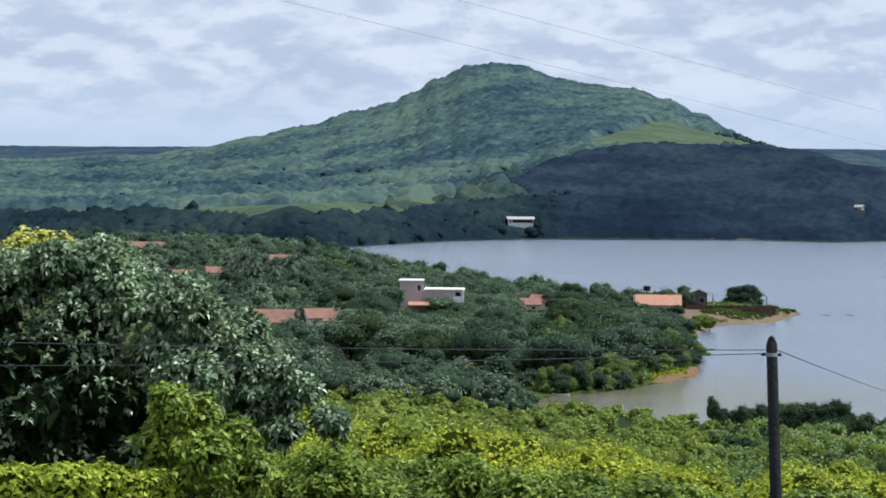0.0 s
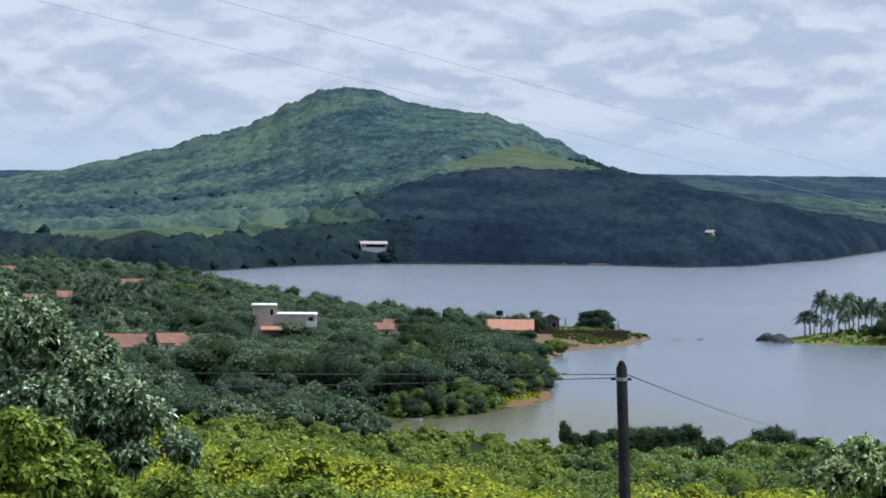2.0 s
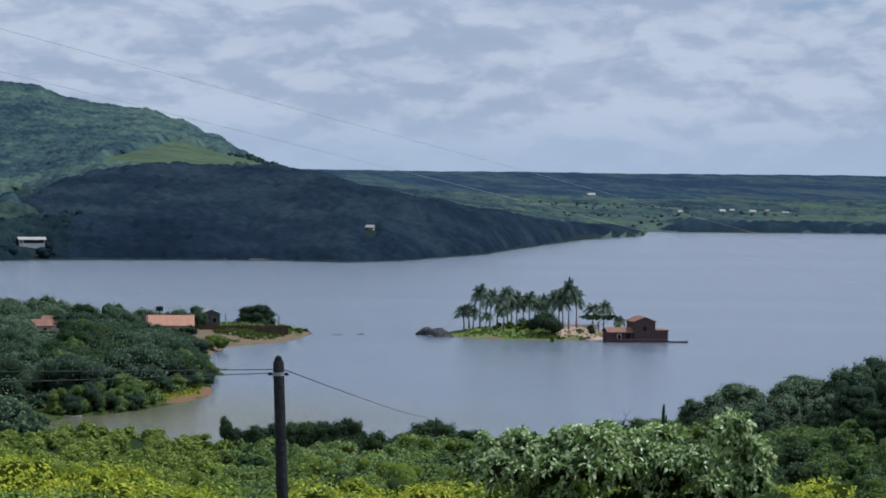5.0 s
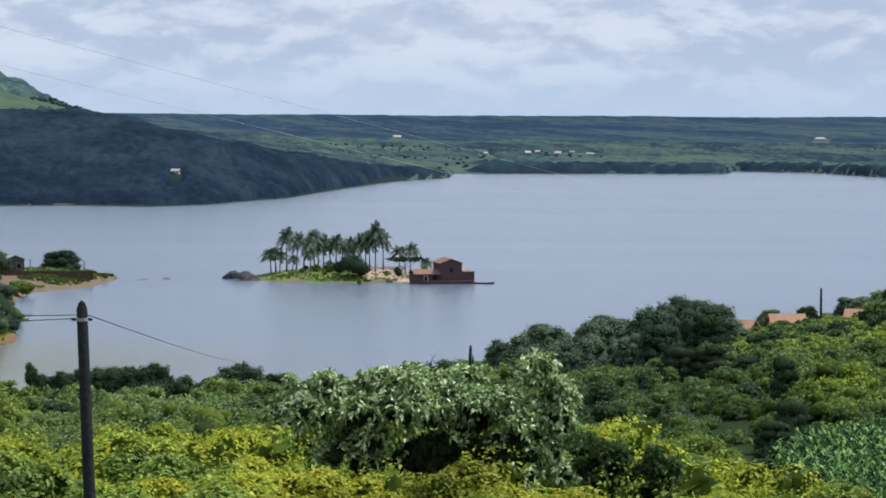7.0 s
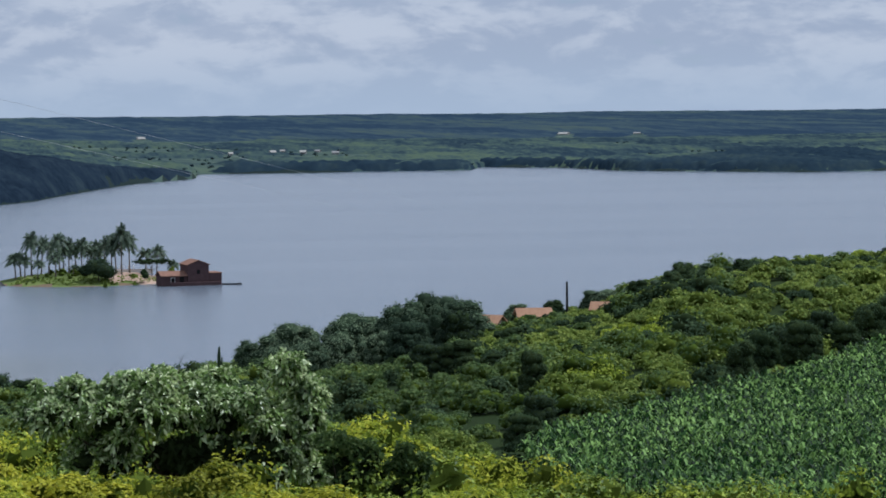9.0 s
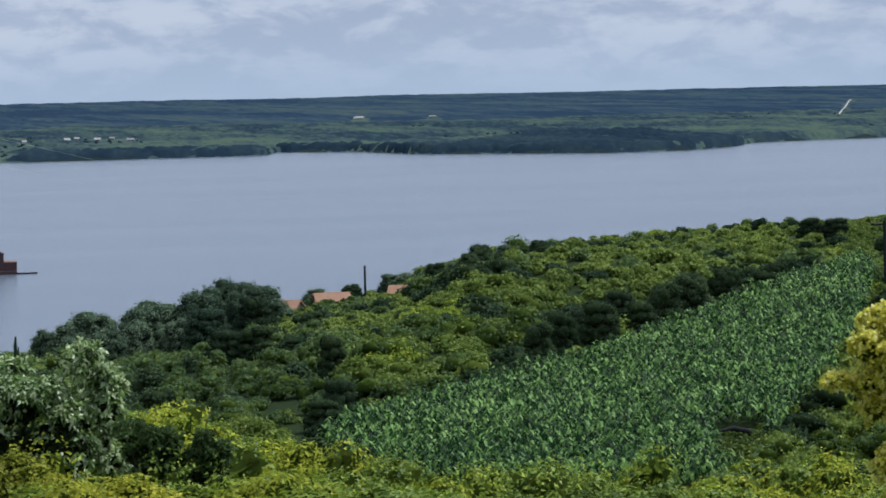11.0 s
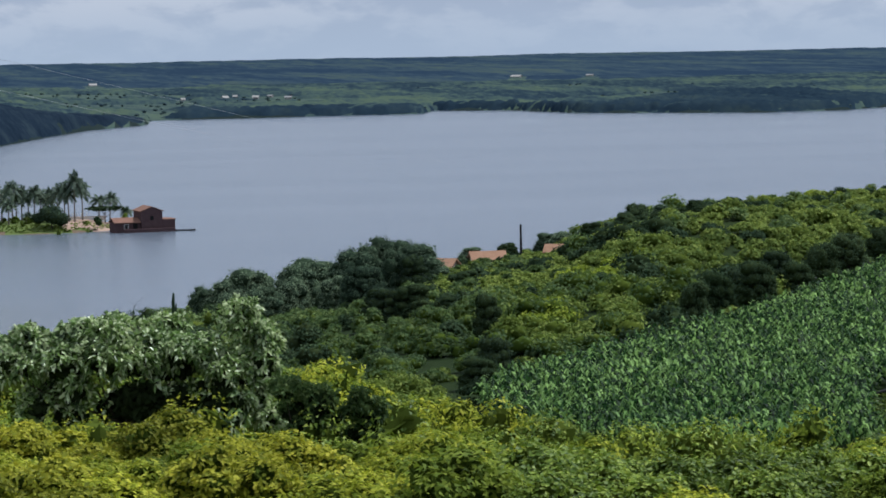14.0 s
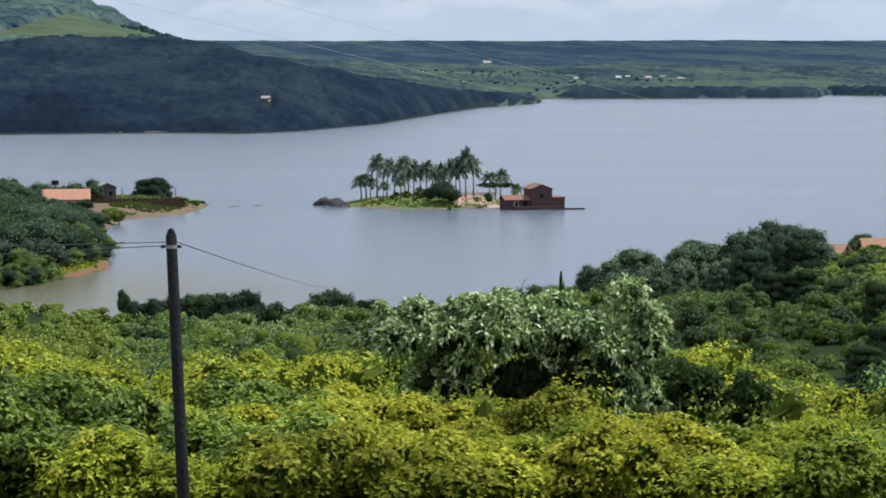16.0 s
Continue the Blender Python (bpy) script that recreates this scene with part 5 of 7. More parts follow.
def lobed_tree(name, b0, r, masses, count, leaf, wide, mat, trunk_h, trunk_r, droop, label, category="tree", limbs=8, core=0.62, flat=0.45, split=1):
    """A large plant built of masses given by bearing, rise, half width and half height."""
    bx, by = place(b0, r)
    z0, k = float(height(bx, by)[0]), r / 5000
    lobes = []
    for b, e, w, h in masses:
        for i in range(split):
            f = 1.0 if split == 1 else rng.uniform(0.38, 0.6)
            db, de = rng.uniform(-0.75, 0.75, 2) * (split > 1)
            x, y = place(b + db * w, r + rng.uniform(-0.02, 0.02) * r)
            lobes.append(((x - bx, y - by, rise(e + de * h, r) - z0), (w * k * f, w * k * 0.9 * f, h * k * f)))
        if split > 1:
            x, y = place(b, r + 0.01 * r)
            lobes.append(((x - bx, y - by, rise(e - 0.2 * h, r) - z0), (w * k * 0.7, w * k * 0.65, h * k * 0.65)))
    t = plant(name, lobes, count, leaf, wide, mat, trunk_h, trunk_r, flat, droop, core, 0.4, limbs)
    t.matrix_basis = ground_pose(bx, by, 0, 0)
    return tagged(t, label, category)


def tufted_tree(name, b0, r, masses, tufts, per, leaf, wide, mat, inner, trunk_h, trunk_r, droop, label, category="tree", limbs=8, split=3, core=0.7, heart=0.66):
    """A large plant near by, its leaves in whorls. Masses: bearing, rise, half width, half height, density of leaves."""
    bx, by = place(b0, r)
    z0, k = float(height(bx, by)[0]), r / 5000
    lobes = []
    for b, e, w, h, dense in masses:
        for i in range(split):
            f = rng.uniform(0.45, 0.7) if split > 1 else 1.0
            db, de = rng.uniform(-0.6, 0.6, 2) * (split > 1)
            x, y = place(b + db * w, r + rng.uniform(-1, 1) * w * k * 0.8)
            lobes.append(((x - bx, y - by, rise(e + de * h, r) - z0), (w * k * f, w * k * f, h * k * f), dense))
    root = new(name)
    part_mesh("trunk", trunk_mesh("trunk", trunk_h, trunk_r, [m[:2] for m in lobes[::split]], BARK, limbs), root)
    part_mesh("crown", tuft_crown_mesh("crown", lobes, tufts, per, leaf, wide, mat, droop, inner, core, heart=heart), root)
    root.matrix_basis = ground_pose(bx, by, 0, 0)
    return tagged(root, label, category)


def big_trees():
    glossy = tufted_tree("glossy_tree", 660, 130, ((402, -517, 26, 18, 1), (430, -476, 18, 13, 1), (455, -520, 50, 34, 1), (512, -486, 48, 28, 1.1), (580, -478, 60, 32, 1.2), (660, -468, 62, 34, 1.2),
                                                   (745, -484, 60, 34, 1.2), (800, -500, 50, 36, 1), (858, -458, 36, 30, 1.2), (898, -490, 28, 44, 1), (560, -532, 60, 42, 0.8), (650, -522, 70, 42, 0.7),
                                                   (740, -534, 60, 38, 0.45), (840, -540, 50, 46, 0.8), (890, -560, 34, 44, 0.9), (540, -580, 45, 38, 0.6), (650, -600, 80, 55, 0.05), (780, -598, 80, 55, 0.05), (560, -640, 70, 45, 0.2), (700, -655, 80, 45, 0.05), (820, -650, 70, 45, 0.2), (500, -600, 45, 35, 0.5),
                                                   (880, -612, 40, 34, 0.8), (922, -632, 34, 18, 1), (985, -650, 40, 12, 1)),
                         2000, 9, 0.47, 0.165, LEAF_GLINTS, INNER_DEEP, 3.0, 0.14, 0.35, "spreading tree with long glossy grey-green leaves, glints painted in", limbs=9)
    gx, gy = place(660, 130)
    base = np.array((float(gx), float(gy), float(height(gx, gy)[0])))
    stem = [spot(b, e, 130) - base for b, e in ((668, -452), (672, -432), (679, -420), (690, -412))]
    side = [spot(b, e, 130) - base for b, e in ((674, -428), (668, -420), (662, -418))]
    v, q = merge([tube_arrays(stem, [0.016, 0.012, 0.01, 0.006], 5), tube_arrays(side, [0.01, 0.008, 0.006], 5)])
    part_mesh("dead_twig", raw_mesh("dead_twig", v, q, None, BARK, True), glossy, "bare grey twig")
    tufted_tree("mango_tree", -1080, 90, ((-1270, -228, 80, 58, 1), (-1160, -228, 80, 58, 1), (-1060, -262, 70, 62, 1), (-970, -305, 70, 62, 1), (-900, -365, 60, 58, 1), (-830, -400, 55, 52, 1), (-760, -445, 52, 42, 1),
                                          (-700, -482, 36, 32, 1), (-1250, -330, 100, 80, 0.2), (-1130, -340, 100, 80, 0.3), (-1010, -395, 90, 75, 0.7), (-880, -465, 75, 55, 0.8), (-790, -500, 60, 40, 0.8),
                                          (-1250, -450, 110, 90, 0.06), (-1120, -470, 110, 90, 0.06), (-1000, -500, 90, 70, 0.2), (-1250, -580, 100, 90, 0.08), (-1130, -590, 90, 80, 0.08), (-1180, -520, 100, 80, 0.06), (-1060, -440, 80, 60, 0.15), (-920, -540, 70, 60, 0.4), (-1020, -600, 80, 60, 0.1), (-1270, -390, 80, 60, 0.08)),
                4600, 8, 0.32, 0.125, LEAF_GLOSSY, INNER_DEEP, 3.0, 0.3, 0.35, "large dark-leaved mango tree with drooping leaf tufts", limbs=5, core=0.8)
    tufted_tree("golden_shrub", 2350, 62, ((2330, -440, 70, 50, 1), (2262, -425, 42, 42, 1), (2280, -490, 52, 52, 1), (2215, -508, 40, 18, 1), (2440, -370, 60, 70, 1), (2400, -450, 70, 60, 1), (2480, -330, 50, 70, 1),
                                           (2340, -540, 80, 70, 1), (2430, -560, 90, 80, 1), (2325, -630, 66, 60, 1), (2380, -680, 80, 70, 1), (2470, -660, 90, 80, 1), (2330, -730, 60, 50, 1), (2270, -560, 45, 42, 0.8)),
                4600, 7, 0.16, 0.1, LEAF_GOLD, INNER_GOLD, 2.5, 0.05, 0.25, "tall shrub with golden yellow-green leaves", "shrub", 2, 3, 0.6, 0.28)
    lobed_tree("leafy_bush", -960, 80, ((-1000, -455, 40, 38), (-950, -480, 45, 40), (-1010, -530, 55, 50), (-930, -540, 55, 50), (-880, -520, 40, 40), (-970, -600, 80, 50), (-860, -590, 60, 45)),
               3200, 0.26, 0.13, LEAF_LUSH, 2.5, 0.1, 0.2, "tall bright green bush before the mango tree", "shrub", 6)
    lobed_tree("leafy_bush", -1220, 78, ((-1260, -600, 70, 40), (-1180, -590, 60, 40), (-1110, -610, 60, 45), (-1040, -620, 60, 40)),
               2600, 0.24, 0.12, LEAF_GREEN, 2.0, 0.1, 0.2, "spreading fresh green bush on the slope", "shrub", 4)
    for b0, e0, w in ((972, -600, 50), (1078, -622, 44)):
        tufted_tree("glossy_bush", b0, 126, ((b0 - 22, e0 + 14, w * 0.6, 26, 1), (b0 + 20, e0 + 6, w * 0.6, 26, 1), (b0 + 2, e0 - 22, w, 34, 0.25), (b0 - 26, e0 - 48, w * 0.7, 28, 0.15), (b0 + 24, e0 - 52, w * 0.8, 28, 0.2)),
                    210, 8, 0.36, 0.14, LEAF_MID, INNER_DEEP, 1.4, 0.08, 0.4, "dark bush with glossy drooping leaves on the slope", "bush", 4)
    lobed_tree("golden_sprig", -1225, 112, ((-1255, -165, 26, 22), (-1230, -172, 30, 24), (-1195, -170, 26, 16), (-1270, -190, 30, 30)), 260, 0.3, 0.16, LEAF_GOLD, 9.0, 0.07, 0.1,
               "slim young tree with golden leaves behind the mango", "tree", 4, 0.5)


big_trees()


def dome_kind(name, mat, count, leaf=0.34, top=4.3, tag="", group=""):
    """A tree whose crown is one full dome down to the ground, 7 m wide and as high as top."""
    lobes, tiers = [], max(3, round((top - 1) / 1.1))
    for k in range(tiers):
        radius = 2.3 * math.sqrt(max(0.03, 1 - ((k + 0.15) / tiers) ** 1.7))
        for a in np.linspace(0, 2 * math.pi, max(2, round(radius * 3.6)), endpoint=False) + rng.uniform(0, 1):
            q = radius * rng.uniform(0.75, 1.12)
            s = rng.uniform(0.85, 1.45)
            lobes.append(((q * math.cos(a), q * math.sin(a), 1.0 + (top - 2.1) * k / (tiers - 1) + rng.uniform(-0.3, 0.3)), (s, s, s * 0.75)))
    return soft_tree(name, lobes, count, leaf, mat, top * 0.55, 0.14)


def hill_trees():
    dark = [dome_kind("dark_tree", mat, 2300, 0.24, 5.5) for mat in (LEAF_DEEP, LEAF_DARK)]
    mid = [dome_kind("hill_tree", mat, 3200, 0.26, 9.0) for mat in (LEAF_DARK, LEAF_CREST)]
    low = [dome_kind("round_bush", mat, 2000, 0.25) for mat in (LEAF_DARK, LEAF_DEEP)]
    crest = [dome_kind("crest_tree", mat, 2600, 0.26, 6.0) for mat in (LEAF_CREST, LEAF_DARK, LEAF_CREST, LEAF_SHADE)]
    group = "trees on the lakeside hill"
    # dark bushes behind the corn
    vary = random.Random(5)
    for b, r, w, top in HILL_DARK[:-2]:
        tree_at(dark[b // 5 % 2], b + vary.uniform(-8, 8), r + vary.uniform(-2, 4), w * vary.uniform(1.1, 1.4), top + vary.uniform(-8, 4), "dense dark bushy tree behind the corn field", "tree", group)
    # silhouettes along the water
    for b, r, w, top in ((792, 322, 46, -402), (830, 318, 80, -384), (890, 320, 80, -372), (950, 320, 80, -362), (1010, 318, 80, -352), (1060, 316, 80, -334), (1110, 320, 80, -318),
                         (1150, 322, 80, -318), (1270, 345, 60, -330), (1335, 352, 50, -324), (1400, 352, 60, -312), (1440, 350, 60, -312), (1500, 338, 70, -284), (1545, 335, 80, -264),
                         (1595, 338, 90, -251), (1650, 342, 80, -254), (1705, 345, 60, -244)):
        near = min(abs(b - hb) for hb in (1216, 1291, 1411)) < 50        # leave the cottages in view
        tree_at(crest[b // 20 % 2 * 2 if b < 1200 else b // 5 % 2], b + rng.uniform(-16, 16), r + (8 if near else rng.uniform(-6, 6)), w * (1.0 if near else rng.uniform(1.5, 1.9)), top + rng.uniform(-8, 2) + (8 if b < 1150 else 0),
                "green round-topped tree on the hill's edge above the water", "tree", group)
        if not near:
            tree_at(crest[2 if b % 4 else 3] if b < 1150 else dark[b % 2], b + rng.uniform(0, 20), r - rng.uniform(8, 16), w * rng.uniform(0.9, 1.25), top - rng.uniform(18, 34), "dark green tree below the hill's edge", "tree", group)
    for b, r, w, top in HILL_DARK[-2:]:
        tree_at(dark[0], b, r, w, top, "dark round tree standing alone on the crest", "tree", group)
    tree_at(dark[1], 2268, 352, 50, -262, "tall dark tree beside the power pole", "tree", group)
    for b, r, w, top in ((2405, 330, 46, -258), (2441, 326, 56, -184), (2472, 322, 90, -157), (2520, 325, 150, -150), (2413, 300, 60, -278), (2464, 290, 100, -225), (2590, 330, 150, -150), (2501, 280, 120, -215), (2448, 310, 66, -202)):
        tree_at(mid[b % 2], b, r, w, top, "tall leafy tree at the edge of the grass track", "tree", group)
    # along the near shore
    for b, w, top in ((28, 50, -447), (60, 40, -446), (96, 55, -440), (140, 52, -437), (180, 45, -442), (240, 50, -458), (290, 46, -458), (333, 62, -431), (400, 55, -444), (450, 50, -456),
                      (-10, 40, -462), (520, 60, -462), (600, 60, -455), (680, 60, -440)):
        tree_at(low[b // 4 % 2], b, 333, w * rng.uniform(1.5, 2.0), top + rng.uniform(-16, 6), "dark round bush on the near shore", "bush", "bushes on the near shore")
    light = tree_kind("bright_tree", LEAF_OLIVE, 8, 1400, 0.34)
    for b, r, w, top in ((-520, 418, 60, -378), (-700, 700, 70, -198), (-660, 690, 50, -205)):
        tree_at(light, b, r, w, top, "bright green tree in the village", "tree", "bright trees of the village")
    edge = [tree_kind("shore_tree", mat, 10, 1800, 0.3, 0.1, 1.5) for mat in (LEAF_MID, LEAF_SHADE)]
    for i, b in enumerate(range(-330, -180, 17)):
        tree_at(edge[i % 2], b, float(np.interp(b, [-330, -250, -178], [389, 396, 405])), rng.uniform(45, 65), rng.uniform(-395, -372), "leafy tree overhanging the inlet", "tree", "trees at the inlet")
    for i, (b, r) in enumerate(((-172, 413), (-150, 420), (-128, 424), (-105, 428), (-88, 433), (-76, 444), (-80, 462), (-86, 478), (-92, 492), (-100, 506))):
        tree_at(edge[i % 2], b, r, rng.uniform(40, 60), float(np.interp(r, [420, 450, 506], [-362, -350, -306])), "leafy tree on the point's bank", "tree", "trees at the inlet")
    for b, r, w, top in ((-188, 545, 44, -264), (-160, 548, 40, -272), (-128, 550, 40, -276), (-104, 552, 34, -274), (-84, 574, 30, -246)):
        tree_at(edge[1], b, r, w, top, "dark leafy tree in front of the orange roof", "tree", "trees at the inlet")
    tree_at(dark[0], -552, 480, 100, -292, "large dark tree in front of the pink house", "tree")
    tree_at(dark[1], -290, 560, 70, -238, "dark rounded tree by the old roofs", "tree")
    dome = dome_kind("dome_tree", LEAF_SHADE, 2600, 0.28)
    tree_at(dome, 13, 588, 80, -238, "wide dome-shaped tree on the sandy point", "tree", thicket=False)
    bush = tree_kind("shore_bush", LEAF_OLIVE, 7, 800, 0.34, 0.2, 1.5)
    for b, r, w, top in ((80, 588, 30, -275), (100, 589, 24, -280), (62, 590, 26, -272), (-45, 530, 40, -297), (-60, 470, 50, -345),  (-62, 540, 36, -291), (-80, 532, 40, -295)):
        tree_at(bush, b, r, w, top, "low green bush on the sandy point", "bush", "bushes on the point")


hill_trees()

def point_scrub():
    b, r, x, y = spread(-96, 100, 520, 592, 1.3, lambda b, r, x, y: (shore_distance(x, y) > 4.6) & (r < 596) & ((r > 573) | (b < -95)))
    clumps("point_scrub", x, y, 1.6, LEAF_MID, "low scrub and weeds behind the beach", "shrubs", 0.6, 90, 0.35, 3, core=0.65, inner=INNER, lobe=(0.3, 0.45))
    b, r, x, y = spread(-60, 112, 545, 592, 1.0, lambda b, r, x, y: (shore_distance(x, y) > 1.9) & (r < np.interp(b, [-60, 112], [566, 590])) & (wobble(x, y, 3.0) > -0.45))
    clumps("point_grass", x, y, 0.75, LEAF_OLIVE, "rough grass and weeds on the sandy point", "grass", 0.55, 60, 0.3, 3, core=0.6, inner=INNER, lobe=(0.3, 0.45))
    b, r, x, y = spread(-345, -70, 380, 440, 1.7, lambda b, r, x, y: (shore_distance(x, y) > 0.4) & (shore_distance(x, y) < 7) & ~((b > -158) & (shore_distance(x, y) < 3.2)))
    clumps("bank_scrub", x, y, 1.9, LEAF_MID, "leafy undergrowth along the inlet's bank", "shrubs", 0.7, 110, 0.4, 4, core=0.65, inner=INNER, lobe=(0.28, 0.4))


def shore_weeds():
    b, r, x, y = spread(-150, -66, 408, 440, 0.9, lambda b, r, x, y: (shore_distance(x, y) > 1.3) & (shore_distance(x, y) < 5.5) & (wobble(x, y, 2.0) > -0.5))
    clumps("bank_grass", x, y, 0.8, LEAF_YELLOW, "yellowish grass on top of the red bank", "grass", 0.5, 60, 0.3, 3, core=0.6, inner=INNER, lobe=(0.3, 0.45))
    b, r, x, y = spread(-98, -46, 455, 545, 1.6, lambda b, r, x, y: (shore_distance(x, y) > 0.2) & (shore_distance(x, y) < 6) & (wobble(x, y, 4.0) > -0.3))
    clumps("shore_weeds", x, y, 1.5, LEAF_OLIVE, "low green weeds at the foot of the beach", "shrubs", 0.5, 80, 0.35, 3, core=0.65, inner=INNER, lobe=(0.3, 0.45))


point_scrub()
shore_weeds()

# ---- palms ----


def palm_kind(fronds=22):
    """A coconut palm 8 m high to the crown's heart: fronds from upright to hanging, with leaflets that droop."""
    root = new("coconut_palm")
    lean = rng.uniform(-0.6, 0.6, 2)
    pts = [(0, 0, -0.3), (lean[0] * 0.15, lean[1] * 0.15, 2.5), (lean[0] * 0.55, lean[1] * 0.55, 5.5), (lean[0], lean[1], 8.0)]
    v, q = tube_arrays(pts, [0.24, 0.16, 0.13, 0.11], 7)
    part_mesh("trunk", raw_mesh("trunk", v, q, None, PALM_BARK, True), root)
    heart = np.array((lean[0], lean[1], 8.0))
    for i in range(fronds):
        a = 2.4 * i + rng.uniform(-0.25, 0.25)
        up = radians(78 - 118 * (i + 0.5) / fronds + rng.uniform(-10, 10))
        ln = rng.uniform(2.8, 3.6)
        d = np.array((math.cos(a), math.sin(a), 0))
        side = np.array((-d[1], d[0], 0))
        spine = [heart + d * ln * t * math.cos(up) * (1 - 0.12 * t) + np.array((0, 0, ln * (t * math.sin(up) - 0.62 * t * t * (0.35 + 0.65 * math.cos(up))))) for t in np.linspace(0, 1, 9)]
        vs, qs = [], []
        for j in range(8):
            for s in (-1, 1):
                for f in (0.1, 0.6):
                    p = spine[j] * (1 - f) + spine[j + 1] * f
                    out = 0.8 * math.sin(math.pi * (0.2 + 0.75 * (j + f) / 8.5)) + 0.1
                    tip = p + side * s * out * 0.75 + d * 0.25 * out - np.array((0, 0, rng.uniform(0.4, 0.9) * out))
                    w = (spine[j + 1] - spine[j]) * 0.3
                    k = len(vs)
                    vs += [p - w, p + w, tip + w * 0.3, tip - w * 0.3]
                    qs.append((k, k + 1, k + 2, k + 3))
        sv, sq = tube_arrays(spine[::2], [0.05, 0.04, 0.03, 0.02, 0.01], 4)
        v, q = merge([(np.array(vs), np.array(qs)), (sv, sq)])
        part_mesh("frond", raw_mesh("frond", v, q, None, LEAF_PALM), root)
    return root


def palms():
    kinds = [palm_kind(n) for n in (22, 25, 20, 24)]
    used = set()
    spots = [(382, 590, -243), (391, 594, -240), (398, 588, -246), (410, 590, -209), (427, 596, -217), (420, 584, -252), (440, 598, -226), (459, 592, -212), (452, 586, -242), (475, 594, -221), (487, 600, -232),
             (497, 594, -219), (508, 600, -228), (519, 596, -224), (535, 592, -220), (550, 598, -213), (557, 590, -222), (567, 588, -203), (581, 594, -214), (609, 600, -236), (628, 596, -234), (655, 592, -257), (482, 586, -264), (466, 600, -230), (528, 602, -236),
             (-865, 610, -200), (-845, 640, -196), (-880, 620, -206), (-852, 600, -204), (-900, 630, -204), (-828, 640, -202), (-770, 660, -196), (-815, 600, -210), (-785, 620, -206), (-640, 640, -213), (-610, 600, -232)]
    for i, (b, r, heart) in enumerate(spots):
        x, y = place(b, r)
        z = float(height(x, y)[0])
        h = max(2.0, rise(heart, r) - z) / 8.0
        s = rng.uniform(0.78, 0.95) if h > 0.45 else 0.6
        m = ground_pose(x, y, 0.0, None, (s, s, h), 1.5)
        k = kinds[i % 4]
        where = "on the island" if b > 0 else "among the village gardens"
        ob = stamp(k, m) if i % 4 in used else k
        if i % 4 not in used:
            k.matrix_basis = m
            used.add(i % 4)
        tagged(ob, "coconut palm with a grey trunk " + where, "palm", "palms " + where)


palms()

# ---- island ----


def boulder(name, b, r, size, turn, lean, label):
    bm = bmesh.new()
    bmesh.ops.create_icosphere(bm, subdivisions=4, radius=1)
    pick = random.Random(int(b * 7))
    flats = [(Vector((pick.uniform(-1, 1), pick.uniform(-1, 1), pick.uniform(-0.2, 1))).normalized(), pick.uniform(0.5, 0.8)) for i in range(11)]
    for v in bm.verts:
        for side, far in flats:                                            # broken faces
            over = v.co.dot(side) - far
            if over > 0:
                v.co -= side * over
        v.co *= 1.25 + noise.noise(v.co * 2.6 + Vector((b, 0, 0))) * 0.12
        v.co.z = max(v.co.z, -0.45)
        v.co = Vector((v.co.x * size[0], v.co.y * size[1], v.co.z * size[2]))
    x, y = place(b, r)
    me = bpy.data.meshes.new(name)
    bm.to_mesh(me)
    bm.free()
    me.materials.append(ROCK)
    for p in me.polygons:
        p.use_smooth = True
    ob = new(name, me)
    ob.matrix_basis = pose(float(x), float(y), float(max(height(x, y)[0], -0.15)), 0, lean, turn)
    return tagged(ob, label, "rock", "boulders off the island")


def island_grass():
    b, r, x, y = spread(350, 660, 570, 605, 0.95, lambda b, r, x, y: (island_distance(x, y) > 0.5) & (island_distance(x, y) < 4.5) & (r < 588) & (wobble(x, y, 2.6) > -0.2))
    clumps("island_grass", x, y, 0.5, LEAF_OLIVE, "rough green grass along the island's edge", "grass", 0.55, 50, 0.28, 3, core=0.6, inner=INNER, lobe=(0.3, 0.45))


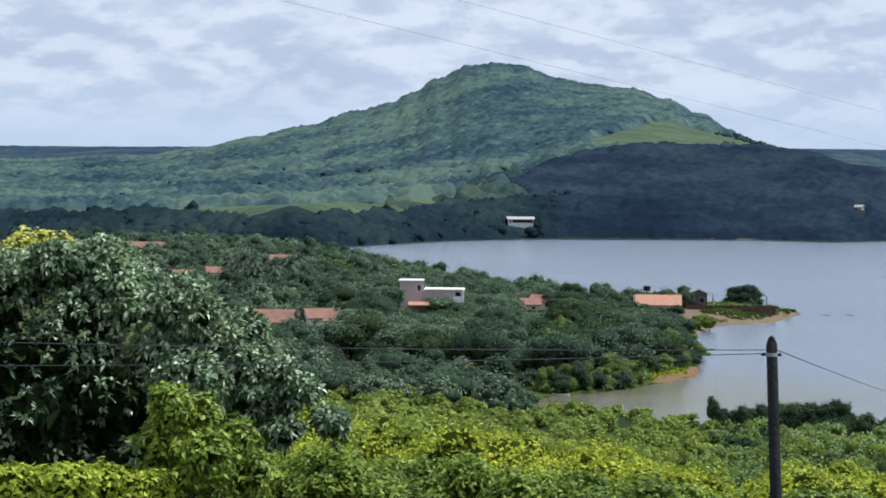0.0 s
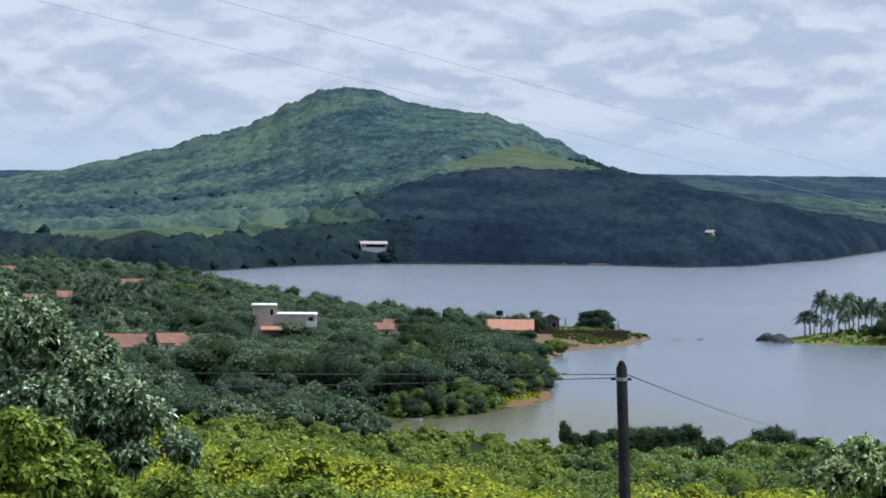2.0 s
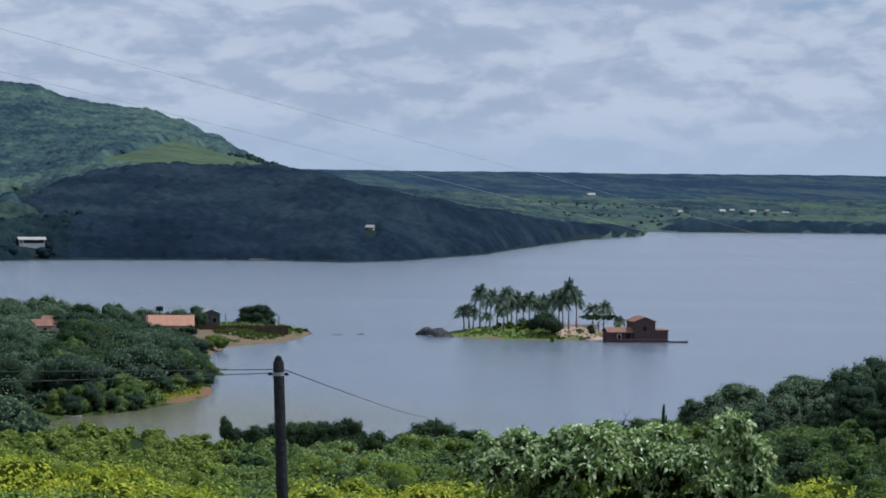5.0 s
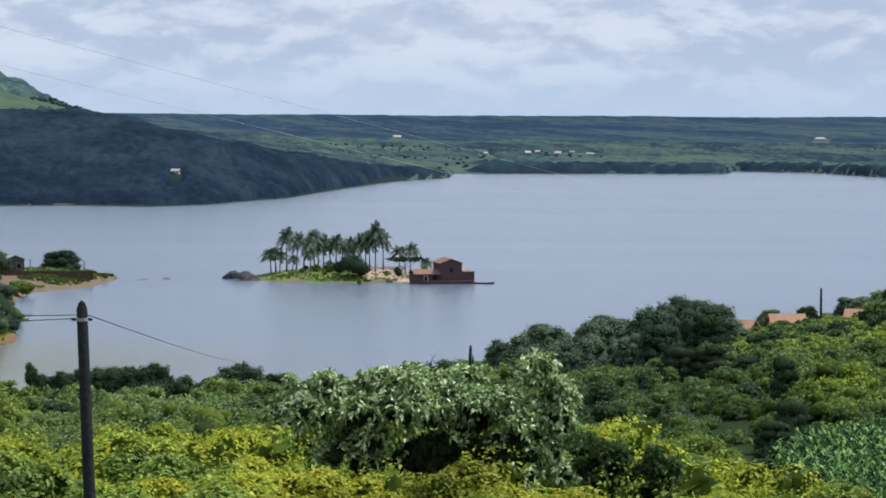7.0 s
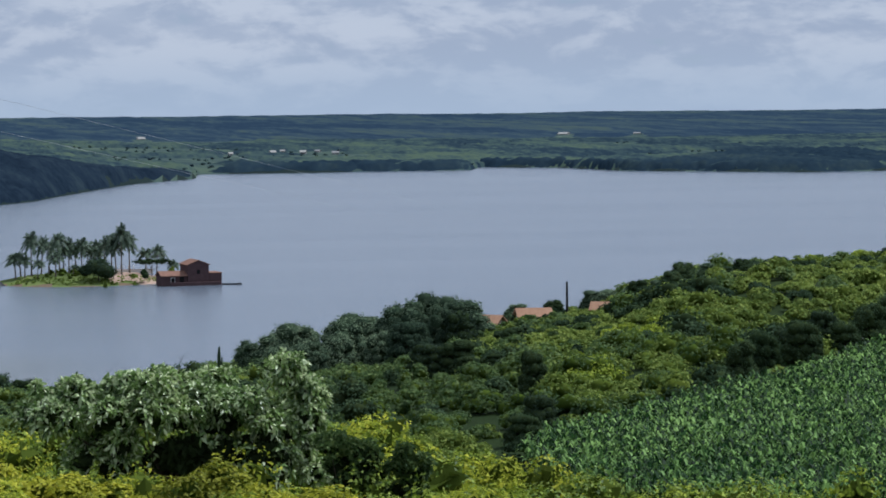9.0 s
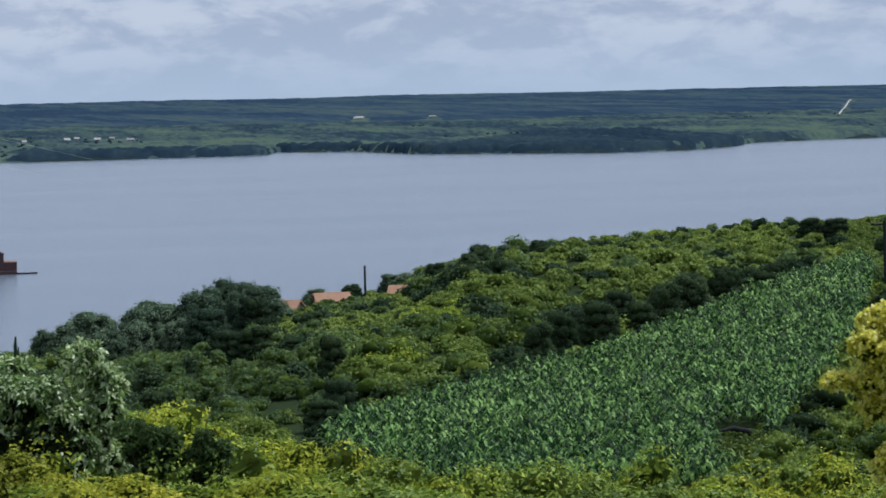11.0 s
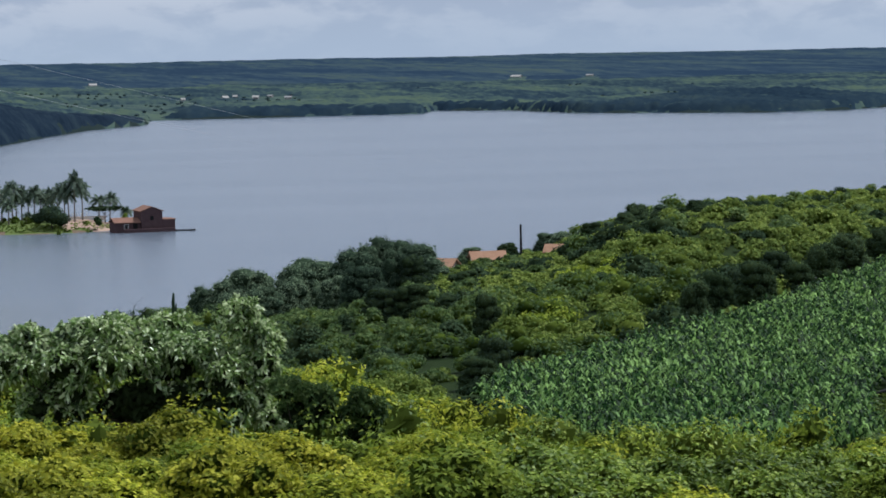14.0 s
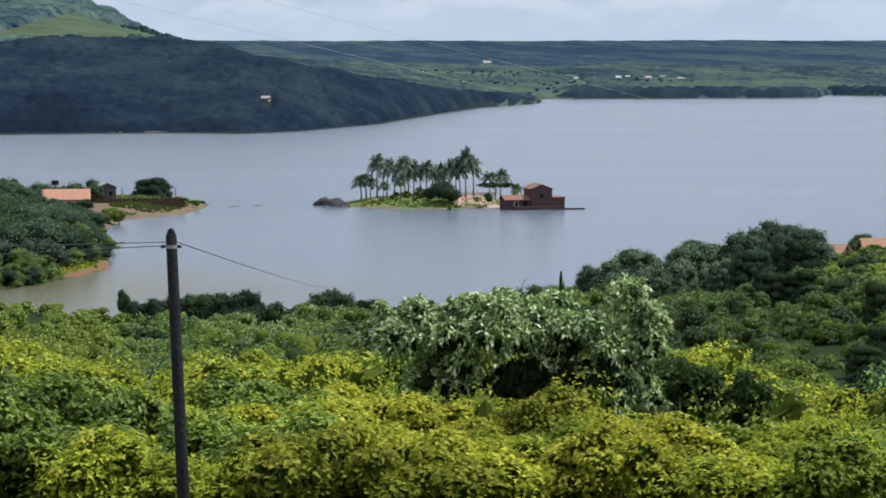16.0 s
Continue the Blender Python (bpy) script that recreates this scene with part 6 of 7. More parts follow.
def island():
    boulder("boulder", 314, 590, (2.4, 2.0, 1.75), 10, -16, "dark rounded boulder in the shallow water")
    boulder("boulder", 347, 583, (3.1, 1.9, 1.5), -8, 26, "tilted dark slab of rock in the shallow water")
    for b, r, s in ((158, 586, 0.7), (170, 587, 0.5), (198, 588, 0.8), (210, 588, 0.5)):
        boulder("stone", b, r, (s * 1.8, s, s * 0.35), 0, 0, "low dark stone just above the water")
    dark = tree_kind("island_tree", LEAF_DEEP, 12, 1900, 0.32, 0.9, 1.6)
    tree_at(dark, 527, 579, 66, -246, "dense dark round tree on the island shore", "tree", thicket=False)
    tree_at(dark, 506, 584, 36, -254, "dense dark round tree on the island shore", "tree", thicket=False)
    small = tree_kind("clipped_tree", LEAF_DARK, 9, 900, 0.3, 2.6, 1.5)
    tree_at(small, 606, 580, 22, -265, "small clipped tree with a round crown", "tree")
    # flat-topped clipped trees
    flat = plant("flat_topped_tree", [((dx, 0, 3.1), (1.6, 1.4, 0.5)) for dx in (-2.4, -1.1, 0.3, 1.7, 2.9)], 900, 0.34, 0.2, LEAF_DARK, 2.4, 0.12, 0.6, 0, 0.8, 0.3, 5)
    x, y = place(620, 590)
    flat.matrix_basis = ground_pose(x, y, 0, -6)
    tagged(flat, "dark tree clipped into a flat wide shade roof", "tree")
    low = tree_kind("low_bush", LEAF_OLIVE, 7, 500, 0.32, 0.2, 1.6)
    for b, r, w, top in ((470, 590, 26, -268), (487, 592, 28, -264), (440, 592, 20, -274), (590, 577, 20, -287), (545, 577, 16, -285), (655, 588, 22, -262), (455, 597, 30, -262), (500, 597, 34, -258)):
        tree_at(low, b, r, w, top, "low bush on the island lawn", "bush", "bushes on the island")
    # sandy yard with a low whitewashed wall
    u, w = np.meshgrid(np.linspace(545, 662, 40), np.linspace(0, 1, 8))
    near, far = 579 + 1.5 * np.sin(u / 9.0), 601 + 1.5 * np.sin(u / 13.0)
    ux, uy = place(u.ravel(), (near + (far - near) * w).ravel())
    i = (np.arange(7)[:, None] * 40 + np.arange(39)).ravel()
    tagged(new("sandy_yard", raw_mesh("sandy_yard", np.stack([ux, uy, height(ux, uy) + 0.09], 1), np.stack([i, i + 1, i + 41, i + 40], 1), None, YARD, True)), "pinkish sandy yard under the island's trees", "yard", kind="structure")
    wall = new("low_wall")
    x, y = place(583, 598)
    part("wall", box_bm((-4.6, -0.12, -0.3), (4.6, 0.12, 0.62), 0.02), WHITE, wall)
    part("coping", box_bm((-4.7, -0.17, 0.623), (4.7, 0.17, 0.7), 0.02), PINK, wall)
    wall.matrix_basis = ground_pose(x, y, 0, -4)
    tagged(wall, "low whitewashed wall along the island's sandy yard", "wall")
    for i, b in enumerate((556, 563, 571, 579, 588)):
        x, y = place(b, 596)
        v, q = tube_arrays([(0, 0, -0.2), (0, 0, 1.5), (0, 0, 1.55)], [0.09, 0.09, 0.02], 8)
        ob = new("white_post", raw_mesh("white_post", v, q, None, WHITE))
        ob.matrix_basis = ground_pose(x, y, 0)
        tagged(ob, "short white post on the island's sandy yard", "post", "white posts on the island")


island_grass()
island()

# ---- houses ----


def gable_bm(w, d, h, rise_h, over=0.4, thick=0.16, along_x=True):
    """Two roof slabs that meet at a ridge."""
    bm = bmesh.new()
    if not along_x:
        w, d = d, w
    for s in (-1, 1):
        a, b = Vector((0, s * (d / 2 + over), h - rise_h * over / (d / 2))), Vector((0, 0, h + rise_h))
        n = (b - a).cross(Vector((1, 0, 0))).normalized() * thick
        if n.z < 0:
            n = -n
        vs = []
        for x in (-w / 2 - over, w / 2 + over):
            vs += [bm.verts.new(a + Vector((x, 0, 0))), bm.verts.new(b + Vector((x, 0, 0))), bm.verts.new(b + n + Vector((x, 0, 0))), bm.verts.new(a + n + Vector((x, 0, 0)))]
        for f in ((0, 1, 2, 3), (7, 6, 5, 4), (0, 4, 5, 1), (1, 5, 6, 2), (2, 6, 7, 3), (3, 7, 4, 0)):
            bm.faces.new([vs[i] for i in f])
    if not along_x:
        bmesh.ops.rotate(bm, verts=bm.verts, matrix=Matrix.Rotation(radians(90), 3, "Z"))
    bmesh.ops.recalc_face_normals(bm, faces=bm.faces)
    return bm


def gable_wall_bm(w, d, h, rise_h, along_x=True, base=-1.0):
    """A block with pointed ends under a gable roof."""
    if not along_x:
        w, d = d, w
    bm = bmesh.new()
    ring = [(-d / 2, base), (d / 2, base), (d / 2, h), (0, h + rise_h), (-d / 2, h)]
    a = [bm.verts.new((-w / 2, y, z)) for y, z in ring]
    b = [bm.verts.new((w / 2, y, z)) for y, z in ring]
    bm.faces.new(a)
    bm.faces.new(b[::-1])
    for i in range(5):
        bm.faces.new((a[i], b[i], b[(i + 1) % 5], a[(i + 1) % 5]))
    if not along_x:
        bmesh.ops.rotate(bm, verts=bm.verts, matrix=Matrix.Rotation(radians(90), 3, "Z"))
    bmesh.ops.recalc_face_normals(bm, faces=bm.faces)
    return bm


def house_root(name, b, r, label, turn=0.0, z=None):
    root = new(name)
    x, y = place(b, r)
    root.matrix_basis = pose(float(x), float(y), float(height(x, y)[0]) if z is None else z, 0, 0, turn - math.degrees(b / 5000))
    return tagged(root, label, "house")


def window(root, x, y, z, w, h, frame_mat, name="window"):
    """A framed opening on the wall that faces -y: a window with its dark pane."""
    bm = bmesh.new()
    t = 0.09
    for lo, hi in (((x - w / 2, y - 0.06, z), (x + w / 2, y + 0.02, z + t)), ((x - w / 2, y - 0.06, z + h - t), (x + w / 2, y + 0.02, z + h)),
                   ((x - w / 2, y - 0.06, z + t), (x - w / 2 + t, y + 0.02, z + h - t)), ((x + w / 2 - t, y - 0.06, z + t), (x + w / 2, y + 0.02, z + h - t))):
        box_bm(lo, hi, 0, bm)
    win = part(name, bm, frame_mat, root)
    part("pane", box_bm((x - w / 2 + t, y - 0.02, z + t), (x + w / 2 - t, y + 0.01, z + h - t)), DARK, win, "dark pane")


def simple_house(b, r, w, d, h, rise_h, wall, roof, label, turn=0.0, z=None, along_x=True, windows=2):
    root = house_root("house", b, r, label, turn, z)
    part("wall", gable_wall_bm(w, d, h, rise_h, along_x), wall, root)
    part("roof", gable_bm(w, d, h, rise_h, along_x=along_x), roof, root)
    for i in range(windows):
        window(root, -w / 2 + w * (i + 0.5) / windows, -d / 2, h * 0.35, 0.9, h * 0.42, WHITE)
    return root


def pink_house():
    root = house_root("pink_house", -536, 538, "pinkish two-storey house with flat white roofs", 0, rise(-281, 535))
    k = 535 / 5000
    x0, x1, x2 = (-593 + 536) * k, (-552 + 536) * k, (-480 + 536) * k
    top, main = (281 - 238) * k, (281 - 253) * k
    part("tower", box_bm((x0, -2.5, -2), (x1, 2.5, top), 0.03), PINK, root)
    part("wall", box_bm((x1 + 0.003, -3, -2), (x2, 3, main), 0.03), PINK, root)
    part("tower_roof", box_bm((x0 - 0.2, -2.8, top + 0.003), (x1 + 0.25, 2.8, top + 0.3), 0.04), WHITE, root, "white flat roof slab")
    part("roof", box_bm((x1 + 0.26, -3.3, main + 0.003), (x2 + 0.25, 3.3, main + 0.25), 0.04), WHITE, root, "pale flat roof slab")
    part("balcony", box_bm((x2 - 2.0, -3.5, main - 2.3), (x2 + 0.1, -3.004, main - 1.3), 0.03), WHITE, root, "white balcony front")
    part("pillar", box_bm((x2 - 0.3, -3.45, main - 1.296), (x2 + 0.05, -3.1, main), 0.02), WHITE, root)
    window(root, x1 - 0.75, -2.5, top - 1.8, 0.8, 1.3, WHITE)
    window(root, x2 - 1.1, -3.0, main - 1.2, 1.2, 0.95, WHITE)
    bm = gable_bm(3.6, 3.0, 0.35, 0.5, 0.2)
    bmesh.ops.translate(bm, verts=bm.verts, vec=(x1 - 0.8, -4.2, -0.1))
    part("porch_roof", bm, TILE, root, "small clay tile porch roof")


def point_houses():
    pink_house()
    k = 560 / 5000
    h = simple_house(-138, 562, 80 * k, 6.0, 2.0, 1.7, PINK, TILE, "low house with a large orange clay tile roof", 0, rise(-292, 560))
    part("chimney", box_bm((-4.6, -2.6, 0), (-4.3, -2.3, 4.0), 0.02), GREY, h)
    tank = new("water_tank")
    v, q = tube_arrays([(0, 0, -4), (0, 0, 0), (0, 0, 0.02), (0, 0, 0.9), (0, 0, 1.0)], [0.12, 0.12, 0.75, 0.75, 0.3], 12)
    part_mesh("tank", raw_mesh("tank", v, q, None, DARK, False), tank)
    x, y = place(-156, 572)
    tank.matrix_basis = pose(float(x), float(y), rise(-250, 572))
    tagged(tank, "dark round water tank on a stand behind the house", "water tank")
    # weathered grey house
    k = 575 / 5000
    root = house_root("grey_house", -68, 578, "unfinished grey house with a dark open gable frame", 8, rise(-280, 575))
    part("wall", gable_wall_bm(3.6, 4.4, 2.9, 0.8, False), DARK_GREY, root)
    part("roof", gable_bm(3.6, 4.4, 2.9, 0.8, 0.35, 0.14, False), GREY, root)
    part("side_wall", box_bm((-4.2, -1.6, -1), (-1.81, 2.0, 2.7), 0.03), DARK_GREY, root, "dark grey side wing")
    window(root, 0.7, -2.2, 1.0, 1.1, 1.2, GREY)
    # fence along the beach
    fence = new("fence")
    fx, fy = place(-8, 571)
    fence.matrix_basis = pose(float(fx), float(fy), float(height(fx, fy)[0]), 0, 0, 1)
    for i in range(58):
        x = -9.0 + i * 0.31
        top = 1.0 + 0.12 * math.sin(i * 2.1)
        part("board", box_bm((x, -0.02, -0.9), (x + 0.29, 0.02, top)), FENCE_WOOD if i % 6 else BARK, fence)
    for i in range(7):
        x = -8.8 + i * 2.9
        part("post", box_bm((x, 0.024, -0.9), (x + 0.14, 0.16, 1.35)), BARK, fence)
    tagged(fence, "weathered reddish board fence along the beach", "fence")
    for b, r, top in ((54, 588, -257), (-40, 586, -254), (-181, 556, -248)):
        x, y = place(b, r)
        z = float(height(x, y)[0])
        v, q = tube_arrays([(0, 0, -0.3), (0.05, 0, (rise(top, r) - z) * 0.6), (0.02, 0, rise(top, r) - z)], [0.1, 0.09, 0.07], 8)
        ob = new("post", raw_mesh("post", v, q, None, POLE_WOOD, True))
        ob.matrix_basis = pose(float(x), float(y), z)
        tagged(ob, "slim weathered wooden post on the point", "post", "posts on the point")
    simple_house(-370, 552, 5.0, 4.0, 1.6, 1.0, PINK, TILE_OLD, "small house with a brown clay tile roof", 10, rise(-290, 552))
    simple_house(-338, 556, 4.4, 4.0, 1.8, 1.1, WHITE, TILE_OLD, "small white house with a sagging tile roof", -14, rise(-288, 552))
    simple_house(-815, 468, 6.4, 6.0, 1.8, 1.8, PINK, TILE_OLD, "village house with a red clay tile roof", -12, rise(-330, 465))
    simple_house(-738, 470, 4.2, 4.6, 2.0, 1.3, WHITE, TILE_OLD, "village house with a faded red tile roof", 16, rise(-326, 465))
    simple_house(-700, 464, 4.0, 4.0, 2.0, 1.2, PINK, TILE_OLD, "small village house with an orange roof", -8, rise(-327, 465))
    simple_house(-905, 645, 7.5, 5.0, 2.2, 1.2, WHITE, TILE_OLD, "pale village house under trees", 5, rise(-240, 645))
    simple_house(-975, 642, 4.6, 5.0, 2.2, 1.2, FADED, TILE_OLD, "faded village house with a brown roof", 9, rise(-246, 642))
    simple_house(-860, 700, 4.4, 4.6, 2.2, 1.2, FADED, TILE_OLD, "low village house with a weathered tile roof", 4, rise(-226, 700))
    simple_house(-803, 745, 6.0, 5.0, 2.2, 1.2, WHITE, TILE_OLD, "pale village house near the water", -5, rise(-215, 745))
    simple_house(-1045, 845, 12.0, 6.0, 2.4, 1.6, PINK, TILE_OLD, "long brown-roofed house by the far shore road", 0, rise(-194, 845))
    simple_house(145, 312, 5.0, 3.4, 1.5, 0.9, GREY, THATCH, "small thatch-roofed house among the dark shore trees", 12, rise(-536, 312))
    simple_house(1214, 338, 3.0, 3.2, 1.7, 0.9, PINK, TILE_TAN, "cottage with a faded orange tile roof on the hill", -22, rise(-396, 338), True, 1)
    simple_house(1294, 342, 3.7, 3.2, 1.5, 0.9, WHITE, TILE_TAN, "cottage with a faded thatch-coloured roof", 10, rise(-381, 342), True, 1)
    simple_house(1416, 346, 2.0, 2.4, 1.4, 0.7, PINK, TILE_TAN, "little hut with a faded orange roof", -10, rise(-366, 346), True, 1)


point_houses()


def brick_house():
    root = house_root("brick_house", 690, 574, "red brick house standing in the water's edge of the island", 13, 0.0)
    k = 570 / 5000
    g0, g1 = (679 - 690) * k, (717 - 690) * k
    cx, w = (g0 + g1) / 2, g1 - g0
    bm = gable_wall_bm(w, 7.0, 4.2, 0.85, False)
    bmesh.ops.translate(bm, verts=bm.verts, vec=(cx, 1.5, 0))
    part("wall", bm, BRICK, root)
    bm = gable_bm(w, 7.0, 4.2, 0.85, 0.25, 0.14, False)
    bmesh.ops.translate(bm, verts=bm.verts, vec=(cx, 1.5, 0))
    part("roof", bm, TILE_OLD, root)
    part("side_block", box_bm((g1 + 0.003, -2.0, -1), (g1 + 2.65, 3.5, 2.4), 0.04), BRICK, root, "low brick side block")
    part("side_roof", box_bm((g1 + 0.26, -2.15, 2.403), (g1 + 2.8, 3.6, 2.55), 0.02), TILE_OLD, root, "flat reddish roof slab")
    part("wing", box_bm((g0 - 5.4, -1.4, -1), (g0 - 0.003, 3.4, 2.0), 0.04), BRICK, root, "long low brick wing")
    bm = gable_bm(4.9, 5.0, 2.0, 0.8, 0.3)
    bmesh.ops.translate(bm, verts=bm.verts, vec=(g0 - 2.8, 1.0, 0))
    part("wing_roof", bm, TILE_OLD, root, "worn clay tile roof")
    part("terrace", box_bm((g0 - 3.6, -2.6, -1), (g1 + 2.4, -2.02, 0.75), 0.04), BRICK, root, "brick terrace wall at the water")
    window(root, g0 - 3.0, -1.4, 0.5, 0.9, 1.2, WHITE)
    window(root, cx, -2.0, 2.3, 0.9, 1.0, BRICK)
    # Solid slab on the wall, coloured dark for the shade of a doorway.
    part("door", box_bm((g0 - 1.6, -1.47, 0.2), (g0 - 0.7, -1.403, 1.9), 0.01), DARK, root, "dark slab standing for the shade in an open doorway")


brick_house()


def boat(b, r, length, mat, label, turn=0.0):
    root = new("boat")
    bm = bmesh.new()
    rows = []
    for i in range(9):
        t = i / 8 * 2 - 1
        w = 0.42 * length / 3.2 * (1 - abs(t) ** 2.6)
        z = 0.12 * t * t
        rows.append([bm.verts.new((t * length / 2, s * w * f, z + h)) for s, f, h in ((-1, 1, 0.32), (-1, 0.7, -0.05), (1, 0.7, -0.05), (1, 1, 0.32))])
    for a, c in zip(rows, rows[1:]):
        for j in range(3):
            bm.faces.new((a[j], c[j], c[j + 1], a[j + 1]))
    bmesh.ops.remove_doubles(bm, verts=bm.verts, dist=0.005)
    bmesh.ops.solidify(bm, geom=bm.faces[:], thickness=0.04)
    part("hull", bm, mat, root)
    for x in (-0.2, 0.22):
        part("bench", box_bm((x * length - 0.1, -0.36 * length / 3.2, 0.24), (x * length + 0.1, 0.36 * length / 3.2, 0.28)), mat, root)
    x, y = place(b, r)
    root.matrix_basis = pose(float(x), float(y), -0.1, 0, 0, turn - math.degrees(b / 5000))
    return tagged(root, label, "boat")


boat(-306, 388, 2.4, FADED, "small pale rowing boat at the inlet's edge", 12)
boat(757, 574, 4.6, TYRE, "dark flat boat moored by the brick house", 0)


def far_houses():
    k = 1072 / 5000
    root = house_root("shore_house", -381, 1078, "white two-storey house with a pale faded roof on the far shore", 6, rise(-143, 1072))
    w = 45 * k
    part("wall", gable_wall_bm(w, 6, 3.6, 0.8, True), WHITE, root)
    part("roof", gable_bm(w, 6, 3.6, 0.8, 0.5), FADED, root)
    # No recess behind: the veranda's shade is this dark slab's colour.
    part("veranda", box_bm((-w / 2 + 1.6, -3.1, 2.3), (w / 2 - 0.3, -3.004, 3.3)), DARK, root, "dark slab standing for the shaded upper veranda")
    window(root, -w / 2 + 0.8, -3.0, 2.2, 0.9, 1.0, WHITE)
    part("stair", box_bm((w / 2 + 0.003, -2.6, -2), (w / 2 + 2.4, 0, 0.6), 0.1), PINK, root, "outside stair and landing")
    for b, r, e, w, h, rise_h, mat, roof, label in (
            (214, 1131, -104, 3.6, 1.0, 0.7, FADED, FADED, "small pale hut on the dark hillside"),
            (603, 2900, -43, 9, 0.7, 1.6, FADED, FADED, "pale farm building on the plain"), (1349, 2950, -38, 13, 0.8, 1.6, FADED, FADED, "long pale-roofed shed on the plain"),
            (1478, 2900, -42, 8, 1.0, 1.0, FADED, GREY, "far farmhouse with a grey roof"), (834, 2150, -67, 7, 1.3, 1.2, FADED, FADED, "far village house across the lake"),
            (852, 2185, -63, 5, 1.2, 1.0, GREY, FADED, "far village house across the lake"), (888, 2120, -69, 7, 1.4, 1.2, GREY, FADED, "far pale village house"),
            (914, 2160, -66, 6, 1.0, 0.9, GREY, GREY, "far pale village shed"), (945, 2080, -72, 8, 1.4, 1.0, FADED, GREY, "far village house across the lake"),
            (2382, 2300, -66, 7, 1.4, 1.2, FADED, FADED, "pale house beyond the far cape"), (760, 2150, -70, 5, 1.0, 0.9, FADED, FADED, "far village house across the lake")):
        simple_house(b, r, w * (0.6 if 750 < b < 950 else 0.85), w * 0.5, h * 1.1, rise_h, mat, roof, label, b * 37 % 70 - 35, max(rise(e - 2, r), float(height(*place(b, r))[0])), True, 2)


far_houses()


def far_road():
    bm = bmesh.new()
    last = None
    for t in np.linspace(0, 1, 12):
        b, r = 2192 + 21 * t, 2450 + 850 * t
        pair = []
        for s in (-0.8, 0.8):
            x, y = place(b + s / r * 5000, r)
            pair.append(bm.verts.new((float(x), float(y), float(height(x, y)[0]) + 2.5)))
        if last:
            bm.faces.new((last[0], last[1], pair[1], pair[0]))
        last = pair
    me = bpy.data.meshes.new("road")
    bm.to_mesh(me)
    bm.free()
    me.materials.append(DIRT_ROAD)
    tagged(new("road", me), "pale straight dirt road up the far plain", "road", kind="structure")


far_road()

# ---- poles and wires ----


def utility_pole(b, r, top, width, lean, label, cap=True):
    root = new("utility_pole")
    x, y = place(b, r)
    z0 = float(height(x, y)[0])
    h = rise(top, r) - z0
    v, q = tube_arrays([(lean, 0, -0.4), (lean * 0.5, 0, h * 0.5), (0, 0, h - 0.04), (0, 0, h)], [width * 0.66, width * 0.58, width * 0.5, width * 0.38], 14)
    part_mesh("pole", raw_mesh("pole", v, q, None, POLE_WOOD, True), root)
    if cap:
        v, q = tube_arrays([(0, 0, h + 0.002), (0, 0, h + 0.05), (0, 0, h + 0.09)], [width * 0.36, width * 0.32, 0.01], 12)
        part_mesh("cap", raw_mesh("cap", v, q, None, DARK, True), root, "dark weathered end cap")
        v, q = tube_arrays([(0, 0, h - 0.26), (0, 0, h - 0.2)], [width * 0.55, width * 0.55], 14)
        part_mesh("band", raw_mesh("band", v, q, None, METAL), root, "steel strap for the wires")
        for s in (-1, 1):
            v, q = tube_arrays([(s * width * 0.5, 0, h - 0.23), (s * width * 0.75, 0, h - 0.23), (s * width * 0.95, 0, h - 0.24)], [0.015, 0.03, 0.015], 8)
            part_mesh("insulator", raw_mesh("insulator", v, q, None, DARK, True), root, "small dark insulator")
    root.matrix_basis = pose(float(x), float(y), z0)
    return tagged(root, label, "utility pole")


def wire(points, radius, label, sag=0.0, steps=24, thin=1.0, mat=CABLE):
    pts = []
    for a, b in zip(points, points[1:]):
        for t in np.linspace(0, 1, steps):
            pts.append(a * (1 - t) + b * t - np.array((0, 0, sag * 4 * t * (1 - t))))
    v, q = tube_arrays(pts, list(np.linspace(radius, radius * thin, len(pts))), 5)
    return tagged(new("wire", raw_mesh("wire", v, q, None, mat, True)), label, "wire", "overhead wires")


def crossarm_pole(b, r, top, arm, label):
    root = new("power_pole")
    x, y = place(b, r)
    z0 = float(height(x, y)[0])
    h = rise(top, r) - z0
    v, q = tube_arrays([(0.1, 0, -0.4), (0, 0, h)], [0.22, 0.16], 10)
    part_mesh("pole", raw_mesh("pole", v, q, None, POLE_WOOD, True), root)
    part("crossarm", box_bm((-arm, -0.1, h - 0.55), (arm, 0.08, h - 0.35), 0.02), POLE_WOOD, root)
    for s in (-0.95, -0.4, 0.95):
        v, q = tube_arrays([(s * arm, 0, h - 0.349), (s * arm, 0, h - 0.25), (s * arm, 0, h - 0.1)], [0.05, 0.09, 0.05], 8)
        part_mesh("insulator", raw_mesh("insulator", v, q, None, GREY, True), root)
    root.matrix_basis = pose(float(x), float(y), z0, 0, 0, -math.degrees(b / 5000))
    return tagged(root, label, "power pole", "power poles along the track")


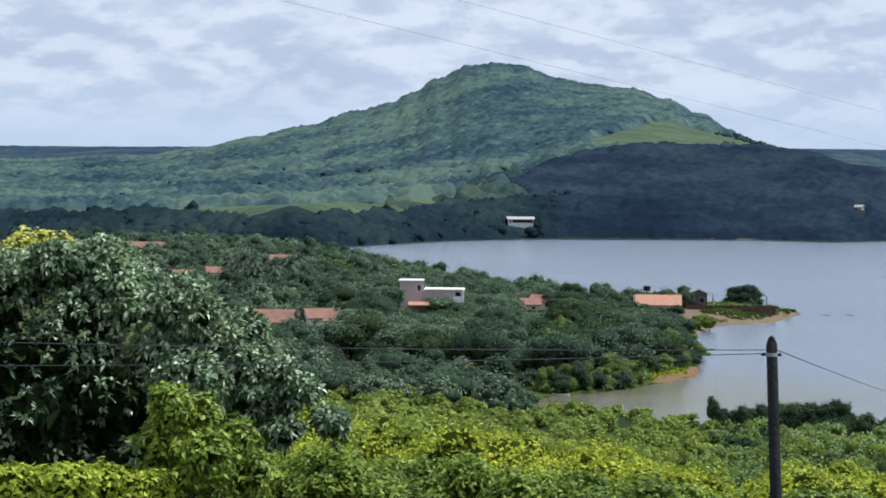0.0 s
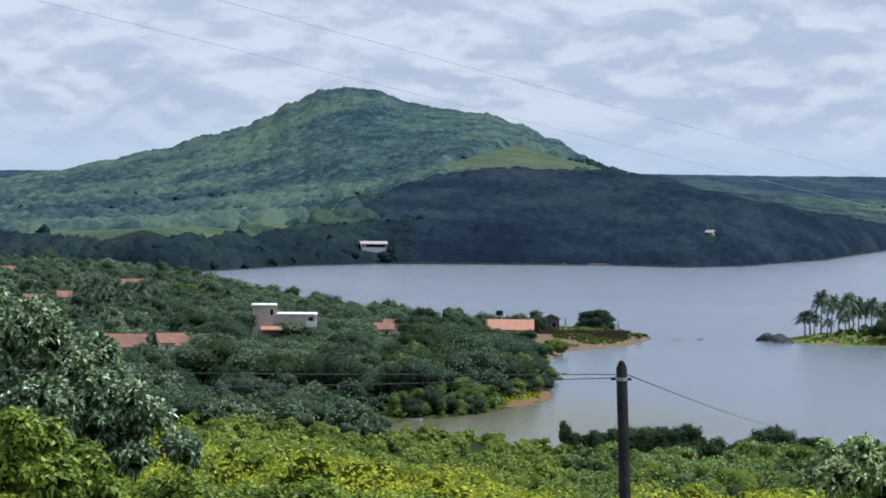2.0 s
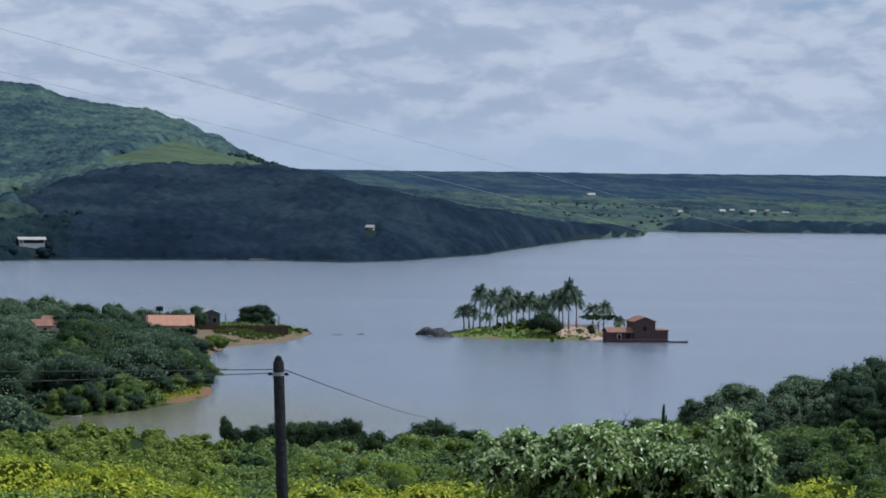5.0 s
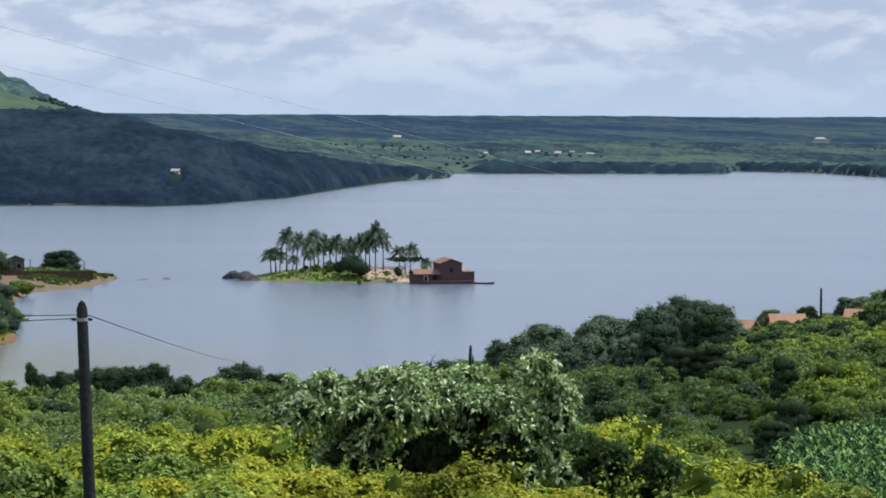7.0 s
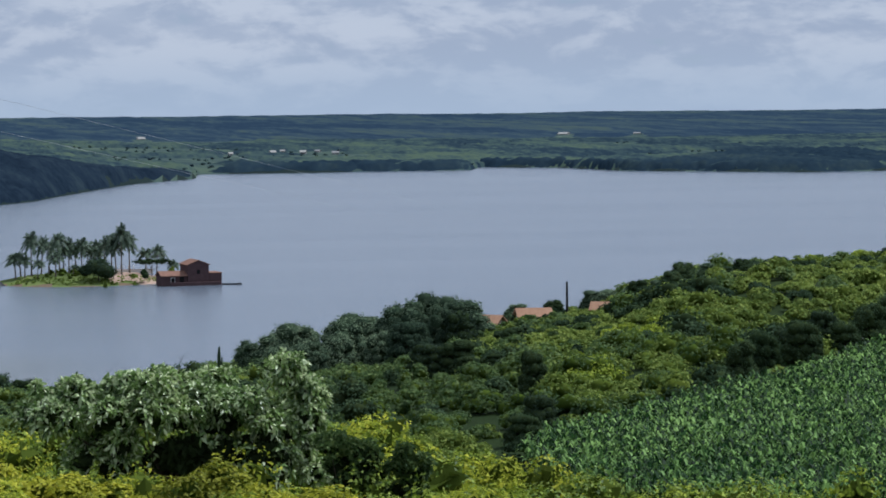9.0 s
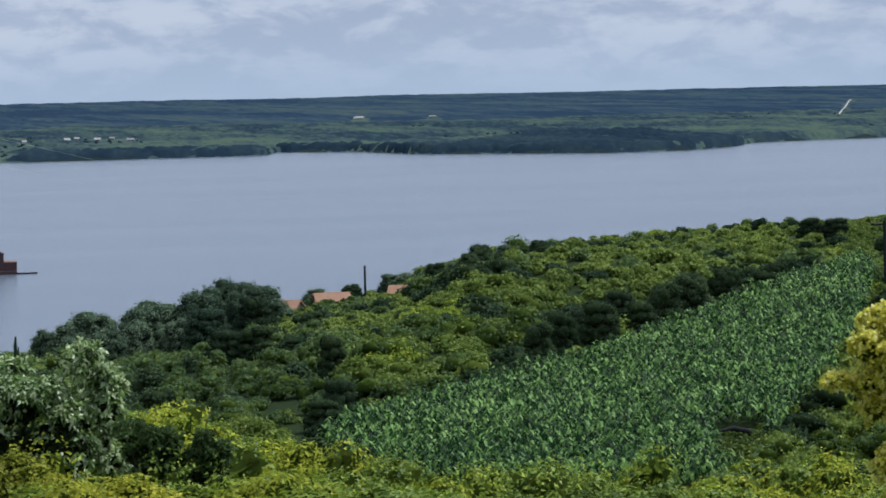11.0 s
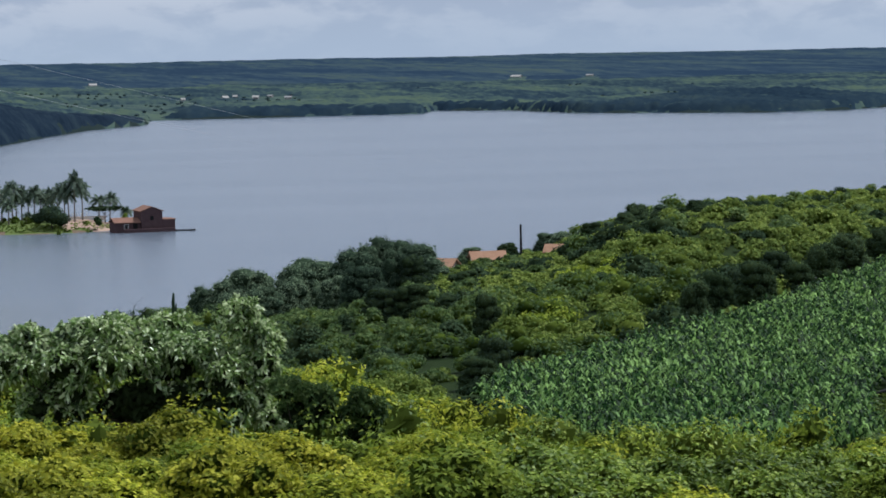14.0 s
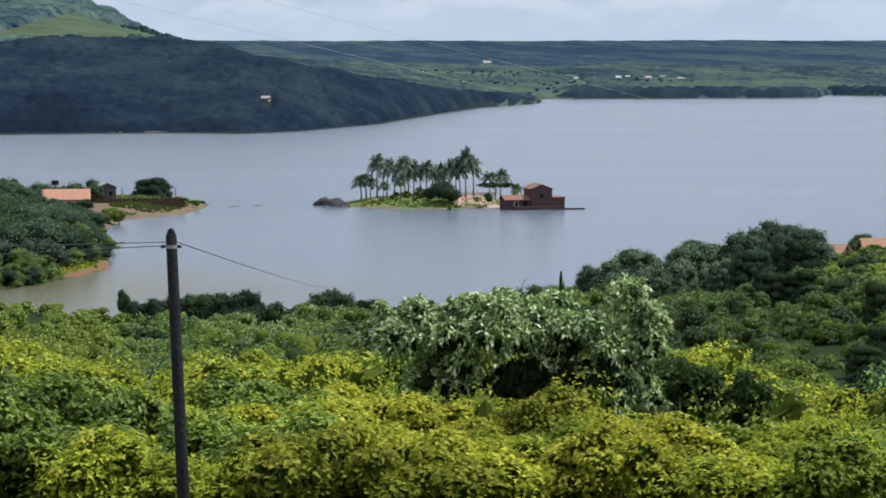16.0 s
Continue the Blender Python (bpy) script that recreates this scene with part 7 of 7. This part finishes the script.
def lines():
    utility_pole(64, 48, -336, 0.185, 0.33, "slightly leaning dark weathered utility pole")
    utility_pole(335, 326, -434, 0.2, 0.0, "thin distant pole on the near shore", False)
    utility_pole(1354, 352, -298, 0.26, 0.0, "dark wooden pole between the hill cottages", False)
    crossarm_pole(2270, 302, -235, 1.4, "dark power pole with a straight crossarm")
    crossarm_pole(2399, 420, -154, 1.2, "power pole with a crossarm on the rise")
    crossarm_pole(2371, 400, -222, 1.6, "power pole half hidden by trees")
    top = spot(55, -352, 48)
    wire([spot(-2000, -318, 55), top], 0.008, "dark wire running from the pole along the slope", 0.12)
    wire([spot(-2000, -376, 55), top - (0, 0, 0.06)], 0.008, "lower dark wire running from the pole", 0.12)
    wire([spot(74, -352, 48), spot(335, -436, 326)], 0.010, "dark wire running down from the pole to the shore", 0.25)
    a0, a1 = spot(-1500, 511, 24), spot(1560, -272, 340)
    wire([a0, a1], 0.0028, "thin wire high over the slope", 0.0, 60, 0.35, CABLE_PALE)
    b0, b1 = spot(-1500, 416, 24), spot(1500, -287, 338)
    wire([b0, b1], 0.0028, "thin wire high over the slope", 0.0, 60, 0.35, CABLE_PALE)


lines()


def small_things():
    # a columnar cactus at the slope's foot
    root = new("cactus")
    x, y = place(737, 300)
    z = float(height(x, y)[0])
    h = rise(-406, 300) - z
    chunks = [tube_arrays([(0, 0, -0.2), (0, 0, h * 0.8), (0.05, 0, h)], [0.2, 0.19, 0.1], 8),
              tube_arrays([(0, 0, h * 0.55), (0.28, 0, h * 0.6), (0.32, 0, h * 0.78)], [0.1, 0.12, 0.06], 8)]
    v, q = merge(chunks)
    part_mesh("stem", raw_mesh("stem", v, q, None, LEAF_DARK, True), root)
    root.matrix_basis = pose(float(x), float(y), z)
    tagged(root, "dark upright columnar cactus above the shore", "cactus")
    # fallen trunk in the corn
    a, b = spot(1978, -604, 192), spot(2048, -608, 194)
    v, q = tube_arrays([a, (a * 2 + b) / 3 + (0, 0, 0.25), (a + 2 * b) / 3 + (0, 0, 0.1), b - (0, 0, 0.2)], [0.08, 0.19, 0.22, 0.16], 9)
    tagged(new("fallen_trunk", raw_mesh("fallen_trunk", v, q, None, POLE_WOOD, True)), "dark fallen trunk lying at the corn's edge", "log")
    # feathery frond above the golden shrub
    root = new("young_palm")
    px, py = place(2430, 66)
    z = float(height(px, py)[0])
    base = np.array((float(px), float(py), z))
    bend = [spot(b, e, 66) - base for b, e in ((2428, -620), (2418, -480), (2405, -410), (2388, -365), (2368, -332), (2346, -316))]
    v, q = tube_arrays([(0, 0, -0.2), *bend], [0.05, 0.04, 0.02, 0.012, 0.01, 0.008, 0.004], 6)
    part_mesh("stem", raw_mesh("stem", v, q, None, LEAF_OLIVE, True), root)
    for i in range(11):
        t = 1.7 + 3.2 * i / 10
        k = min(4, int(t))
        p = bend[k] * (1 - (t - k)) + bend[k + 1] * (t - k)
        for s, long in ((-1, 0.72), (1, 0.4)):
            ln = long * (1.0 - 0.045 * i) * rng.uniform(0.85, 1.1)
            d = np.array((s * 0.88, -0.42, -0.1 * rng.uniform(0.2, 1.8)))
            w = np.array((0.0, 0.022, 0.02))
            rows = [p - w * 0.4, p + w * 0.4, p + d * ln * 0.5 + w, p + d * ln * 0.5 - w, p + d * ln - np.array((0, 0, 0.05)) + w * 0.15, p + d * ln - np.array((0, 0, 0.05)) - w * 0.15]
            part_mesh("leaflet", raw_mesh("leaflet", rows, [(0, 1, 2, 3), (3, 2, 4, 5)], None, LEAF_OLIVE), root)
    root.matrix_basis = pose(float(px), float(py), z)
    tagged(root, "slender palm frond with narrow green leaflets above the golden shrub", "palm")
    # spiky plant by the inlet
    kind = tree_kind("agave", LEAF_DARK, 5, 260, 0.7, 0.5, 1.3)
    tree_at(kind, -38, 338, 30, -436, "dark spiky plant by the inlet", "plant")
    tree_at(tree_kind("corn_bush", LEAF_DARK, 7, 1500, 0.22, 0.3, 1.5), 1654, 148, 70, -690, "dark bush before the corn field", "bush")


small_things()
